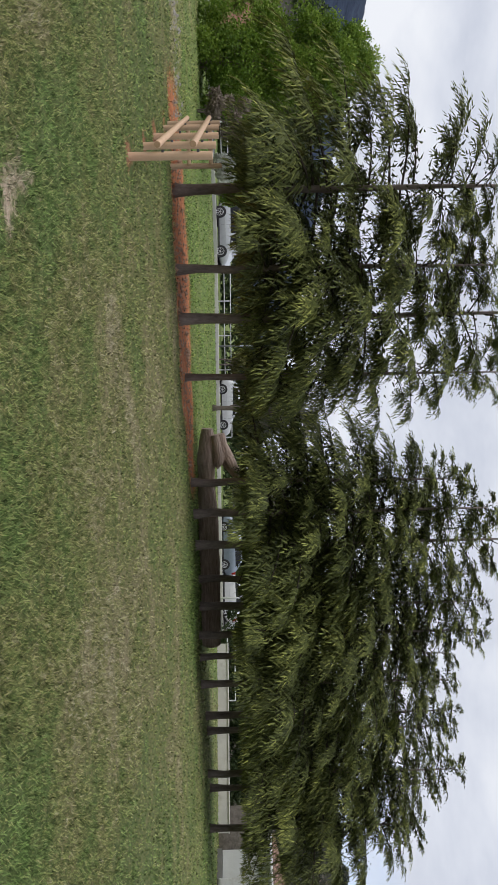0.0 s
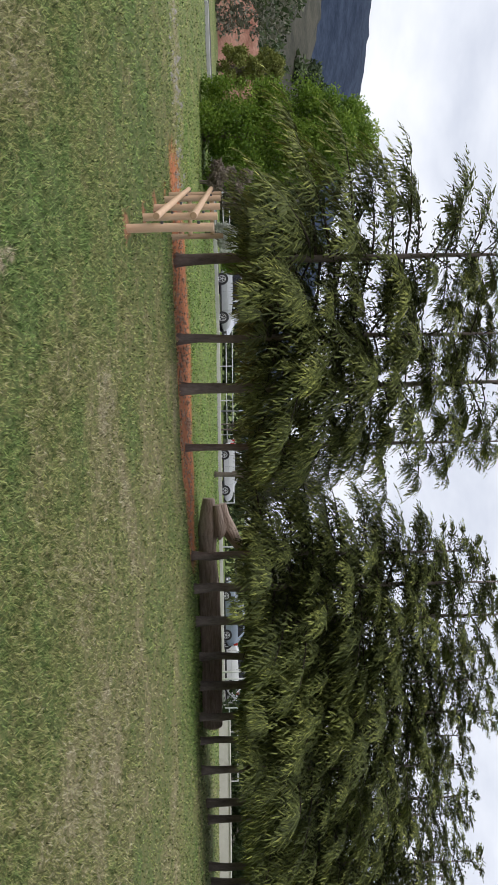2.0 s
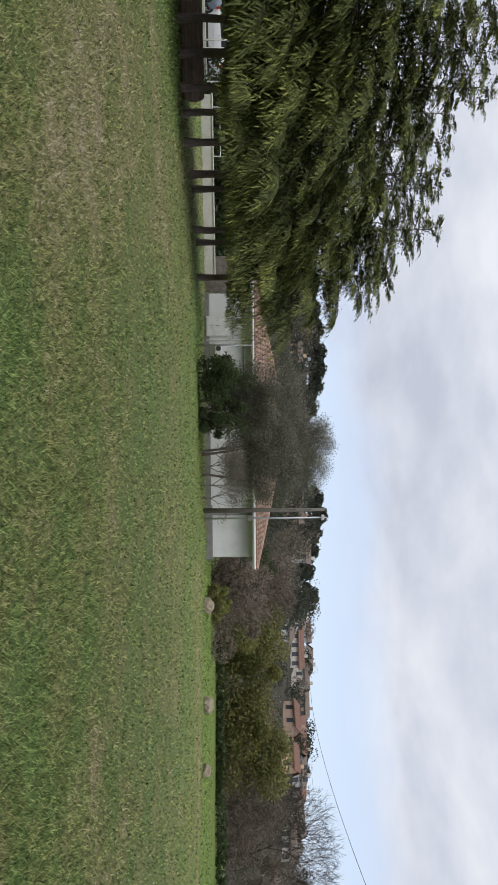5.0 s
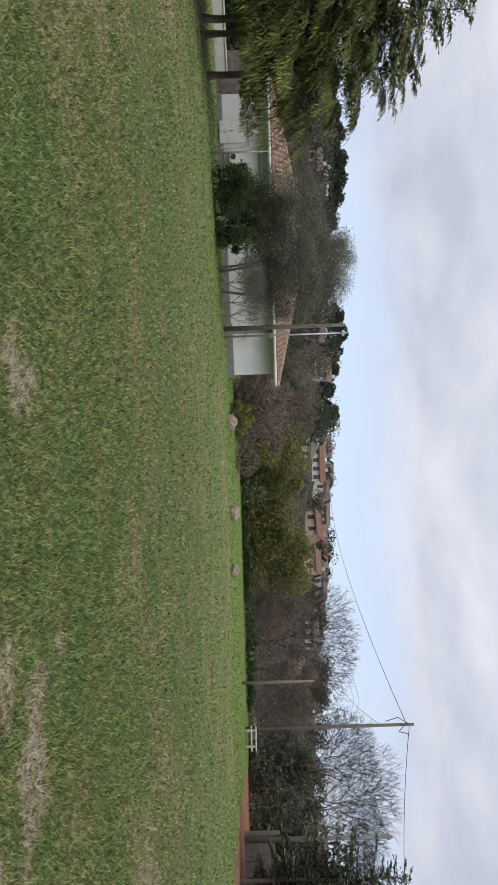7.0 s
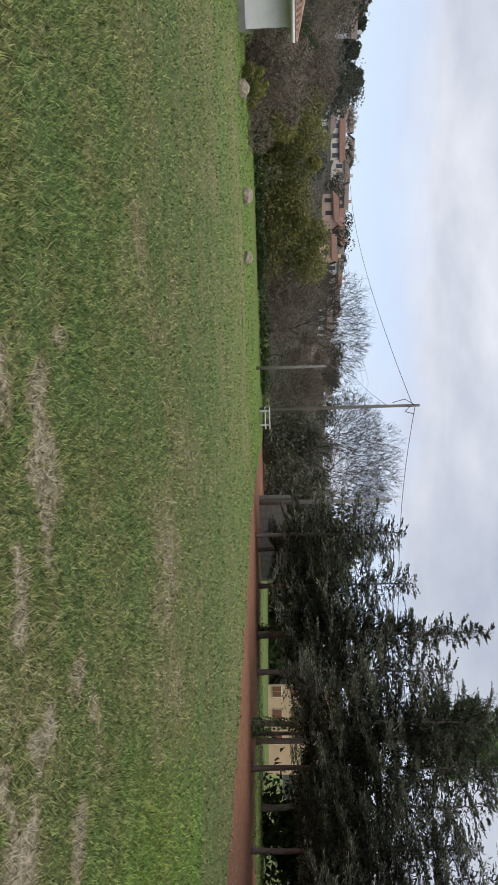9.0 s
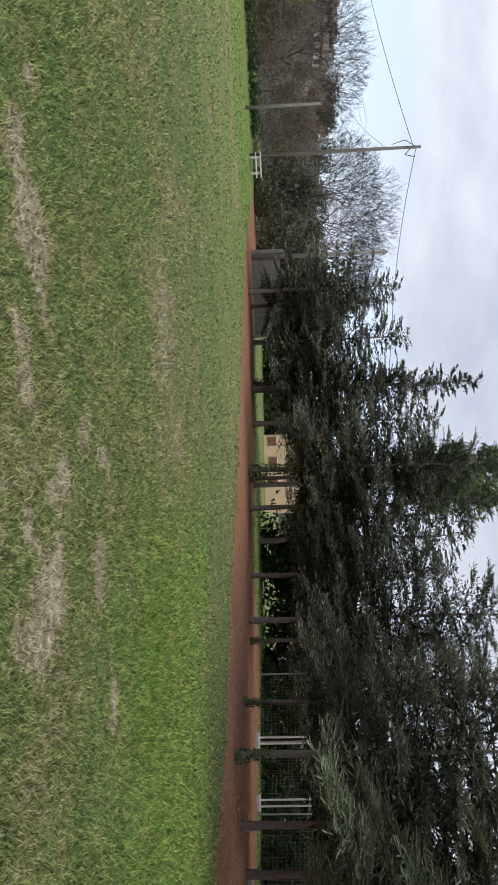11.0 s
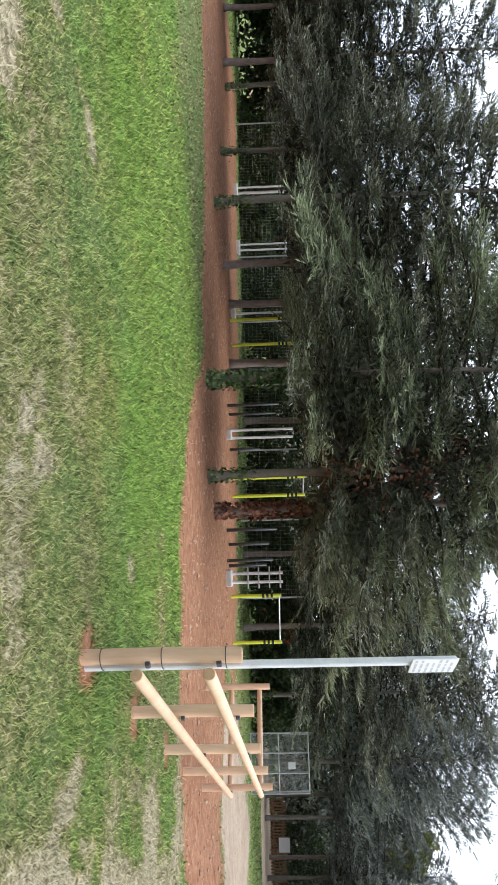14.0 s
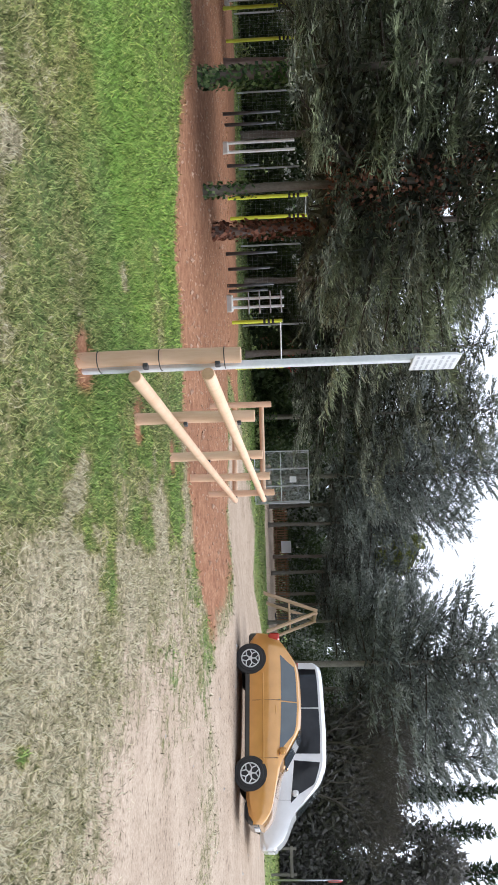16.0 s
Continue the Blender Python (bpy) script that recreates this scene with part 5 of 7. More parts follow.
# ---- distance: hill with the town, mountain, red bank ----
def swell(name, label, mat, az0, az1, d0, d1, tops, seed, rows=26, cols=140, rough=0.16):
    """Rising land between two angles: tops gives its crest's height along the way."""
    rng = np.random.default_rng(seed)
    a = np.linspace(az0, az1, cols)
    top = np.interp(np.linspace(0, 1, cols), np.linspace(0, 1, len(tops)), tops)
    co = []
    ph = rng.uniform(0, 6, 6)
    for r in np.linspace(0, 1, rows):
        d = d0 + (d1 - d0) * r
        bumps = sum(np.sin(a * f + ph[k] + r * 5 * (k + 1)) / (k + 1.5) for k, f in enumerate((0.35, 0.8, 1.7, 3.3, 6.1, 11.0)))
        z = top * soft(r) * (1 + rough * 0.5 * bumps * r) - 1.5 * (1 - r)
        co.append(np.stack([d * np.sin(np.radians(a)), d * np.cos(np.radians(a)), z], -1))
    back = co[-1].copy()
    back[:, :2] *= 1.15
    back[:, 2] = -3
    co.append(back)
    me = grid_mesh(name, np.concatenate(co), rows + 1, cols, mat)
    return tagged(new(name, me), label, "hill", kind="structure")


TOWN_TOPS = (17, 20, 22, 22, 22, 22, 21.5, 20.5, 16.5, 14.5, 13, 12)
swell("backdrop", "low wooded hillside with the town", HILL, 12, 98, 74, 250, TOWN_TOPS, 5)
swell("backdrop", "wooded ridge under the umbrella pines", HILL, 6, 57.5, 82, 190, (12, 16, 18, 19, 19.5, 19.5, 19, 18.5, 17.5, 14), 15)
swell("backdrop", "dark wooded mountain with blue haze in its colour", FAR_HILL, -75, 3, 520, 1600, (180, 215, 238, 250, 252, 248, 240, 200, 150, 100, 50), 6, rough=0.05)
swell("backdrop", "wooded foothill", HILL, -70, -10, 110, 420, (30, 36, 41, 42, 40, 34, 24), 7, rough=0.12)
swell("backdrop", "bank of bare red earth", RED_EARTH, -33.0, -25.8, 68, 84, (2.0, 3.0, 3.7, 3.9, 4.6, 4.2, 3.6), 8, rough=0.3)
swell("backdrop", "low wooded rise behind the trees", HILL, 98, 235, 90, 300, (8, 9, 10, 12, 12, 10, 10), 9)


def woods(name, label, seed, spots, leaf, per, size):
    """A far wood: crowns of many clumps, nobody could count them."""
    rng = np.random.default_rng(seed)
    ps, ds, ls, ts = [], [], [], []
    for x, y, z, r, h in spots:
        n = per
        o = unit(rng.normal(size=(n, 3)))
        sub = np.clip(rng.normal(0, 0.40, (9, 3)), -0.62, 0.62)
        k = rng.integers(0, 9, n)
        p = (sub[k] + o * 0.42) * np.array([r, r, h * 0.5]) + np.array([x, y, z + h * 0.5])
        ps.append(p)
        ds.append(o + rng.normal(0, 0.6, (n, 3)))
        ls.append(size * r * min(1.0, math.hypot(x, y) / 190) * rng.uniform(0.6, 1.4, n))
        # painted top light: upper leaves of each clump are paler
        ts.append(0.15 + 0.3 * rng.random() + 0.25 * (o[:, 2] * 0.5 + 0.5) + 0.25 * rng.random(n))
    ls = np.concatenate(ls)
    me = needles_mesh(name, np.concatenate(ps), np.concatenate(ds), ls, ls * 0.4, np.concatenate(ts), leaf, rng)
    return tagged(new(name, me), label, "woods", kind="stuff")


def hill_z(az, d):
    top = np.interp(np.linspace(0, 1, 140), np.linspace(0, 1, 12), TOWN_TOPS)
    return float(np.interp(az, np.linspace(12, 98, 140), top) * soft((d - 74) / 176)) - 0.5


rw = np.random.default_rng(77)
dark_spots, brown_spots = [], []
for _ in range(170):
    az, d = rw.uniform(14, 96), 78 + 168 * rw.random() ** 0.8
    x, y, _ = at(az, d)
    r = rw.uniform(2.0, 4.2)
    (dark_spots if rw.random() < 0.62 else brown_spots).append((x, y, hill_z(az, d) - 0.6, r, rw.uniform(3.5, 6.5)))
for _ in range(230):
    az, d = rw.uniform(20, 57), 92 + 76 * rw.random()
    x, y, _ = at(az, d)
    (dark_spots if rw.random() < 0.85 else brown_spots).append((x, y, 18.5 * float(soft((d - 82) / 108)) - 1.0, rw.uniform(2.2, 3.8), rw.uniform(4.0, 6.5)))
woods("woods", "mixed dark evergreens on the hillside", 91, dark_spots, STONE_PINE_LEAF, 520, 0.125)
woods("woods", "bare brown trees on the hillside", 92, brown_spots, TWIG_LEAF, 480, 0.12)
foot = []
for _ in range(170):
    az, d = rw.uniform(-66, -15), 120 + 260 * rw.random()
    x, y, _ = at(az, d)
    foot.append((x, y, 38 * float(soft((d - 110) / 310)) - 2, rw.uniform(3.5, 6.5), rw.uniform(6, 11)))
woods("woods", "dark woods on the foothill", 93, foot, DARK_LEAF, 240, 0.30)
far_right = []
for _ in range(90):
    az, d = rw.uniform(98, 232), 100 + 120 * rw.random()
    x, y, _ = at(az, d)
    far_right.append((x, y, 3 * float(soft((d - 90) / 120)), rw.uniform(3.5, 6), rw.uniform(8, 13)))
woods("woods", "dark woods past the park", 94, far_right, DARK_LEAF, 220, 0.30)


def umbrella_pine(az, d, base, height, reach, deep, seed):
    """A stone pine: bare forked stem under a flat dark crown."""
    rng = np.random.default_rng(seed)
    x, y, _ = at(az, d)
    tree = thing("umbrella_pine", "dark umbrella pine on the hill", "tree", (x, y, base), 0, "umbrella pines on the hill")
    g = Geo().tube([(0, 0, -1), (0.2, 0, height * 0.4), (0, 0.1, height * 0.8)], [0.45, 0.35, 0.2], 7)
    for k in range(5):
        a = k * 1.3
        g.tube([(0.1, 0, height * 0.5), (reach * 0.5 * math.cos(a), reach * 0.5 * math.sin(a), height * 0.86)], [0.2, 0.07], 4, False)
    part("trunk", g, BARK, tree)
    n, m = 3200, 34
    turn, ring = rng.uniform(0, 6.283, m), reach * rng.random(m) ** 0.55
    lump = np.stack([ring * np.cos(turn), ring * np.sin(turn), height - deep * (0.25 + 0.55 * (ring / reach) ** 2 + 0.25 * rng.random(m))], -1)
    size = rng.uniform(0.16, 0.30, m) * reach
    k = rng.integers(0, m, n)
    o = unit(rng.normal(size=(n, 3)))
    p = lump[k] + o * (size[k] * rng.uniform(0.75, 1.05, n))[:, None] * np.array([1, 1, 0.8])
    # crown lumps coloured brighter on top, as if lit from the sky
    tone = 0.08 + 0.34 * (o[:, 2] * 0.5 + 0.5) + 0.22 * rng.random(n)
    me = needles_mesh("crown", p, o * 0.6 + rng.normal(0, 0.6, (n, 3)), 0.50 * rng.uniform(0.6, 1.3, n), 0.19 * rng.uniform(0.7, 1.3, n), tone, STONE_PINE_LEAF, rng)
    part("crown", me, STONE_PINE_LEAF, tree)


for k, (az, top, reach, deep) in enumerate(((31.2, 6.5, 3.6, 4.5), (33.6, 6.8, 3.6, 5.0), (35.1, 7.1, 3.8, 5.5), (36.6, 7.25, 3.8, 5.0), (37.9, 7.25, 3.6, 5.0), (39.3, 7.0, 3.6, 4.5), (40.8, 6.5, 3.4, 4.0),
                                             (47.8, 7.0, 3.6, 5.0), (49.2, 7.2, 3.6, 5.0), (50.5, 6.85, 3.4, 4.5), (51.9, 6.6, 3.4, 4.5), (53.3, 6.2, 2.6, 4.0), (55.3, 6.45, 2.9, 4.4),
                                             (60.3, 5.2, 2.0, 3.0), (66.2, 5.2, 2.2, 3.0), (67.4, 5.2, 2.2, 3.0), (74.6, 4.85, 4.2, 6.5), (76.3, 4.9, 4.4, 7.0))):
    d = 170 + 12 * ((k * 7) % 3) if az < 56 else 214
    top_z = EYE + d * math.tan(radians(top))
    umbrella_pine(az, d, top_z - 11.5, 11.5, reach, deep, 300 + k)


def far_house(az, d, base, wide, deep, tall, turn, wall, roof, label, rows=1, cols=3):
    """A small house: walls, pitched roof with eaves, windows with frames and panes."""
    x, y, _ = at(az, d)
    h = thing("house", label, "house", (x, y, base), -az + turn, "houses of the town")
    part("wall", Geo().box((-wide / 2, -deep / 2, -4), (wide / 2, deep / 2, tall), 0.05), wall, h)
    g, e, rise = Geo(), 0.5, 0.17 * deep + 0.6
    pts = [(-wide / 2 - e, -deep / 2 - e, tall - 0.05), (wide / 2 + e, -deep / 2 - e, tall - 0.05), (wide / 2 + e, 0, tall + rise), (-wide / 2 - e, 0, tall + rise), (-wide / 2 - e, deep / 2 + e, tall - 0.05), (wide / 2 + e, deep / 2 + e, tall - 0.05)]
    low = [(a, b, c - 0.22) for a, b, c in pts]
    g.add(pts + low, [(0, 1, 2, 3), (3, 2, 5, 4), (7, 6, 9, 8), (8, 9, 10, 11), (1, 0, 6, 7), (5, 2, 8, 11), (2, 1, 7, 8), (0, 3, 9, 6), (3, 4, 10, 9), (4, 5, 11, 10)])
    for x_ in (-wide / 2, wide / 2):
        part("gable", Geo().add([(x_ + o_, y_, z_) for o_ in (-0.1, 0.1) for y_, z_ in ((-deep / 2, tall - 0.1), (deep / 2, tall - 0.1), (0, tall + rise - 0.25))], [(0, 1, 2), (5, 4, 3), (0, 2, 5, 3), (1, 4, 5, 2), (0, 3, 4, 1)]), wall, h)
    roof_ob = part("roof", g, roof, h)
    part("chimney", Geo().box((wide * 0.2, deep * 0.1, tall), (wide * 0.2 + 0.7, deep * 0.1 + 0.7, tall + rise + 0.8), 0.05), wall, roof_ob)
    for r in range(rows):
        for c in range(cols):
            wx = -wide / 2 + wide * (c + 0.5) / cols
            z0 = 0.7 + r * 2.2
            win = part("window", Geo().box((wx - 0.6, -deep / 2 - 0.10, z0 - 0.08), (wx + 0.6, -deep / 2 + 0.05, z0), 0.02), CONCRETE, h)
            part("lintel", Geo().box((wx - 0.6, -deep / 2 - 0.06, z0 + 1.4), (wx + 0.6, -deep / 2 + 0.05, z0 + 1.48), 0.02), CONCRETE, win)
            part("pane", Geo().box((wx - 0.5, -deep / 2 - 0.03, z0), (wx + 0.5, -deep / 2 + 0.04, z0 + 1.4)), PANE, win)
    return h


for az, d, w, dp, t, turn, wall, roof, rows, cols, label in (
        (56.6, 196, 8, 6, 3.4, 24, CREAM, GREY_TILE, 1, 3, "grey-roofed house under an umbrella pine"),
        (57.4, 168, 7, 6, 3.2, 40, PLASTER, GREY_TILE, 1, 2, "white gabled house on the hill"),
        (57.9, 236, 7, 6, 4.2, -10, PLASTER, GREY_TILE, 2, 2, "white house on the hill's crest"),
        (59.0, 190, 11, 7, 3.0, 8, CREAM, RED_TILE, 1, 4, "long cream house with a tiled roof"),
        (59.9, 232, 9, 7, 4.4, 30, CREAM, GREY_TILE, 2, 3, "cream two-storey house with a brown roof"),
        (61.0, 205, 8, 6, 3.6, -18, CREAM, GREY_TILE, 1, 3, "weathered cream house among trees"),
        (62.9, 222, 8, 6, 3.0, 12, PINK, GREY_TILE, 1, 3, "low pinkish house on the crest"),
        (63.9, 178, 8, 6, 3.2, -30, PINK, RED_TILE, 1, 2, "pink house with a red gable"),
        (65.3, 196, 13, 7, 3.0, 4, PINK, RED_TILE, 1, 5, "long reddish house above the hedge"),
        (66.6, 172, 6, 6, 3.6, -14, OCHRE, RED_TILE, 1, 2, "orange house with a small window"),
        (67.3, 190, 7, 6, 3.8, 20, PLASTER, GREY_TILE, 2, 2, "white house with a terrace"),
        (68.5, 200, 7, 6, 3.2, 34, CREAM, RED_TILE, 1, 2, "pale gabled house beside dark trees"),
        (70.4, 196, 9, 7, 3.4, 0, CREAM, GREY_TILE, 1, 3, "pale grey house behind bare trees"),
        (71.8, 178, 8, 7, 3.2, 8, CREAM, GREY_TILE, 1, 3, "pale house behind bare trees"),
        (74.4, 150, 6, 6, 3.0, 8, CREAM, GREY_TILE, 1, 2, "pale house among trees"),
        (36.6, 150, 4, 5, 3.4, 5, OCHRE, GREY_TILE, 1, 2, "ochre house among the pines"),
        (48.6, 150, 7, 5, 3.4, 0, PINK, GREY_TILE, 1, 3, "pinkish house behind the pole"),
        (52.0, 160, 5, 6, 3.2, -6, PLASTER, GREY_TILE, 1, 2, "white house under the pines")):
    ground_z = hill_z(az, d) - 0.9 if az > 55 else 18.5 * float(soft((d - 82) / 108)) - 1.4
    far_house(az, d, ground_z, w * 0.78, dp * 0.72, t * 0.82, turn, wall, roof, label, rows, cols)

# ---- the white house past the field ----
def white_house():
    ax, ay, _ = at(32.2, 42.0)
    bx, by, _ = at(52.1, 42.0)
    wide = math.hypot(bx - ax, by - ay)
    turn = math.degrees(math.atan2(by - ay, bx - ax))
    house = thing("house", "long white single-storey house with a tiled hip roof", "house", ((ax + bx) / 2, (ay + by) / 2, 0), turn)
    w, deep, eave = wide / 2, 8.0, 2.62
    part("wall", Geo().box((-w, 0, 0.25), (w - 2.35, deep, eave), 0.03), PLASTER, house)
    part("wall", Geo().box((w - 2.34, 0.12, 0.30), (w, deep, eave - 0.05), 0.03), PLASTER, house, "pale blue-white end bay")
    part("plinth", Geo().box((-w - 0.05, -0.08, -0.4), (w - 2.3, 0.3, 0.24), 0.03), PLINTH, house)
    part("plinth", Geo().box((w - 2.9, -0.16, -0.4), (w + 0.08, 0.3, 0.34), 0.03), PLINTH, house)
    part("corner_post", Geo().box((w - 2.62, -0.12, 0.24), (w - 2.36, 0.1, eave), 0.02), PLINTH, house)
    # roof: a hip roof whose barrel tiles run down to the eave
    e, rise, run = 0.55, 1.32, deep / 2 + 0.55
    x0, x1, y0, y1 = -w - e, w + e, -e, deep + e
    zc = eave + 0.05
    body = [(x0, y0, zc), (x1, y0, zc), (x1, y1, zc), (x0, y1, zc), (x0 + run, deep / 2, zc + rise), (x1 - run, deep / 2, zc + rise)]
    under = [(a, b, zc - 0.10) for a, b, c in body[:4]]
    roof = part("roof", Geo().add(body + under, [(0, 1, 5, 4), (2, 3, 4, 5), (1, 2, 5), (3, 0, 4), (9, 8, 7, 6), (1, 0, 6, 7), (2, 1, 7, 8), (3, 2, 8, 9), (0, 3, 9, 6)]), GREY_TILE, house)
    slope = rise / run
    rng = np.random.default_rng(8)
    tile = Geo()
    n = 5
    for i in range(2):
        y = i * 0.42
        for k in range(n + 1):
            a = math.pi * k / n
            tile.v.append((0.115 * math.cos(a) * (1 - 0.12 * i), y, 0.075 * math.sin(a) * (1 - 0.1 * i) + slope * y + (0.02 if i == 0 else 0)))
    tile.f += [(k, k + 1, n + 2 + k, n + 1 + k) for k in range(n)] + [tuple(range(n, -1, -1))]
    tile_me = tile.mesh("roof_tile", TILE)
    made, rest = 0, Geo()
    cols_ = int((x1 - x0) / 0.27)
    for r in range(int(run / 0.38)):
        for c in range(cols_):
            x, y = x0 + 0.14 + c * 0.27, y0 + r * 0.38
            if x < x0 + (y - y0) + 0.05 or x > x1 - (y - y0) - 0.05:
                continue
            o = (x + rng.uniform(-0.012, 0.012), y + rng.uniform(-0.02, 0.02), zc + (y - y0) * slope + 0.012)
            if made < 300:
                ob = new("roof_tile", tile_me)
                ob.parent, ob.location = roof, o
                made += 1
            else:
                rest.add([(p[0] + o[0], p[1] + o[1], p[2] + o[2]) for p in tile.v], tile.f)
    tagged(part("roof_tiles", rest, TILE, roof), kind="stuff")
    part("ridge", Geo().tube([(x0 + run, deep / 2, zc + rise + 0.03), (x1 - run, deep / 2, zc + rise + 0.03)], 0.12, 8).tube([(x1, y0, zc + 0.05), (x1 - run, deep / 2, zc + rise + 0.03)], 0.11, 8).tube([(x0, y0, zc + 0.05), (x0 + run, deep / 2, zc + rise + 0.03)], 0.11, 8), TILE, roof)
    part("gutter", Geo().tube([(x0, y0 - 0.06, zc - 0.05), (x1, y0 - 0.06, zc - 0.05)], 0.075, 8).box((x0, y0 - 0.02, zc - 0.16), (x1, y0 + 0.02, zc - 0.02)), GUTTER, roof, "white gutter and fascia")
    part("chimney", Geo().box((-2.6, 2.6, zc + 0.7), (-2.1, 3.1, zc + 1.5), 0.03), PLASTER, roof)
    # doors, units and pipes on the front
    door = part("door", Geo().box((-w + 1.25, -0.14, 0.06), (-w + 2.35, -0.005, 1.28), 0.02), WHITE_STEEL, house, "white metal cabinet doors")
    part("door_leaf", Geo().box((-w + 1.30, -0.165, 0.12), (-w + 1.78, -0.142, 1.22), 0.01), WHITE_STEEL, door)
    part("door_leaf", Geo().box((-w + 1.82, -0.165, 0.12), (-w + 2.30, -0.142, 1.22), 0.01), WHITE_STEEL, door)
    part("handle", Geo().box((-w + 1.74, -0.19, 0.62), (-w + 1.77, -0.166, 0.78), 0.004), DARK_STEEL, door)
    for x, z, s in ((-w + 1.35, 1.75, 0.35), (-w + 2.75, 0.55, 0.4), (-w + 3.3, 0.62, 0.36)):
        unit_ = part("air_unit", Geo().box((x, -0.34, z), (x + s * 1.7, -0.02, z + s), 0.03), WHITE_STEEL, house, "white air-conditioning unit")
        part("grille", Geo().tube([(x + s * 0.7, -0.35, z + s / 2), (x + s * 0.7, -0.338, z + s / 2)], s * 0.36, 14), DARK_STEEL, unit_)
    for x in (-w + 2.55, -w + 4.1):
        part("pipe", Geo().tube([(x, -0.06, 0.1), (x, -0.06, eave - 0.1)], 0.035, 7), GUTTER, house)
    part("pipe", Geo().tube([(-w + 2.6, -0.05, 2.1), (-w + 4.6, -0.05, 2.1)], 0.02, 6).tube([(-w + 1.3, -0.05, 1.55), (-w + 2.5, -0.05, 1.55)], 0.02, 6), DARK_STEEL, house)
    win = part("window", Geo().box((-w + 4.9, -0.03, 1.05), (-w + 5.9, 0.06, 2.05), 0.02), GUTTER, house)
    part("pane", Geo().box((-w + 4.97, -0.036, 1.12), (-w + 5.38, -0.028, 1.98)), PANE, win)
    part("pane", Geo().box((-w + 5.43, -0.036, 1.12), (-w + 5.83, -0.028, 1.98)), PANE, win)


white_house()


def wall_piece(name, label, az0, az1, d, low, high, thick, mat, cap=None, kind="structure"):
    ax, ay, _ = at(az0, d)
    bx, by, _ = at(az1, d)
    n = math.hypot(bx - ax, by - ay)
    ob = thing(name, label, "wall", (ax, ay, 0), math.degrees(math.atan2(by - ay, bx - ax)), kind=kind)
    part("wall_body", Geo().box((0, 0, low), (n, thick, high), 0.03), mat, ob)
    if cap:
        part("coping", Geo().box((-0.03, -0.05, high), (n + 0.03, thick + 0.05, high + 0.07), 0.02), cap, ob)
    return ob, n


wall_piece("wall_1", "low pale cement wall behind the cedars", 18.6, 31.2, 43.5, -0.5, 0.52, 0.3, LOW_WALL, LOW_WALL)
wall_piece("wall_2", "grey-brown rubble wall beside the house", 29.5, 32.2, 44.5, -0.5, 1.7, 0.35, STONE_WALL, PLINTH)
wall_piece("wall_3", "grey wall under dark shrubs", 17.5, 30.0, 50.0, -0.5, 1.5, 0.3, STONE_WALL)
pillar_wall, n_ = wall_piece("wall_4", "grey concrete wall panels between posts", 84.9, 91.0, 50.5, -0.3, 1.75, 0.18, CONCRETE)
for k in range(5):
    part("post", Geo().box((k * n_ / 4 - 0.13, -0.1, -0.3), (k * n_ / 4 + 0.13, 0.1, 2.05), 0.03), CONCRETE, pillar_wall)


def ochre_house(az0, az1, d, label):
    ax, ay, _ = at(az0, d)
    bx, by, _ = at(az1, d)
    n = math.hypot(bx - ax, by - ay)
    h = thing("house", label, "house", (ax, ay, 0), math.degrees(math.atan2(by - ay, bx - ax)))
    part("wall", Geo().box((0, 0, -0.3), (n, 6, 5.2), 0.04), OCHRE, h)
    part("roof", Geo().box((-0.4, -0.5, 5.2), (n + 0.4, 6.5, 5.42), 0.05), RED_TILE, h)
    for k in range(max(2, int(n / 1.7))):
        x = 0.55 + k * 1.7
        for z0, z1 in ((0.35, 1.0), (1.75, 2.95)):
            win = part("window", Geo().box((x - 0.45, -0.05, z0 - 0.06), (x + 0.45, 0.02, z1 + 0.06), 0.02), CREAM, h)
            part("shutter", Geo().box((x - 0.38, -0.08, z0), (x - 0.01, -0.052, z1), 0.01), SHUTTER, win)
            part("shutter", Geo().box((x + 0.01, -0.08, z0), (x + 0.38, -0.052, z1), 0.01), SHUTTER, win)


ochre_house(98.6, 104.6, 62, "ochre house with brown shutters behind the firs")
ochre_house(112.8, 116.2, 64, "yellowish house past the fir row")

# ---- timber fences at the field's entrances ----
def round_post(fence, p, tall, r, rng, name="post"):
    g = Geo().tube([(p[0], p[1], p[2] - 0.3), (p[0] + rng.uniform(-0.01, 0.01), p[1], p[2] + tall * 0.5), (p[0], p[1], p[2] + tall - 0.008), (p[0], p[1], p[2] + tall)], [r * 1.03, r, r * 0.99, r * 0.97], 20)
    return part(name, g, PINE_WOOD, fence, smooth=False)


def rail(fence, a, b, r):
    a, b = Vector(a), Vector(b)
    d = (b - a).normalized()
    bar = part("rail", Geo().tube([a, a + d * 0.012, a.lerp(b, 0.5), b - d * 0.012, b], [r * 0.9, r, r * 0.99, r * 0.97, r * 0.86], 20), PINE_WOOD, fence)
    part("rail_end", Geo().tube([a - d * 0.004, a + d * 0.002], r * 0.86, 20), END_WOOD, bar)
    return bar


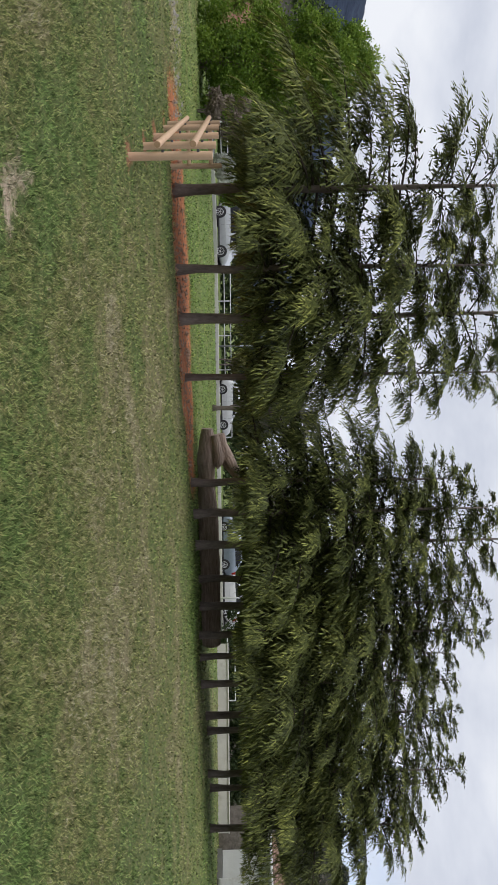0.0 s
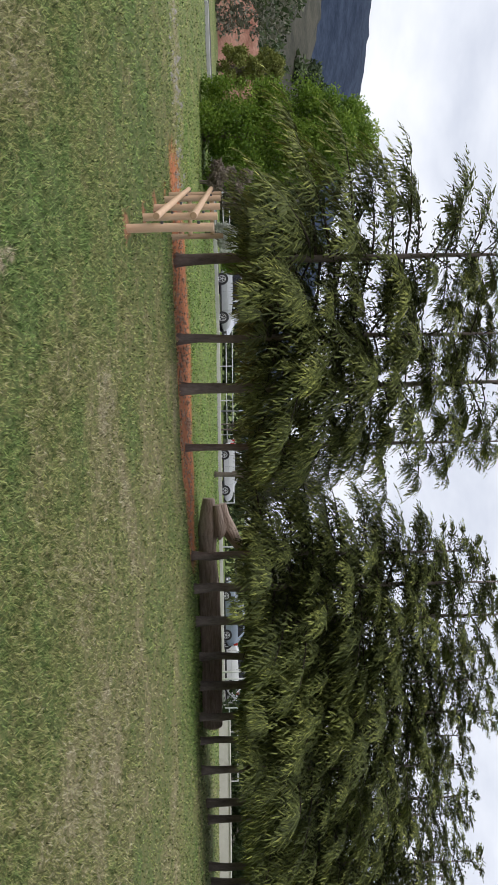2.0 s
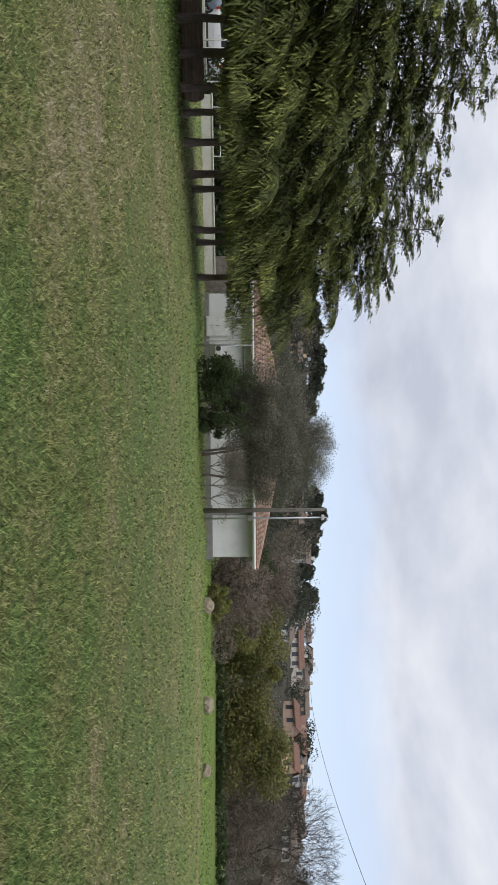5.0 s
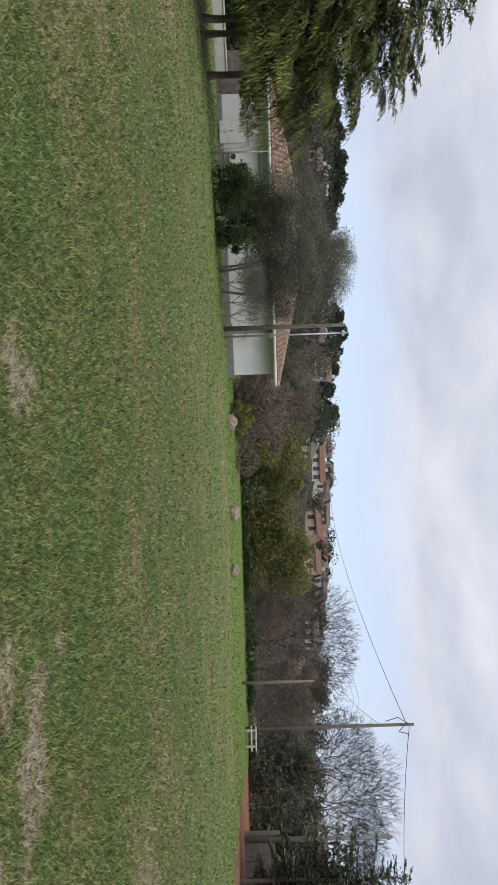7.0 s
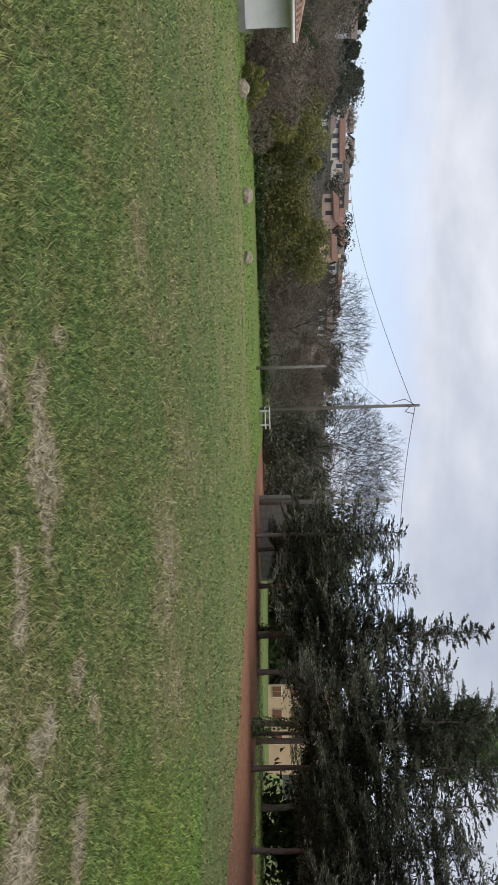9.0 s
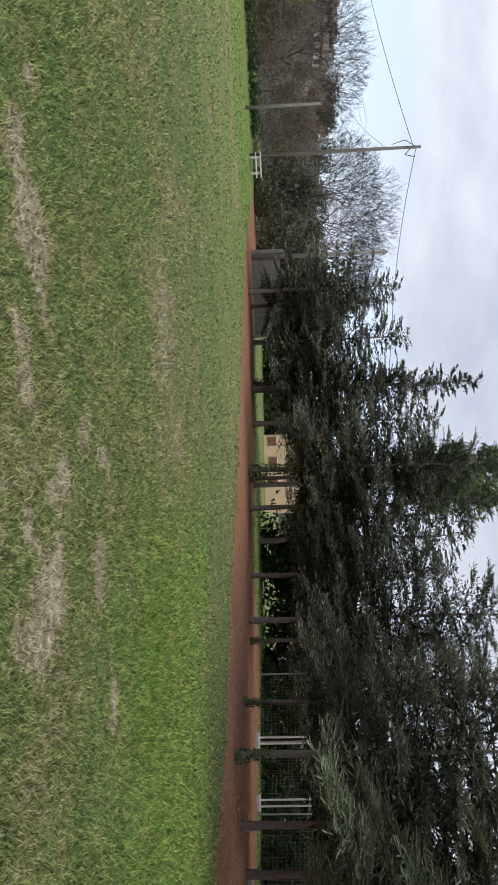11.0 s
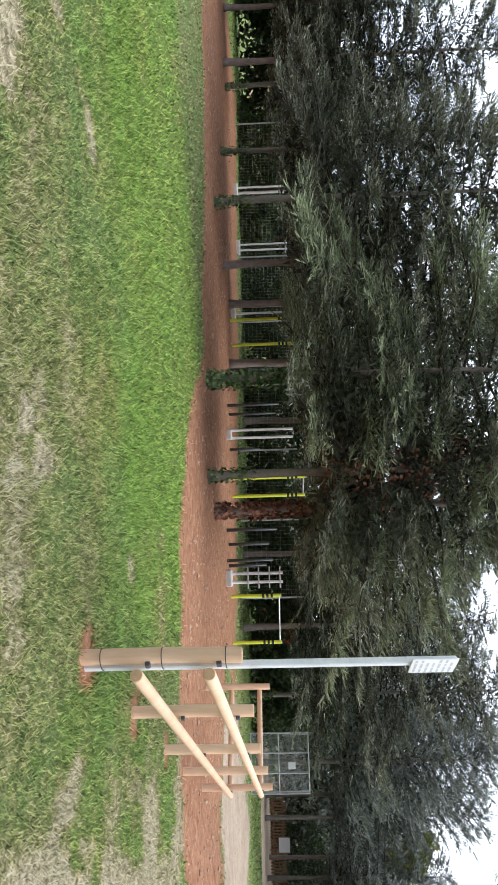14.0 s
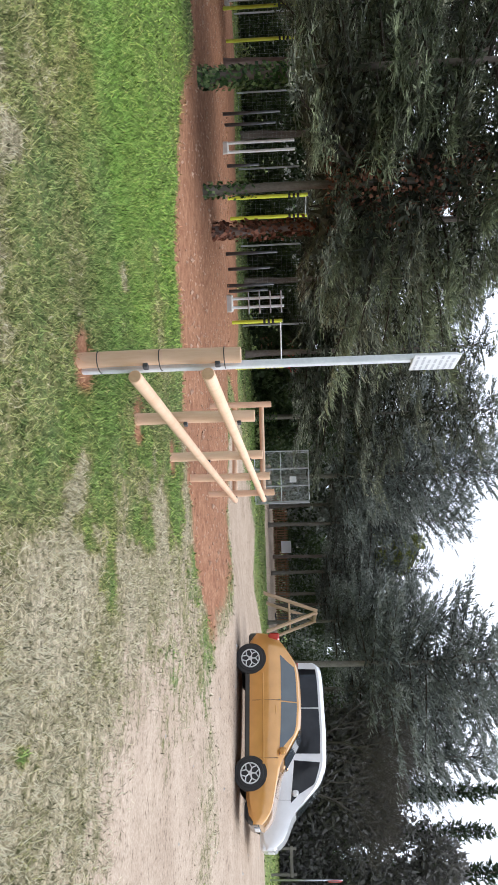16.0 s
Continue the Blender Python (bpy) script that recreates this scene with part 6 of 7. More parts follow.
def timber_fence(label, posts, tall, side, rails, back, seed):
    """Round posts with two rails fixed to one side; back gives a second run that turns off at the far end."""
    rng = np.random.default_rng(seed)
    f = thing("fence", label, "fence", group="timber fences")
    ps = [Vector((x, y, float(lie(x, y)))) for x, y in posts]
    for p in ps:
        round_post(f, p, tall + rng.uniform(-0.02, 0.03), 0.062, rng)
    d = (ps[-1] - ps[0]).normalized()
    off = d.cross(Vector((0, 0, 1))).normalized() * side * 0.11
    for h in rails:
        rail(f, ps[0] + off * 1.55 + Vector((0, 0, h - 0.03)) - d * 0.10, ps[-1] + off + Vector((0, 0, h)) + d * 0.28, 0.052)
        for p in ps:
            part("bolt", Geo().box((-0.03, -0.03, -0.02), (0.03, 0.03, 0.02), 0.005, Matrix.Translation(p + off * 0.5 + Vector((0, 0, h + 0.035)))), DARK_STEEL, f, "small dark steel bracket")
    bs = [Vector((x, y, float(lie(x, y)))) for x, y in back]
    for p in bs[1:]:
        round_post(f, p, tall, 0.062, rng)
    for a, b in zip(bs, bs[1:]):
        for h in rails:
            rail(f, a + Vector((0, -0.1, h)), b + Vector((0, -0.1, h)), 0.050)
    return f


right_posts = [(2.73, -5.42), (3.05, -7.44), (3.45, -9.80), (3.78, -11.80), (4.20, -14.15)]
timber_fence("new round-timber post and rail fence on patchy grass", right_posts, 1.24, 1, (0.47, 1.03), [(4.3, -14.3), (6.2, -14.5)], 1)
left_posts = [(-3.38, 10.97), (-4.18, 12.90), (-4.92, 14.55), (-5.72, 16.35), (-6.25, 17.55)]
timber_fence("new round-timber post and rail fence by the cedars", left_posts, 1.22, -1, (0.45, 0.97), [(-6.25, 17.9), (-5.40, 17.95)], 2)


def sign_post():
    """A square steel post tied to the fence's end post, with a small sign near its top."""
    p = Vector((2.70, -5.53, float(lie(2.70, -5.53))))
    s = thing("sign_post", "galvanised post with a small white sign, tied to a timber post", "sign", p, 0)
    part("pole", Geo().box((-0.028, -0.028, -0.3), (0.028, 0.028, 2.92), 0.008), PALE_ZINC, s)
    for z in (0.14, 0.62, 1.12):
        part("strap", Geo().tube([(0.022 + 0.075 * math.cos(a), 0.088 + 0.112 * math.sin(a), z) for a in np.linspace(0, 2 * math.pi, 25)], 0.004, 5, False), BLACK, s, "black strap")
    turn = Matrix.Rotation(radians(96), 4, "Z")
    board = part("board", Geo().box((-0.16, 0.034, 2.555), (0.16, 0.046, 2.91), 0.005, turn), SIGN_WHITE, s, "white enamelled sign board")
    part("board_back", Geo().box((-0.06, 0.02, 2.555), (0.06, 0.034, 2.88), 0.004, turn), ZINC, board)
    rng = np.random.default_rng(4)
    for k in range(7):
        z, x = 2.868 - k * 0.046, -0.14
        while x < 0.10:
            wide = rng.uniform(0.04, 0.12)
            for y0, y1 in ((0.046, 0.048), (0.032, 0.034)):
                part("text_bar", Geo().box((x, y0, z - 0.009), (min(x + wide, 0.14), y1, z + 0.009), 0, turn), SIGN_INK, board)
            x += wide + 0.025


sign_post()


# ---- the felled trunk behind the cedars ----
def felled_log():
    rng = np.random.default_rng(17)
    a, b = on(2.6, 25.6), on(18.8, 28.3)
    n = (b - a).length
    log = thing("felled_trunk", "huge felled tree trunk with furrowed bark lying in the grass", "log", a, math.degrees(math.atan2(b.y - a.y, b.x - a.x)))

    def bole(points, radii, mat, name, label="", ridges=16, deep=0.05, n_=48):
        pts = [Vector(p) for p in points]
        fine = []
        rad = []
        for i in range(len(pts) - 1):
            for k in range(10):
                t = k / 10
                fine.append(pts[i].lerp(pts[i + 1], t))
                rad.append(radii[i] * (1 - t) + radii[i + 1] * t)
        fine.append(pts[-1])
        rad.append(radii[-1])
        g = Geo().tube(fine, rad, n_, True)
        for i in range(len(fine)):
            for k in range(n_):
                v = Vector(g.v[i * n_ + k])
                out = v - fine[i]
                w = 1 + deep * abs(math.sin(ridges * math.pi * k / n_ + 0.8 * math.sin(i * 0.7) + k * 0.3)) + 0.05 * noise.noise(v * 2.3)
                g.v[i * n_ + k] = tuple(fine[i] + out * w)
        return part(name, g, mat, log, label)
    bole([(3.0, 0, 0.33), (4.6, 0.02, 0.34), (6.4, 0.0, 0.34), (n, 0.02, 0.33)], [0.32, 0.35, 0.345, 0.33], LOG_BARK, "barked_bole", "dark furrowed bark", 34, 0.07, 72)
    part("cut_face", Geo().tube([(n + 0.01, 0.02, 0.33), (n + 0.03, 0.02, 0.33)], [0.32, 0.29], 24), CUT_WOOD, log)
    bole([(3.1, 0, 0.33), (2.1, -0.02, 0.30), (1.2, -0.05, 0.32), (0.5, 0.02, 0.36), (0.0, 0.05, 0.40)], [0.32, 0.27, 0.31, 0.26, 0.19], LOG_WOOD, "bare_bole", "barkless weathered wood", 9, 0.06)
    bole([(2.0, 0.3, 0.36), (3.2, 0.42, 0.46), (4.6, 0.46, 0.50)], [0.20, 0.20, 0.18], LOG_BARK, "second_bole", "", 22, 0.12)
    bole([(0.25, 0.3, 0.80), (0.7, 0.28, 0.86), (1.15, 0.25, 1.05), (1.75, 0.2, 1.42)], [0.17, 0.22, 0.25, 0.16], LOG_WOOD, "raised_limb", "broken weathered limb", 8, 0.07)
    bole([(1.25, 0.1, 0.55), (1.05, 0.18, 0.8), (0.9, 0.24, 0.92)], [0.26, 0.24, 0.2], LOG_WOOD, "fork", "", 8, 0.07)
    bole([(1.2, -0.1, 0.7), (0.8, -0.12, 0.72), (0.2, -0.1, 0.66)], [0.2, 0.18, 0.13], LOG_WOOD, "broken_stub", "", 8, 0.07)


felled_log()


# ---- cars ----
def car(label, where, turn, length, width, height, body_mat, profile, glass, wheel_r, axle, name="car", lamp_x=None, dark_sill=True, group="", glass_mat=None):
    """A car along x, front at +x. profile: (x, belt height, roof height, inset of the roof) along its length, as shares of length and height."""
    c = thing(name, label, "car", where, turn, group)
    glass_mat = glass_mat or DARK_GLASS
    hw = width / 2
    n = 44
    xs = np.linspace(0, 1, n)
    px = [p[0] for p in profile]
    belt, top, inset = (np.interp(xs, px, [p[k] for p in profile]) for k in (1, 2, 3))
    for arr in (belt, top, inset):
        arr[1:-1] = (arr[:-2] + 2 * arr[1:-1] + arr[2:]) / 4
    round_ = 1 - 0.16 * np.clip(1 - xs / 0.10, 0, 1) ** 2 - 0.20 * np.clip(1 - (1 - xs) / 0.13, 0, 1) ** 2
    sill = 0.15 + 0.10 * np.clip(1 - xs / 0.10, 0, 1) + 0.06 * np.clip(1 - (1 - xs) / 0.12, 0, 1)
    vs, ring = [], 14
    side_pts = []
    for i in range(n):
        x = (xs[i] - 0.5) * length
        w = hw * round_[i]
        wt = w * (1 - inset[i])
        zb, zm, zt = sill[i] * height, belt[i] * height, top[i] * height
        lid = max(zt, zm + 0.012)
        half = [(w * 0.86, zb), (w * 0.97, zb + 0.07), (w, zb + (zm - zb) * 0.45), (w * 0.985, zm - 0.10), (w * 0.945, zm + 0.004), (wt + (w * 0.945 - wt) * 0.12, zm + (lid - zm) * 0.88), (wt * 0.86, lid)]
        side_pts.append((x, w * 0.945, zm, wt + (w * 0.945 - wt) * 0.12, zm + (lid - zm) * 0.88))
        vs += [(x, -y, z) for y, z in half] + [(x, y, z) for y, z in reversed(half)]
    fs = [(i * ring + k, i * ring + (k + 1) % ring, (i + 1) * ring + (k + 1) % ring, (i + 1) * ring + k) for i in range(n - 1) for k in range(ring)]
    fs += [tuple(range(ring - 1, -1, -1)), tuple((n - 1) * ring + k for k in range(ring))]
    body = part("body", Geo().add(vs, fs), body_mat, c, smooth=True)
    body.data.set_sharp_from_angle(angle=radians(34))

    def on_side(xr, t, sgn, lift=0.008):
        x = (xr - 0.5) * length
        k = [s[0] for s in side_pts]
        y0, z0, y1, z1 = (np.interp(x, k, [s[j] for s in side_pts]) for j in (1, 2, 3, 4))
        return (x, sgn * (y0 + (y1 - y0) * t + lift), z0 + (z1 - z0) * t)
    for sgn in (-1, 1):
        for lo, hi, t0, t1 in glass:
            g = Geo()
            m = 12
            x_lo = [lo[0] + (lo[1] - lo[0]) * k / m for k in range(m + 1)]
            x_hi = [hi[0] + (hi[1] - hi[0]) * k / m for k in range(m + 1)]
            v = [on_side(x, t0, sgn) for x in x_lo] + [on_side((a + b) / 2, (t0 + t1) / 2, sgn) for a, b in zip(x_lo, x_hi)] + [on_side(x, t1, sgn) for x in x_hi]
            f = [(r * (m + 1) + k, r * (m + 1) + k + 1, (r + 1) * (m + 1) + k + 1, (r + 1) * (m + 1) + k) for r in range(2) for k in range(m)]
            part("side_window", g.add(v, f if sgn < 0 else [q[::-1] for q in f]), glass_mat, c, "dark side window", smooth=True)
        # seams, handle, sill and mirror
        part("sill_trim", Geo().box((-length * 0.30, sgn * hw * 0.93 - 0.03, height * 0.13), (length * 0.27, sgn * hw * 0.93 + 0.03, height * 0.22), 0.02), DARK_TRIM if dark_sill else body_mat, c)
        mx = lamp_x if lamp_x is not None else 0.66
        p = on_side(mx, 0.02, sgn)
        part("mirror", Geo().box((p[0] - 0.08, p[1] + sgn * 0.02 - 0.08, p[2]), (p[0] + 0.06, p[1] + sgn * 0.10 + 0.08, p[2] + 0.14), 0.04), body_mat, c)
        h = on_side(mx - 0.22, 0.0, sgn, 0.012)
        part("door_handle", Geo().box((h[0] - 0.09, h[1] - 0.012 + sgn * 0.012, h[2] - 0.13), (h[0] + 0.09, h[1] + 0.012 + sgn * 0.012, h[2] - 0.09), 0.01), body_mat, c)
        part("side_moulding", Geo().box((-length * 0.26, sgn * hw * 1.0 - 0.012, height * 0.40), (length * 0.22, sgn * hw * 1.0 + 0.012, height * 0.425), 0.006), body_mat, c)
        for xr in (mx - 0.27, mx + 0.03):
            lo, hi = on_side(xr, 0.0, sgn, 0.004), height * 0.24
            part("door_gap", Geo().box((lo[0] - 0.003, sgn * hw * 0.985 - 0.012, hi), (lo[0] + 0.003, sgn * hw * 0.985 + 0.018, lo[2] - 0.01)), DARK_TRIM, c)
        lamp = profile[-2][1] * height
        hx = length * 0.43
        bm = bmesh.new()
        bmesh.ops.create_uvsphere(bm, u_segments=14, v_segments=9, radius=1.0)
        bmesh.ops.transform(bm, matrix=Matrix.Translation((hx + 0.02, sgn * hw * 0.80, lamp * 0.80)) @ Matrix.Rotation(sgn * radians(-38), 4, "Z") @ Matrix.Rotation(radians(12), 4, "Y") @ Matrix.Diagonal((0.21, 0.075, 0.085, 1)), verts=bm.verts)
        lamp_me = bpy.data.meshes.new("headlight")
        bm.to_mesh(lamp_me)
        bm.free()
        lamp_me.materials.append(LAMP_GLASS)
        lamp_me.shade_smooth()
        part("headlight", lamp_me, LAMP_GLASS, c)
        part("tail_light", Geo().box((-length * 0.497, sgn * hw * 0.80 - 0.09, height * 0.50), (-length * 0.455, sgn * hw * 0.80 + 0.09, height * 0.68), 0.03), RED_LAMP, c)
    # windscreen, rear window, bumpers
    scr = [k for k in range(1, n) if top[k] - belt[k] > 0.04]
    f0, f1 = scr[-1] / (n - 1), max(k for k in range(n) if top[k] > 0.965 * top.max()) / (n - 1)
    r0, r1 = scr[0] / (n - 1), min(k for k in range(n) if top[k] > 0.965 * top.max()) / (n - 1)
    for nm, lo, hi in (("windscreen", f0, f1), ("rear_window", r0, r1)):
        g = Geo()
        m = 6
        v = []
        for k in range(m + 1):
            xr = lo + (hi - lo) * (0.06 + 0.86 * k / m)
            i = xr * (n - 1)
            w = np.interp(i, range(n), hw * round_ * (1 - inset)) * (0.84 if k else 0.9)
            z = np.interp(i, range(n), np.maximum(top * height, belt * height + 0.012)) + 0.012
            x = (xr - 0.5) * length + (0.012 if nm == "windscreen" else -0.012)
            v += [(x, -w, z), (x, w, z)]
        part(nm, g.add(v, [(2 * k, 2 * k + 2, 2 * k + 3, 2 * k + 1) for k in range(m)]), CAR_GLASS, c)
    part("bumper", Geo().box((length * 0.40, -hw * 0.80, height * 0.17), (length * 0.503, hw * 0.80, height * 0.36), 0.06), body_mat if name == "van" else DARK_TRIM, c)
    part("bumper", Geo().box((-length * 0.505, -hw * 0.84, height * 0.18), (-length * 0.43, hw * 0.84, height * 0.38), 0.05), DARK_TRIM, c)
    part("number_plate", Geo().box((length * 0.503, -0.25, height * 0.25), (length * 0.508, 0.25, height * 0.32)), SIGN_WHITE, c)
    # wheels in their arches
    for xr in axle:
        x = (xr - 0.5) * length
        for sgn in (-1, 1):
            part("wheel_arch", Geo().tube([(x, sgn * (hw - 0.22), wheel_r * 1.02), (x, sgn * (hw + 0.004), wheel_r * 1.02)], wheel_r * 1.14, 28), BLACK, c)
            wheel = part("wheel", Geo().tube([(x, sgn * (hw - 0.19), wheel_r), (x, sgn * (hw - 0.17), wheel_r), (x, sgn * (hw - 0.01), wheel_r), (x, sgn * (hw + 0.015), wheel_r)], [wheel_r * 0.93, wheel_r, wheel_r, wheel_r * 0.90], 32), BLACK, c, "black tyre")
            y = sgn * (hw + 0.018)
            part("rim", Geo().tube([(x + 0.655 * wheel_r * math.cos(a), y, wheel_r + 0.655 * wheel_r * math.sin(a)) for a in np.linspace(0, 2 * math.pi, 29)], 0.014, 6, False), ALLOY, wheel)
            g = Geo().tube([(x, y - 0.012 * sgn, wheel_r), (x, y + 0.010 * sgn, wheel_r)], 0.045, 12)
            for k in range(5):
                a = 2 * math.pi * k / 5 + 0.3
                fork = (x + 0.36 * wheel_r * math.cos(a), y, wheel_r + 0.36 * wheel_r * math.sin(a))
                g.tube([(x + 0.04 * math.cos(a), y, wheel_r + 0.04 * math.sin(a)), fork], [0.017, 0.014], 5)
                for b in (a - 0.42, a + 0.42):
                    g.tube([fork, (x + 0.65 * wheel_r * math.cos(b), y, wheel_r + 0.65 * wheel_r * math.sin(b))], [0.013, 0.012], 5)
            part("spokes", g, ALLOY, wheel)
    return c


HATCH = [(0.0, 0.46, 0.50, 0.10), (0.03, 0.60, 0.64, 0.10), (0.07, 0.66, 0.74, 0.12), (0.17, 0.695, 0.95, 0.20), (0.26, 0.695, 0.99, 0.22), (0.42, 0.69, 1.0, 0.22), (0.54, 0.675, 0.965, 0.21), (0.66, 0.65, 0.76, 0.16), (0.71, 0.635, 0.67, 0.12), (0.78, 0.60, 0.62, 0.10), (0.92, 0.53, 0.54, 0.10), (0.97, 0.47, 0.48, 0.10), (1.0, 0.36, 0.38, 0.10)]
HATCH_GLASS = [((0.135, 0.392), (0.205, 0.395), 0.0, 0.90), ((0.398, 0.680), (0.401, 0.57), 0.0, 0.90)]
VAN = [(0.0, 0.58, 0.90, 0.08), (0.02, 0.60, 0.96, 0.09), (0.10, 0.61, 0.985, 0.10), (0.40, 0.61, 1.0, 0.10), (0.58, 0.60, 0.985, 0.11), (0.68, 0.575, 0.90, 0.12), (0.79, 0.54, 0.66, 0.10), (0.83, 0.53, 0.57, 0.08), (0.93, 0.46, 0.48, 0.08), (0.975, 0.40, 0.41, 0.08), (1.0, 0.30, 0.31, 0.08)]
VAN_GLASS = [((0.04, 0.268), (0.045, 0.268), -0.04, 0.92), ((0.274, 0.52), (0.274, 0.52), -0.04, 0.92), ((0.555, 0.775), (0.565, 0.68), -0.04, 0.90)]
rear, fore = Vector((1.30, -17.75, 0)), Vector((-1.08, -17.17, 0))
mid_car = (rear + fore) / 2 + (fore - rear).normalized() * 0.26
head = math.degrees(math.atan2(fore.y - rear.y, fore.x - rear.x))
car("amber three-door hatchback parked on sandy earth", (mid_car.x, mid_car.y, float(lie(mid_car.x, mid_car.y)) + 0.0), head, 3.78, 1.66, 1.34, ORANGE_PAINT, HATCH, HATCH_GLASS, 0.288, (0.158, 0.765), glass_mat=CAR_GLASS)
p = Vector(at(182.6, 20.3)) - (fore - rear).normalized() * 0.13
car("white van parked behind the amber car", (p[0], p[1], float(lie(p[0], p[1]))), head + 2, 4.18, 1.84, 1.93, WHITE_PAINT, VAN, VAN_GLASS, 0.325, (0.18, 0.81), "van", lamp_x=0.73, dark_sill=False)
p = at(-12.1, 50.5)
car("silver off-road car parked at the road", (p[0], p[1], float(lie(p[0], p[1]))), -8, 4.3, 1.8, 1.72, SILVER_PAINT, [(a, b * 1.02, c_ if c_ < 0.6 else min(1.0, c_ * 1.01), e_) for a, b, c_, e_ in VAN], VAN_GLASS, 0.36, (0.19, 0.80), group="cars at the road")
p = at(0.5, 51)
car("white hatchback parked at the road", (p[0], p[1], float(lie(p[0], p[1]))), 12, 4.0, 1.7, 1.48, WHITE_PAINT, HATCH, HATCH_GLASS, 0.31, (0.185, 0.80), group="cars at the road")
p = at(11.0, 49.5)
car("blue-grey hatchback behind the felled trunk", (p[0], p[1], float(lie(p[0], p[1]))), 186, 4.1, 1.72, 1.50, BLUE_GREY_PAINT, HATCH, HATCH_GLASS, 0.31, (0.185, 0.80), group="cars at the road")
p = at(14.6, 50.5)
car("white hatchback behind the felled trunk", (p[0], p[1], float(lie(p[0], p[1]))), 172, 4.0, 1.7, 1.50, WHITE_PAINT, HATCH, HATCH_GLASS, 0.31, (0.185, 0.80), group="cars at the road")
p = at(17.6, 52)
car("silver hatchback at the end of the parked row", (p[0], p[1], float(lie(p[0], p[1]))), 160, 4.0, 1.7, 1.48, SILVER_PAINT, HATCH, HATCH_GLASS, 0.31, (0.185, 0.80), group="cars at the road")


# ---- roadside rail, poles and wires ----
def pipe_rail(label, spots, tall, mat):
    f = thing("railing", label, "railing")
    ps = [Vector((x, y, float(lie(x, y)))) for x, y in spots]
    for q in ps:
        part("post", Geo().tube([q - Vector((0, 0, 0.2)), q + Vector((0, 0, tall))], 0.04, 8), mat, f)
    for a, b in zip(ps, ps[1:]):
        for h in (tall * 0.5, tall - 0.04):
            part("rail", Geo().tube([a + Vector((0, 0, h)), b + Vector((0, 0, h))], 0.032, 8), mat, f)


pipe_rail("white tubular railing along the road", [at(a, 53)[:2] for a in (-23, -20, -17, -10, -7.4, -4.8, -2.2, 0.4, 3.0)], 0.95, WHITE_STEEL)
pipe_rail("pale railing by the low wall", [at(a, 46)[:2] for a in (17.8, 19.4, 21.0, 22.6)], 1.0, WHITE_STEEL)


def pole(label, az, d, tall, r, mat, name="utility_pole", fittings=()):
    q = on(az, d)
    o = thing(name, label, "pole", q, 0)
    part("shaft", Geo().tube([(0, 0, -0.3), (0, 0, tall * 0.5), (0, 0, tall)], [r * 1.2, r, r * 0.72], 10), mat, o, smooth=True)
    for z, span, turn in fittings:
        c, s = math.cos(radians(turn)) * span, math.sin(radians(turn)) * span
        arm = part("crossarm", Geo().tube([(-c, -s, z), (c, s, z)], 0.035, 6), DARK_STEEL, o)
        for e in (-0.85, 0.85):
            part("insulator", Geo().tube([(c * e, s * e, z), (c * e, s * e, z + 0.16)], [0.05, 0.03], 8), CONCRETE, arm)
    return o


pole("tall wooden utility pole with cable fittings", 78.25, 54.5, 11.45, 0.13, POLE_WOOD, fittings=((10.6, 0.35, 0),))
pole("short concrete pole at the field edge", 75.1, 50.1, 4.55, 0.10, CONCRETE)
pole("grey concrete pole behind the wall", 85.3, 50.0, 8.7, 0.14, CONCRETE, fittings=((8.4, 0.2, 60),))
pole("grey utility pole before the white house", 48.55, 38.2, 6.15, 0.11, POLE_WOOD, fittings=((4.6, 0.5, 40), (5.4, 0.3, 40)))
lamp = pole("thin pole with a white lamp before the white house", 49.15, 38.6, 6.3, 0.045, ZINC, "lamp_post")
part("lamp_head", Geo().box((-0.16, -0.08, 6.0), (0.16, 0.08, 6.14), 0.03), WHITE_STEEL, lamp)
part("meter_box", Geo().box((-0.12, -0.1, 2.2), (0.12, 0.1, 2.5), 0.02), CONCRETE, lamp)
pole("thin galvanised pole before the house", 36.0, 33.2, 2.4, 0.04, ZINC, "sign_pole")
for az, d, tall, mat in ((6.3, 52, 1.5, WHITE_STEEL), (15.3, 40.5, 1.75, WHITE_STEEL), (15.8, 40.5, 1.75, WHITE_STEEL), (-4.0, 51, 2.6, ZINC)):
    pole("pale steel post near the road", az, d, tall, 0.05, mat, "steel_post")


def wire(points, sag, r=0.016):
    """A cable hanging between points."""
    o = []
    for a, b in zip(points, points[1:]):
        a, b = Vector(a), Vector(b)
        o += [a.lerp(b, k / 14) - Vector((0, 0, sag * 4 * (k / 14) * (1 - k / 14))) for k in range(15)]
    single("overhead_cable", Geo().tube(o, r, 4, False), CABLE, "thin black overhead cable", "cable")


def up(az, d, el):
    x, y, _ = at(az, d)
    return (x, y, EYE + d * math.tan(radians(el)))


wire([up(78.2, 54.4, 9.75), up(62.2, 120, 5.35), up(57, 190, 4.9)], 0.9, 0.022)
wire([up(78.3, 54.4, 9.95), up(91.9, 60, 8.3), up(104, 62, 7.9), up(120, 66, 7.6)], 0.35, 0.020)
wire([up(78.2, 54.4, 7.9), up(75.2, 90, 5.3), up(72.0, 140, 4.6)], 0.6, 0.020)
wire([up(85.3, 50.0, 7.8), up(76.5, 110, 6.6), up(66, 200, 5.2)], 1.0, 0.020)
wire([up(85.3, 50.0, 7.6), up(76.5, 112, 6.2), up(66, 205, 4.9)], 1.0, 0.020)
wire([up(78.2, 54.4, 9.9), up(77.75, 54.2, 9.2), up(78.0, 54.3, 8.3)], 0.0, 0.025)
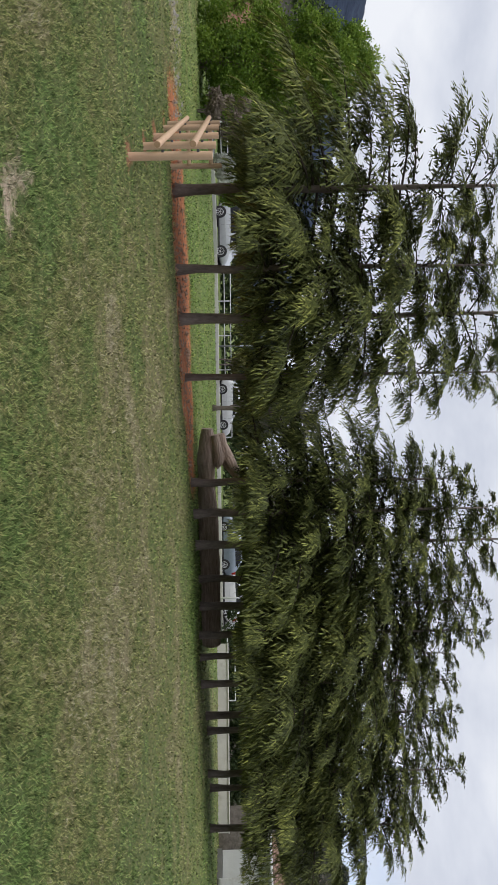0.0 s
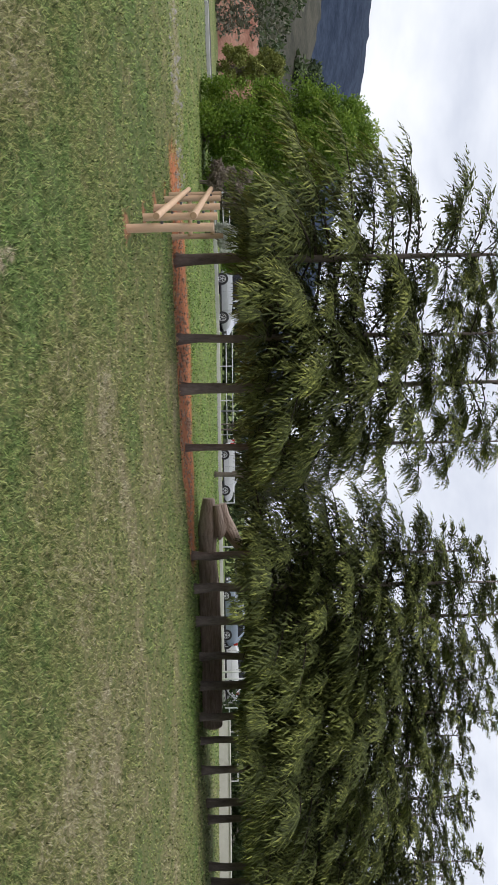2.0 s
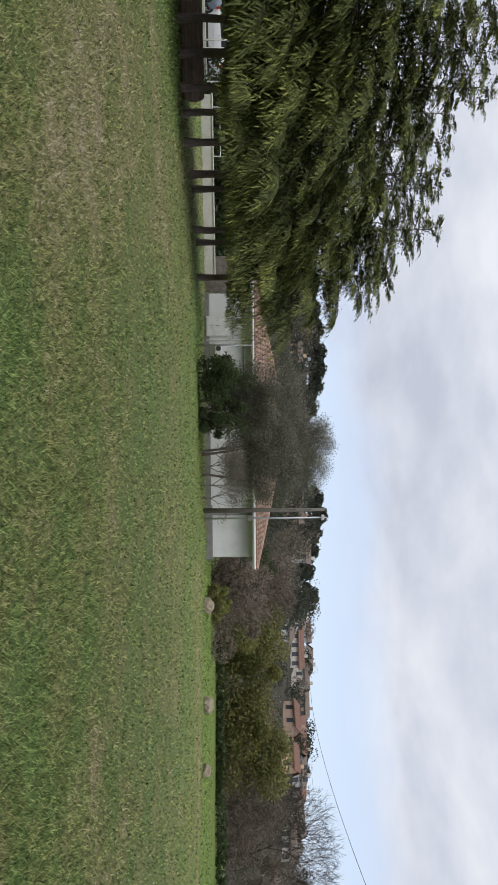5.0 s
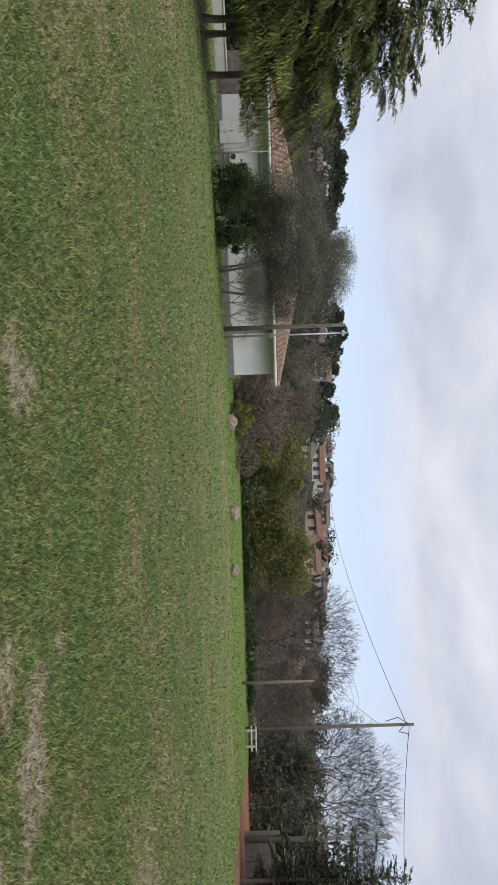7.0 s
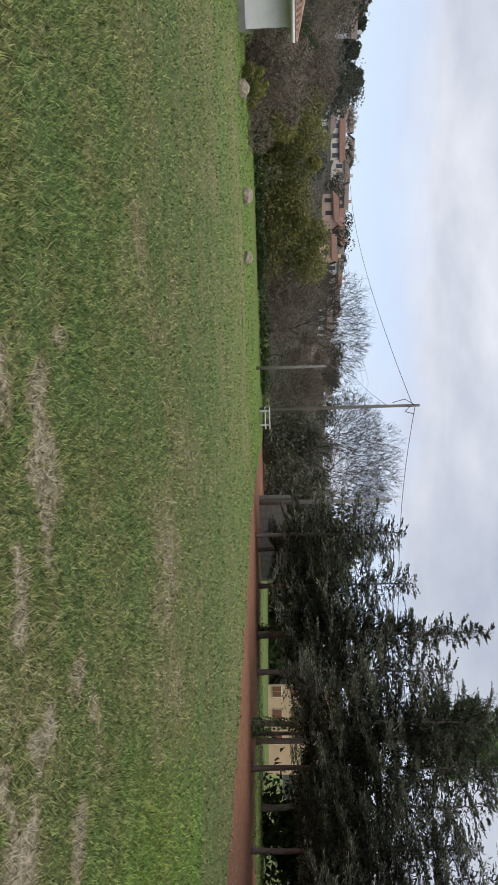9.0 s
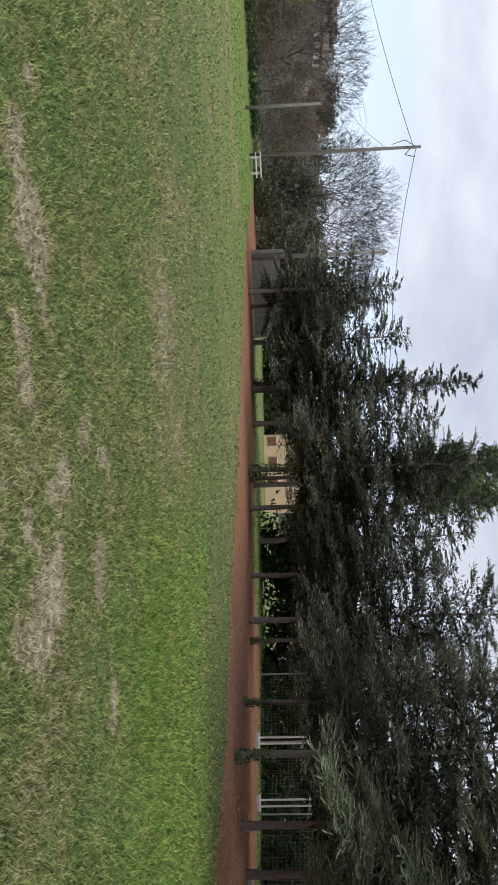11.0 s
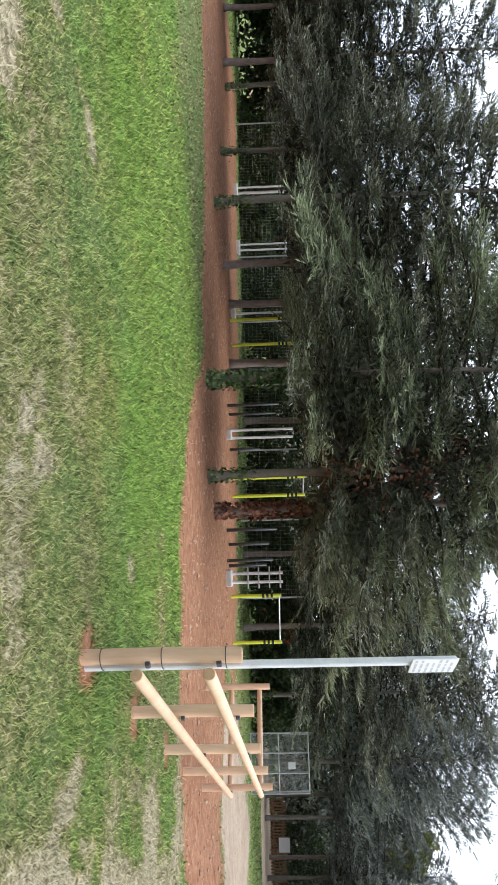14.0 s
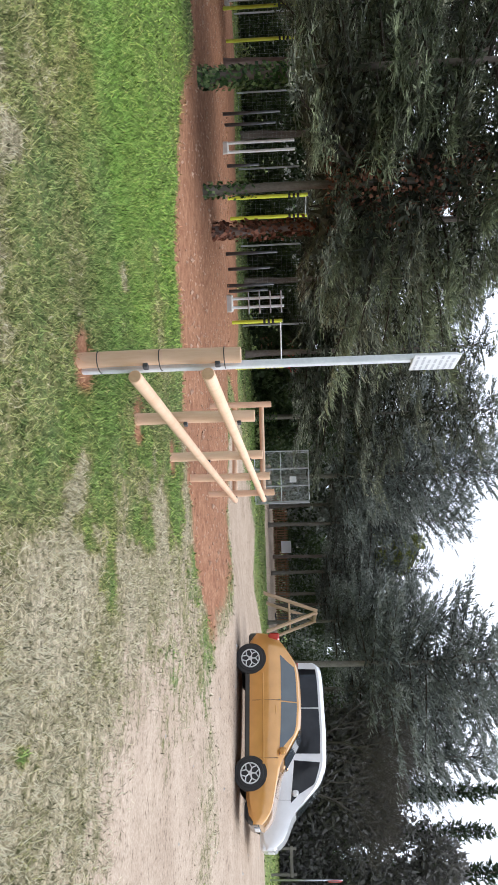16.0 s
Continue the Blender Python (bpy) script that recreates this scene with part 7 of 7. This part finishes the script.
wire([up(78.3, 54.4, 9.6), up(78.7, 54.3, 9.2), up(78.9, 54.3, 9.9)], 0.0, 0.025)

bench_at = on(78.9, 54.0)
bench = thing("picnic_table", "pale concrete picnic table at the field edge", "table", bench_at, -80)
part("tabletop", Geo().box((-0.8, -0.35, 0.66), (0.8, 0.35, 0.74), 0.02), LOW_WALL, bench)
for x in (-0.5, 0.5):
    part("leg", Geo().box((x - 0.08, -0.25, -0.1), (x + 0.08, 0.25, 0.66), 0.02), LOW_WALL, bench)
for y in (-0.72, 0.72):
    part("seat", Geo().box((-0.8, y - 0.15, 0.36), (0.8, y + 0.15, 0.43), 0.02), LOW_WALL, bench)


def boulder(az, d, size, seed):
    rng = np.random.default_rng(seed)
    bm = bmesh.new()
    bmesh.ops.create_icosphere(bm, subdivisions=3, radius=1.0)
    for v in bm.verts:
        k = 1 + 0.28 * noise.noise(v.co * 1.6 + Vector((seed * 3.1, 0, 0))) + 0.10 * noise.noise(v.co * 4.2 + Vector((0, seed, 0)))
        v.co = Vector((v.co.x * size * 1.15, v.co.y * size * 0.9, v.co.z * size * 0.8)) * k
    me = bpy.data.meshes.new("boulder")
    bm.to_mesh(me)
    bm.free()
    me.materials.append(ROCK)
    q = on(az, d, size * 0.45)
    single("boulder", me, ROCK, "pale boulder lying on the grass", "rock", q, rng.uniform(0, 360), "boulders on the field")


boulder(55.6, 38.6, 0.42, 1)
boulder(62.6, 38.8, 0.38, 2)
boulder(66.9, 38.4, 0.33, 3)


# ---- sports ground behind the firs ----
def mesh_fence():
    """Wire mesh fence: steel posts and a net of thin wires."""
    line = [(33.5, -16.4), (30.9, -18.3), (28.2, -19.9), (25.4, -21.3), (22.5, -22.3), (19.5, -23.0), (16.5, -23.6), (13.5, -24.2)]
    f = thing("mesh_fence", "tall wire mesh fence on steel posts behind the firs", "fence")
    ps = [Vector((x, y, float(lie(x, y)))) for x, y in line]
    for q in ps:
        part("post", Geo().tube([q - Vector((0, 0, 0.2)), q + Vector((0, 0, 2.3))], 0.035, 8), ZINC, f)
    for a, b in zip(ps, ps[1:]):
        g = Geo()
        n = int((b - a).length / 0.14)
        for k in range(1, n):
            q = a.lerp(b, k / n)
            g.tube([q + Vector((0, 0, 0.04)), q + Vector((0, 0, 2.2))], 0.002, 3, False)
        for k in range(13):
            z = Vector((0, 0, 0.06 + 2.14 * k / 12))
            g.tube([a + z, b + z], 0.002, 3, False)
        part("wire_mesh", g, ZINC, f)


mesh_fence()


def pull_bar(az_a, az_b, d, tall, label):
    """A lime-yellow exercise frame: two posts with hazard bands, and a bar between their tops."""
    a, b = on(az_a, d), on(az_b, d + 0.9)
    f = thing("exercise_bar", label, "exercise frame", group="lime-yellow exercise frames")
    for q in (a, b):
        post = part("post", Geo().tube([q - Vector((0, 0, 0.2)), q + Vector((0, 0, tall))], 0.055, 12), LIME_STEEL, f)
        part("cap", Geo().tube([q + Vector((0, 0, tall)), q + Vector((0, 0, tall + 0.02))], [0.058, 0.045], 12), DARK_STEEL, post)
        for k in range(3):
            z = tall - 0.32 - 0.13 * k
            part("hazard_band", Geo().tube([q + Vector((0, 0, z)), q + Vector((0, 0, z + 0.07))], 0.058, 12), BLACK, post)
    z = Vector((0, 0, tall - 0.06))
    part("bar", Geo().tube([a + z, b + z], 0.022, 8), ZINC, f)


pull_bar(129.7, 131.6, 26.8, 2.25, "tall lime-yellow exercise bar with black hazard bands")
pull_bar(141.7, 143.1, 23.6, 2.35, "tall lime-yellow exercise bar beside an ivied fir")
pull_bar(150.6, 154.0, 23.2, 1.50, "low lime-yellow exercise bar")


def white_station(az, d, tall, bars, label, foot=0.32):
    """A white steel exercise station on a pale footing."""
    q = on(az, d)
    f = thing("exercise_station", label, "exercise frame", q, -az, "white exercise stations")
    part("footing", Geo().box((-foot, -0.9 * foot, -0.1), (foot, 0.9 * foot, 0.12), 0.03), LOW_WALL, f)
    for x in (-0.12, 0.12):
        part("post", Geo().tube([(x, 0, 0.1), (x, 0, tall)], 0.04, 10), WHITE_STEEL, f)
    for k in range(bars):
        z = tall - 0.08 - 0.3 * k
        part("bar", Geo().tube([(-0.30, -0.05, z), (0.30, -0.05, z)], 0.018, 8), ZINC, f)


white_station(120.5, 34.0, 2.1, 0, "pair of white steel posts on a footing")
white_station(124.5, 34.2, 2.2, 1, "white steel posts with a bar on a pale block")
white_station(129.0, 27.6, 2.0, 0, "white steel posts by the lime bars")
white_station(138.3, 23.1, 2.0, 0, "twin white posts on a small white foot", 0.17)
white_station(149.2, 21.4, 1.55, 4, "white multi-bar exercise station on a white block", 0.24)
for az, d, tall in ((136.1, 23.9, 1.62), (136.8, 24.6, 1.5), (139.5, 24.2, 0.95), (145.6, 22.2, 1.45), (146.7, 22.9, 1.2), (147.9, 22.0, 1.3), (148.3, 22.6, 1.1), (133.4, 24.6, 1.4)):
    pole("dark grey steel post on red earth", az, d, tall, 0.045, DARK_STEEL, "steel_post")


def slat_fence(label, a, b, tall, gap, seed):
    """Timber slats nailed to two rails."""
    rng = np.random.default_rng(seed)
    a, b = Vector(a), Vector(b)
    n = (b - a).length
    f = thing("slat_fence", label, "fence", a, math.degrees(math.atan2(b.y - a.y, b.x - a.x)))
    slat_me = Geo().box((-0.045, -0.015, 0.0), (0.045, 0.015, tall), 0.008).mesh("slat", BROWN_WOOD)
    for k in range(int(n / gap)):
        ob = new("slat", slat_me)
        ob.parent, ob.location = f, (k * gap, 0, 0.06 + rng.uniform(-0.01, 0.01))
    for z in (0.25, tall - 0.2):
        part("rail", Geo().box((0, 0.016, z), (n, 0.06, z + 0.09), 0.01), BROWN_WOOD, f)


slat_fence("brown slatted timber fence past the car park", on(163.6, 57), on(173.6, 58), 1.08, 0.19, 5)
slat_fence("brown slatted timber fence by the playground", on(155.4, 43), on(160.0, 42), 0.95, 0.17, 6)
q = on(167.7, 56.7)
board = thing("notice_board", "blank white notice board on the slatted fence", "sign", q, -167.7)
part("panel", Geo().box((-0.44, -0.03, 0.62), (0.44, 0.0, 1.35), 0.01), SIGN_WHITE, board)
for x in (-0.25, 0.25):
    part("stake", Geo().box((x - 0.03, 0.0, -0.2), (x + 0.03, 0.05, 1.35), 0.008), BROWN_WOOD, board)


def swing_frame():
    """A timber A-frame swing: two pairs of splayed legs under a beam."""
    q = on(172.8, 37.5)
    f = thing("swing_frame", "timber A-frame swing stand with splayed legs", "swing", q, -172.5 + 82)
    for x in (-1.5, 1.5):
        for s in (-1, 1):
            part("leg", Geo().tube([(x * 1.06, s * 0.95, -0.1), (x, 0.03 * s, 2.5)], 0.085, 10), PINE_WOOD, f)
        part("brace", Geo().tube([(x * 1.03, -0.42, 1.2), (x * 1.03, 0.42, 1.2)], 0.045, 8), PINE_WOOD, f)
    part("beam", Geo().tube([(-1.8, 0, 2.42), (1.8, 0, 2.42)], 0.085, 12), PINE_WOOD, f)
    for x in (-0.5, 0.5):
        for dx in (-0.2, 0.2):
            part("chain", Geo().tube([(x + dx, 0, 2.4), (x + dx, 0, 0.55)], 0.012, 4), DARK_STEEL, f)
        part("swing_seat", Geo().box((x - 0.24, -0.1, 0.5), (x + 0.24, 0.1, 0.55), 0.015), BLACK, f)


swing_frame()


def court_cage():
    """A small enclosure of galvanised frames filled with wire mesh."""
    q = on(162.4, 30.5)
    f = thing("mesh_enclosure", "galvanised mesh enclosure with a white notice", "enclosure", q, -162.4)
    xs = (-1.05, -0.35, 0.35, 1.05)
    for x in xs:
        part("upright", Geo().tube([(x, 0.12 * x, -0.1), (x, 0.12 * x, 2.25)], 0.03, 8), ZINC, f)
        part("upright", Geo().tube([(x, 2.0, -0.1), (x, 2.0, 2.25)], 0.03, 8), ZINC, f)
    for a, b in zip(xs, xs[1:]):
        g = Geo()
        for k in range(1, 22):
            t = a + (b - a) * k / 22
            g.tube([(t, 0.12 * t, 0.05), (t, 0.12 * t, 2.2)], 0.004, 3, False)
        for k in range(64):
            z = 0.06 + 2.14 * k / 63
            g.tube([(a, 0.12 * a, z), (b, 0.12 * b, z)], 0.004, 3, False)
        part("mesh_panel", g, ZINC, f)
    for z in (0.05, 1.1, 2.22):
        part("frame_rail", Geo().tube([(-1.05, -0.126, z), (1.05, 0.126, z)], 0.025, 8), ZINC, f)
    part("notice", Geo().box((-0.02, -0.06, 1.45), (0.22, -0.045, 1.72), 0.004), SIGN_WHITE, f, "small white notice")


court_cage()


def play_tower():
    """A small playground tower of timber with a red panel."""
    q = on(153.1, 40)
    f = thing("play_tower", "timber playground tower with a red panel", "playground", q, -150)
    for x in (-0.9, 0.9):
        for y in (-0.6, 0.6):
            part("post", Geo().box((x - 0.05, y - 0.05, -0.1), (x + 0.05, y + 0.05, 2.3), 0.01), BROWN_WOOD, f)
    part("deck", Geo().box((-0.95, -0.65, 0.9), (0.95, 0.65, 0.98), 0.01), BROWN_WOOD, f)
    part("red_panel", Geo().box((-0.86, -0.68, 1.35), (0.86, -0.64, 1.95), 0.02), RED_PLASTIC, f, "red plastic panel")
    for k in range(5):
        part("rung", Geo().tube([(-0.85, -0.62, 0.15 + 0.18 * k), (0.85, -0.62, 0.15 + 0.18 * k)], 0.03, 7), BROWN_WOOD, f)


play_tower()

# posts and a round sign past the vans
q = on(189.6, 34)
gate = thing("hurdle", "pale timber hurdle at the car park's end", "fence", q, -190)
for x in (-0.9, 0.0):
    part("post", Geo().box((x - 0.05, -0.05, -0.1), (x + 0.05, 0.05, 1.0), 0.01), POLE_WOOD, gate)
part("rail", Geo().box((-1.0, -0.07, 0.75), (0.1, -0.05, 0.87), 0.01), POLE_WOOD, gate)
s = pole("thin post with a round red and blue sign", 189.9, 33, 2.75, 0.03, ZINC, "sign_pole")
disc = part("sign_disc", Geo().tube([(-0.03, 0, 2.45), (-0.05, 0.006, 2.45)], 0.27, 24), RED_PLASTIC, s, "round red-rimmed sign")
part("sign_face", Geo().tube([(-0.05, 0.006, 2.45), (-0.054, 0.007, 2.45)], 0.20, 24), BLUE_GREY_PAINT, disc)
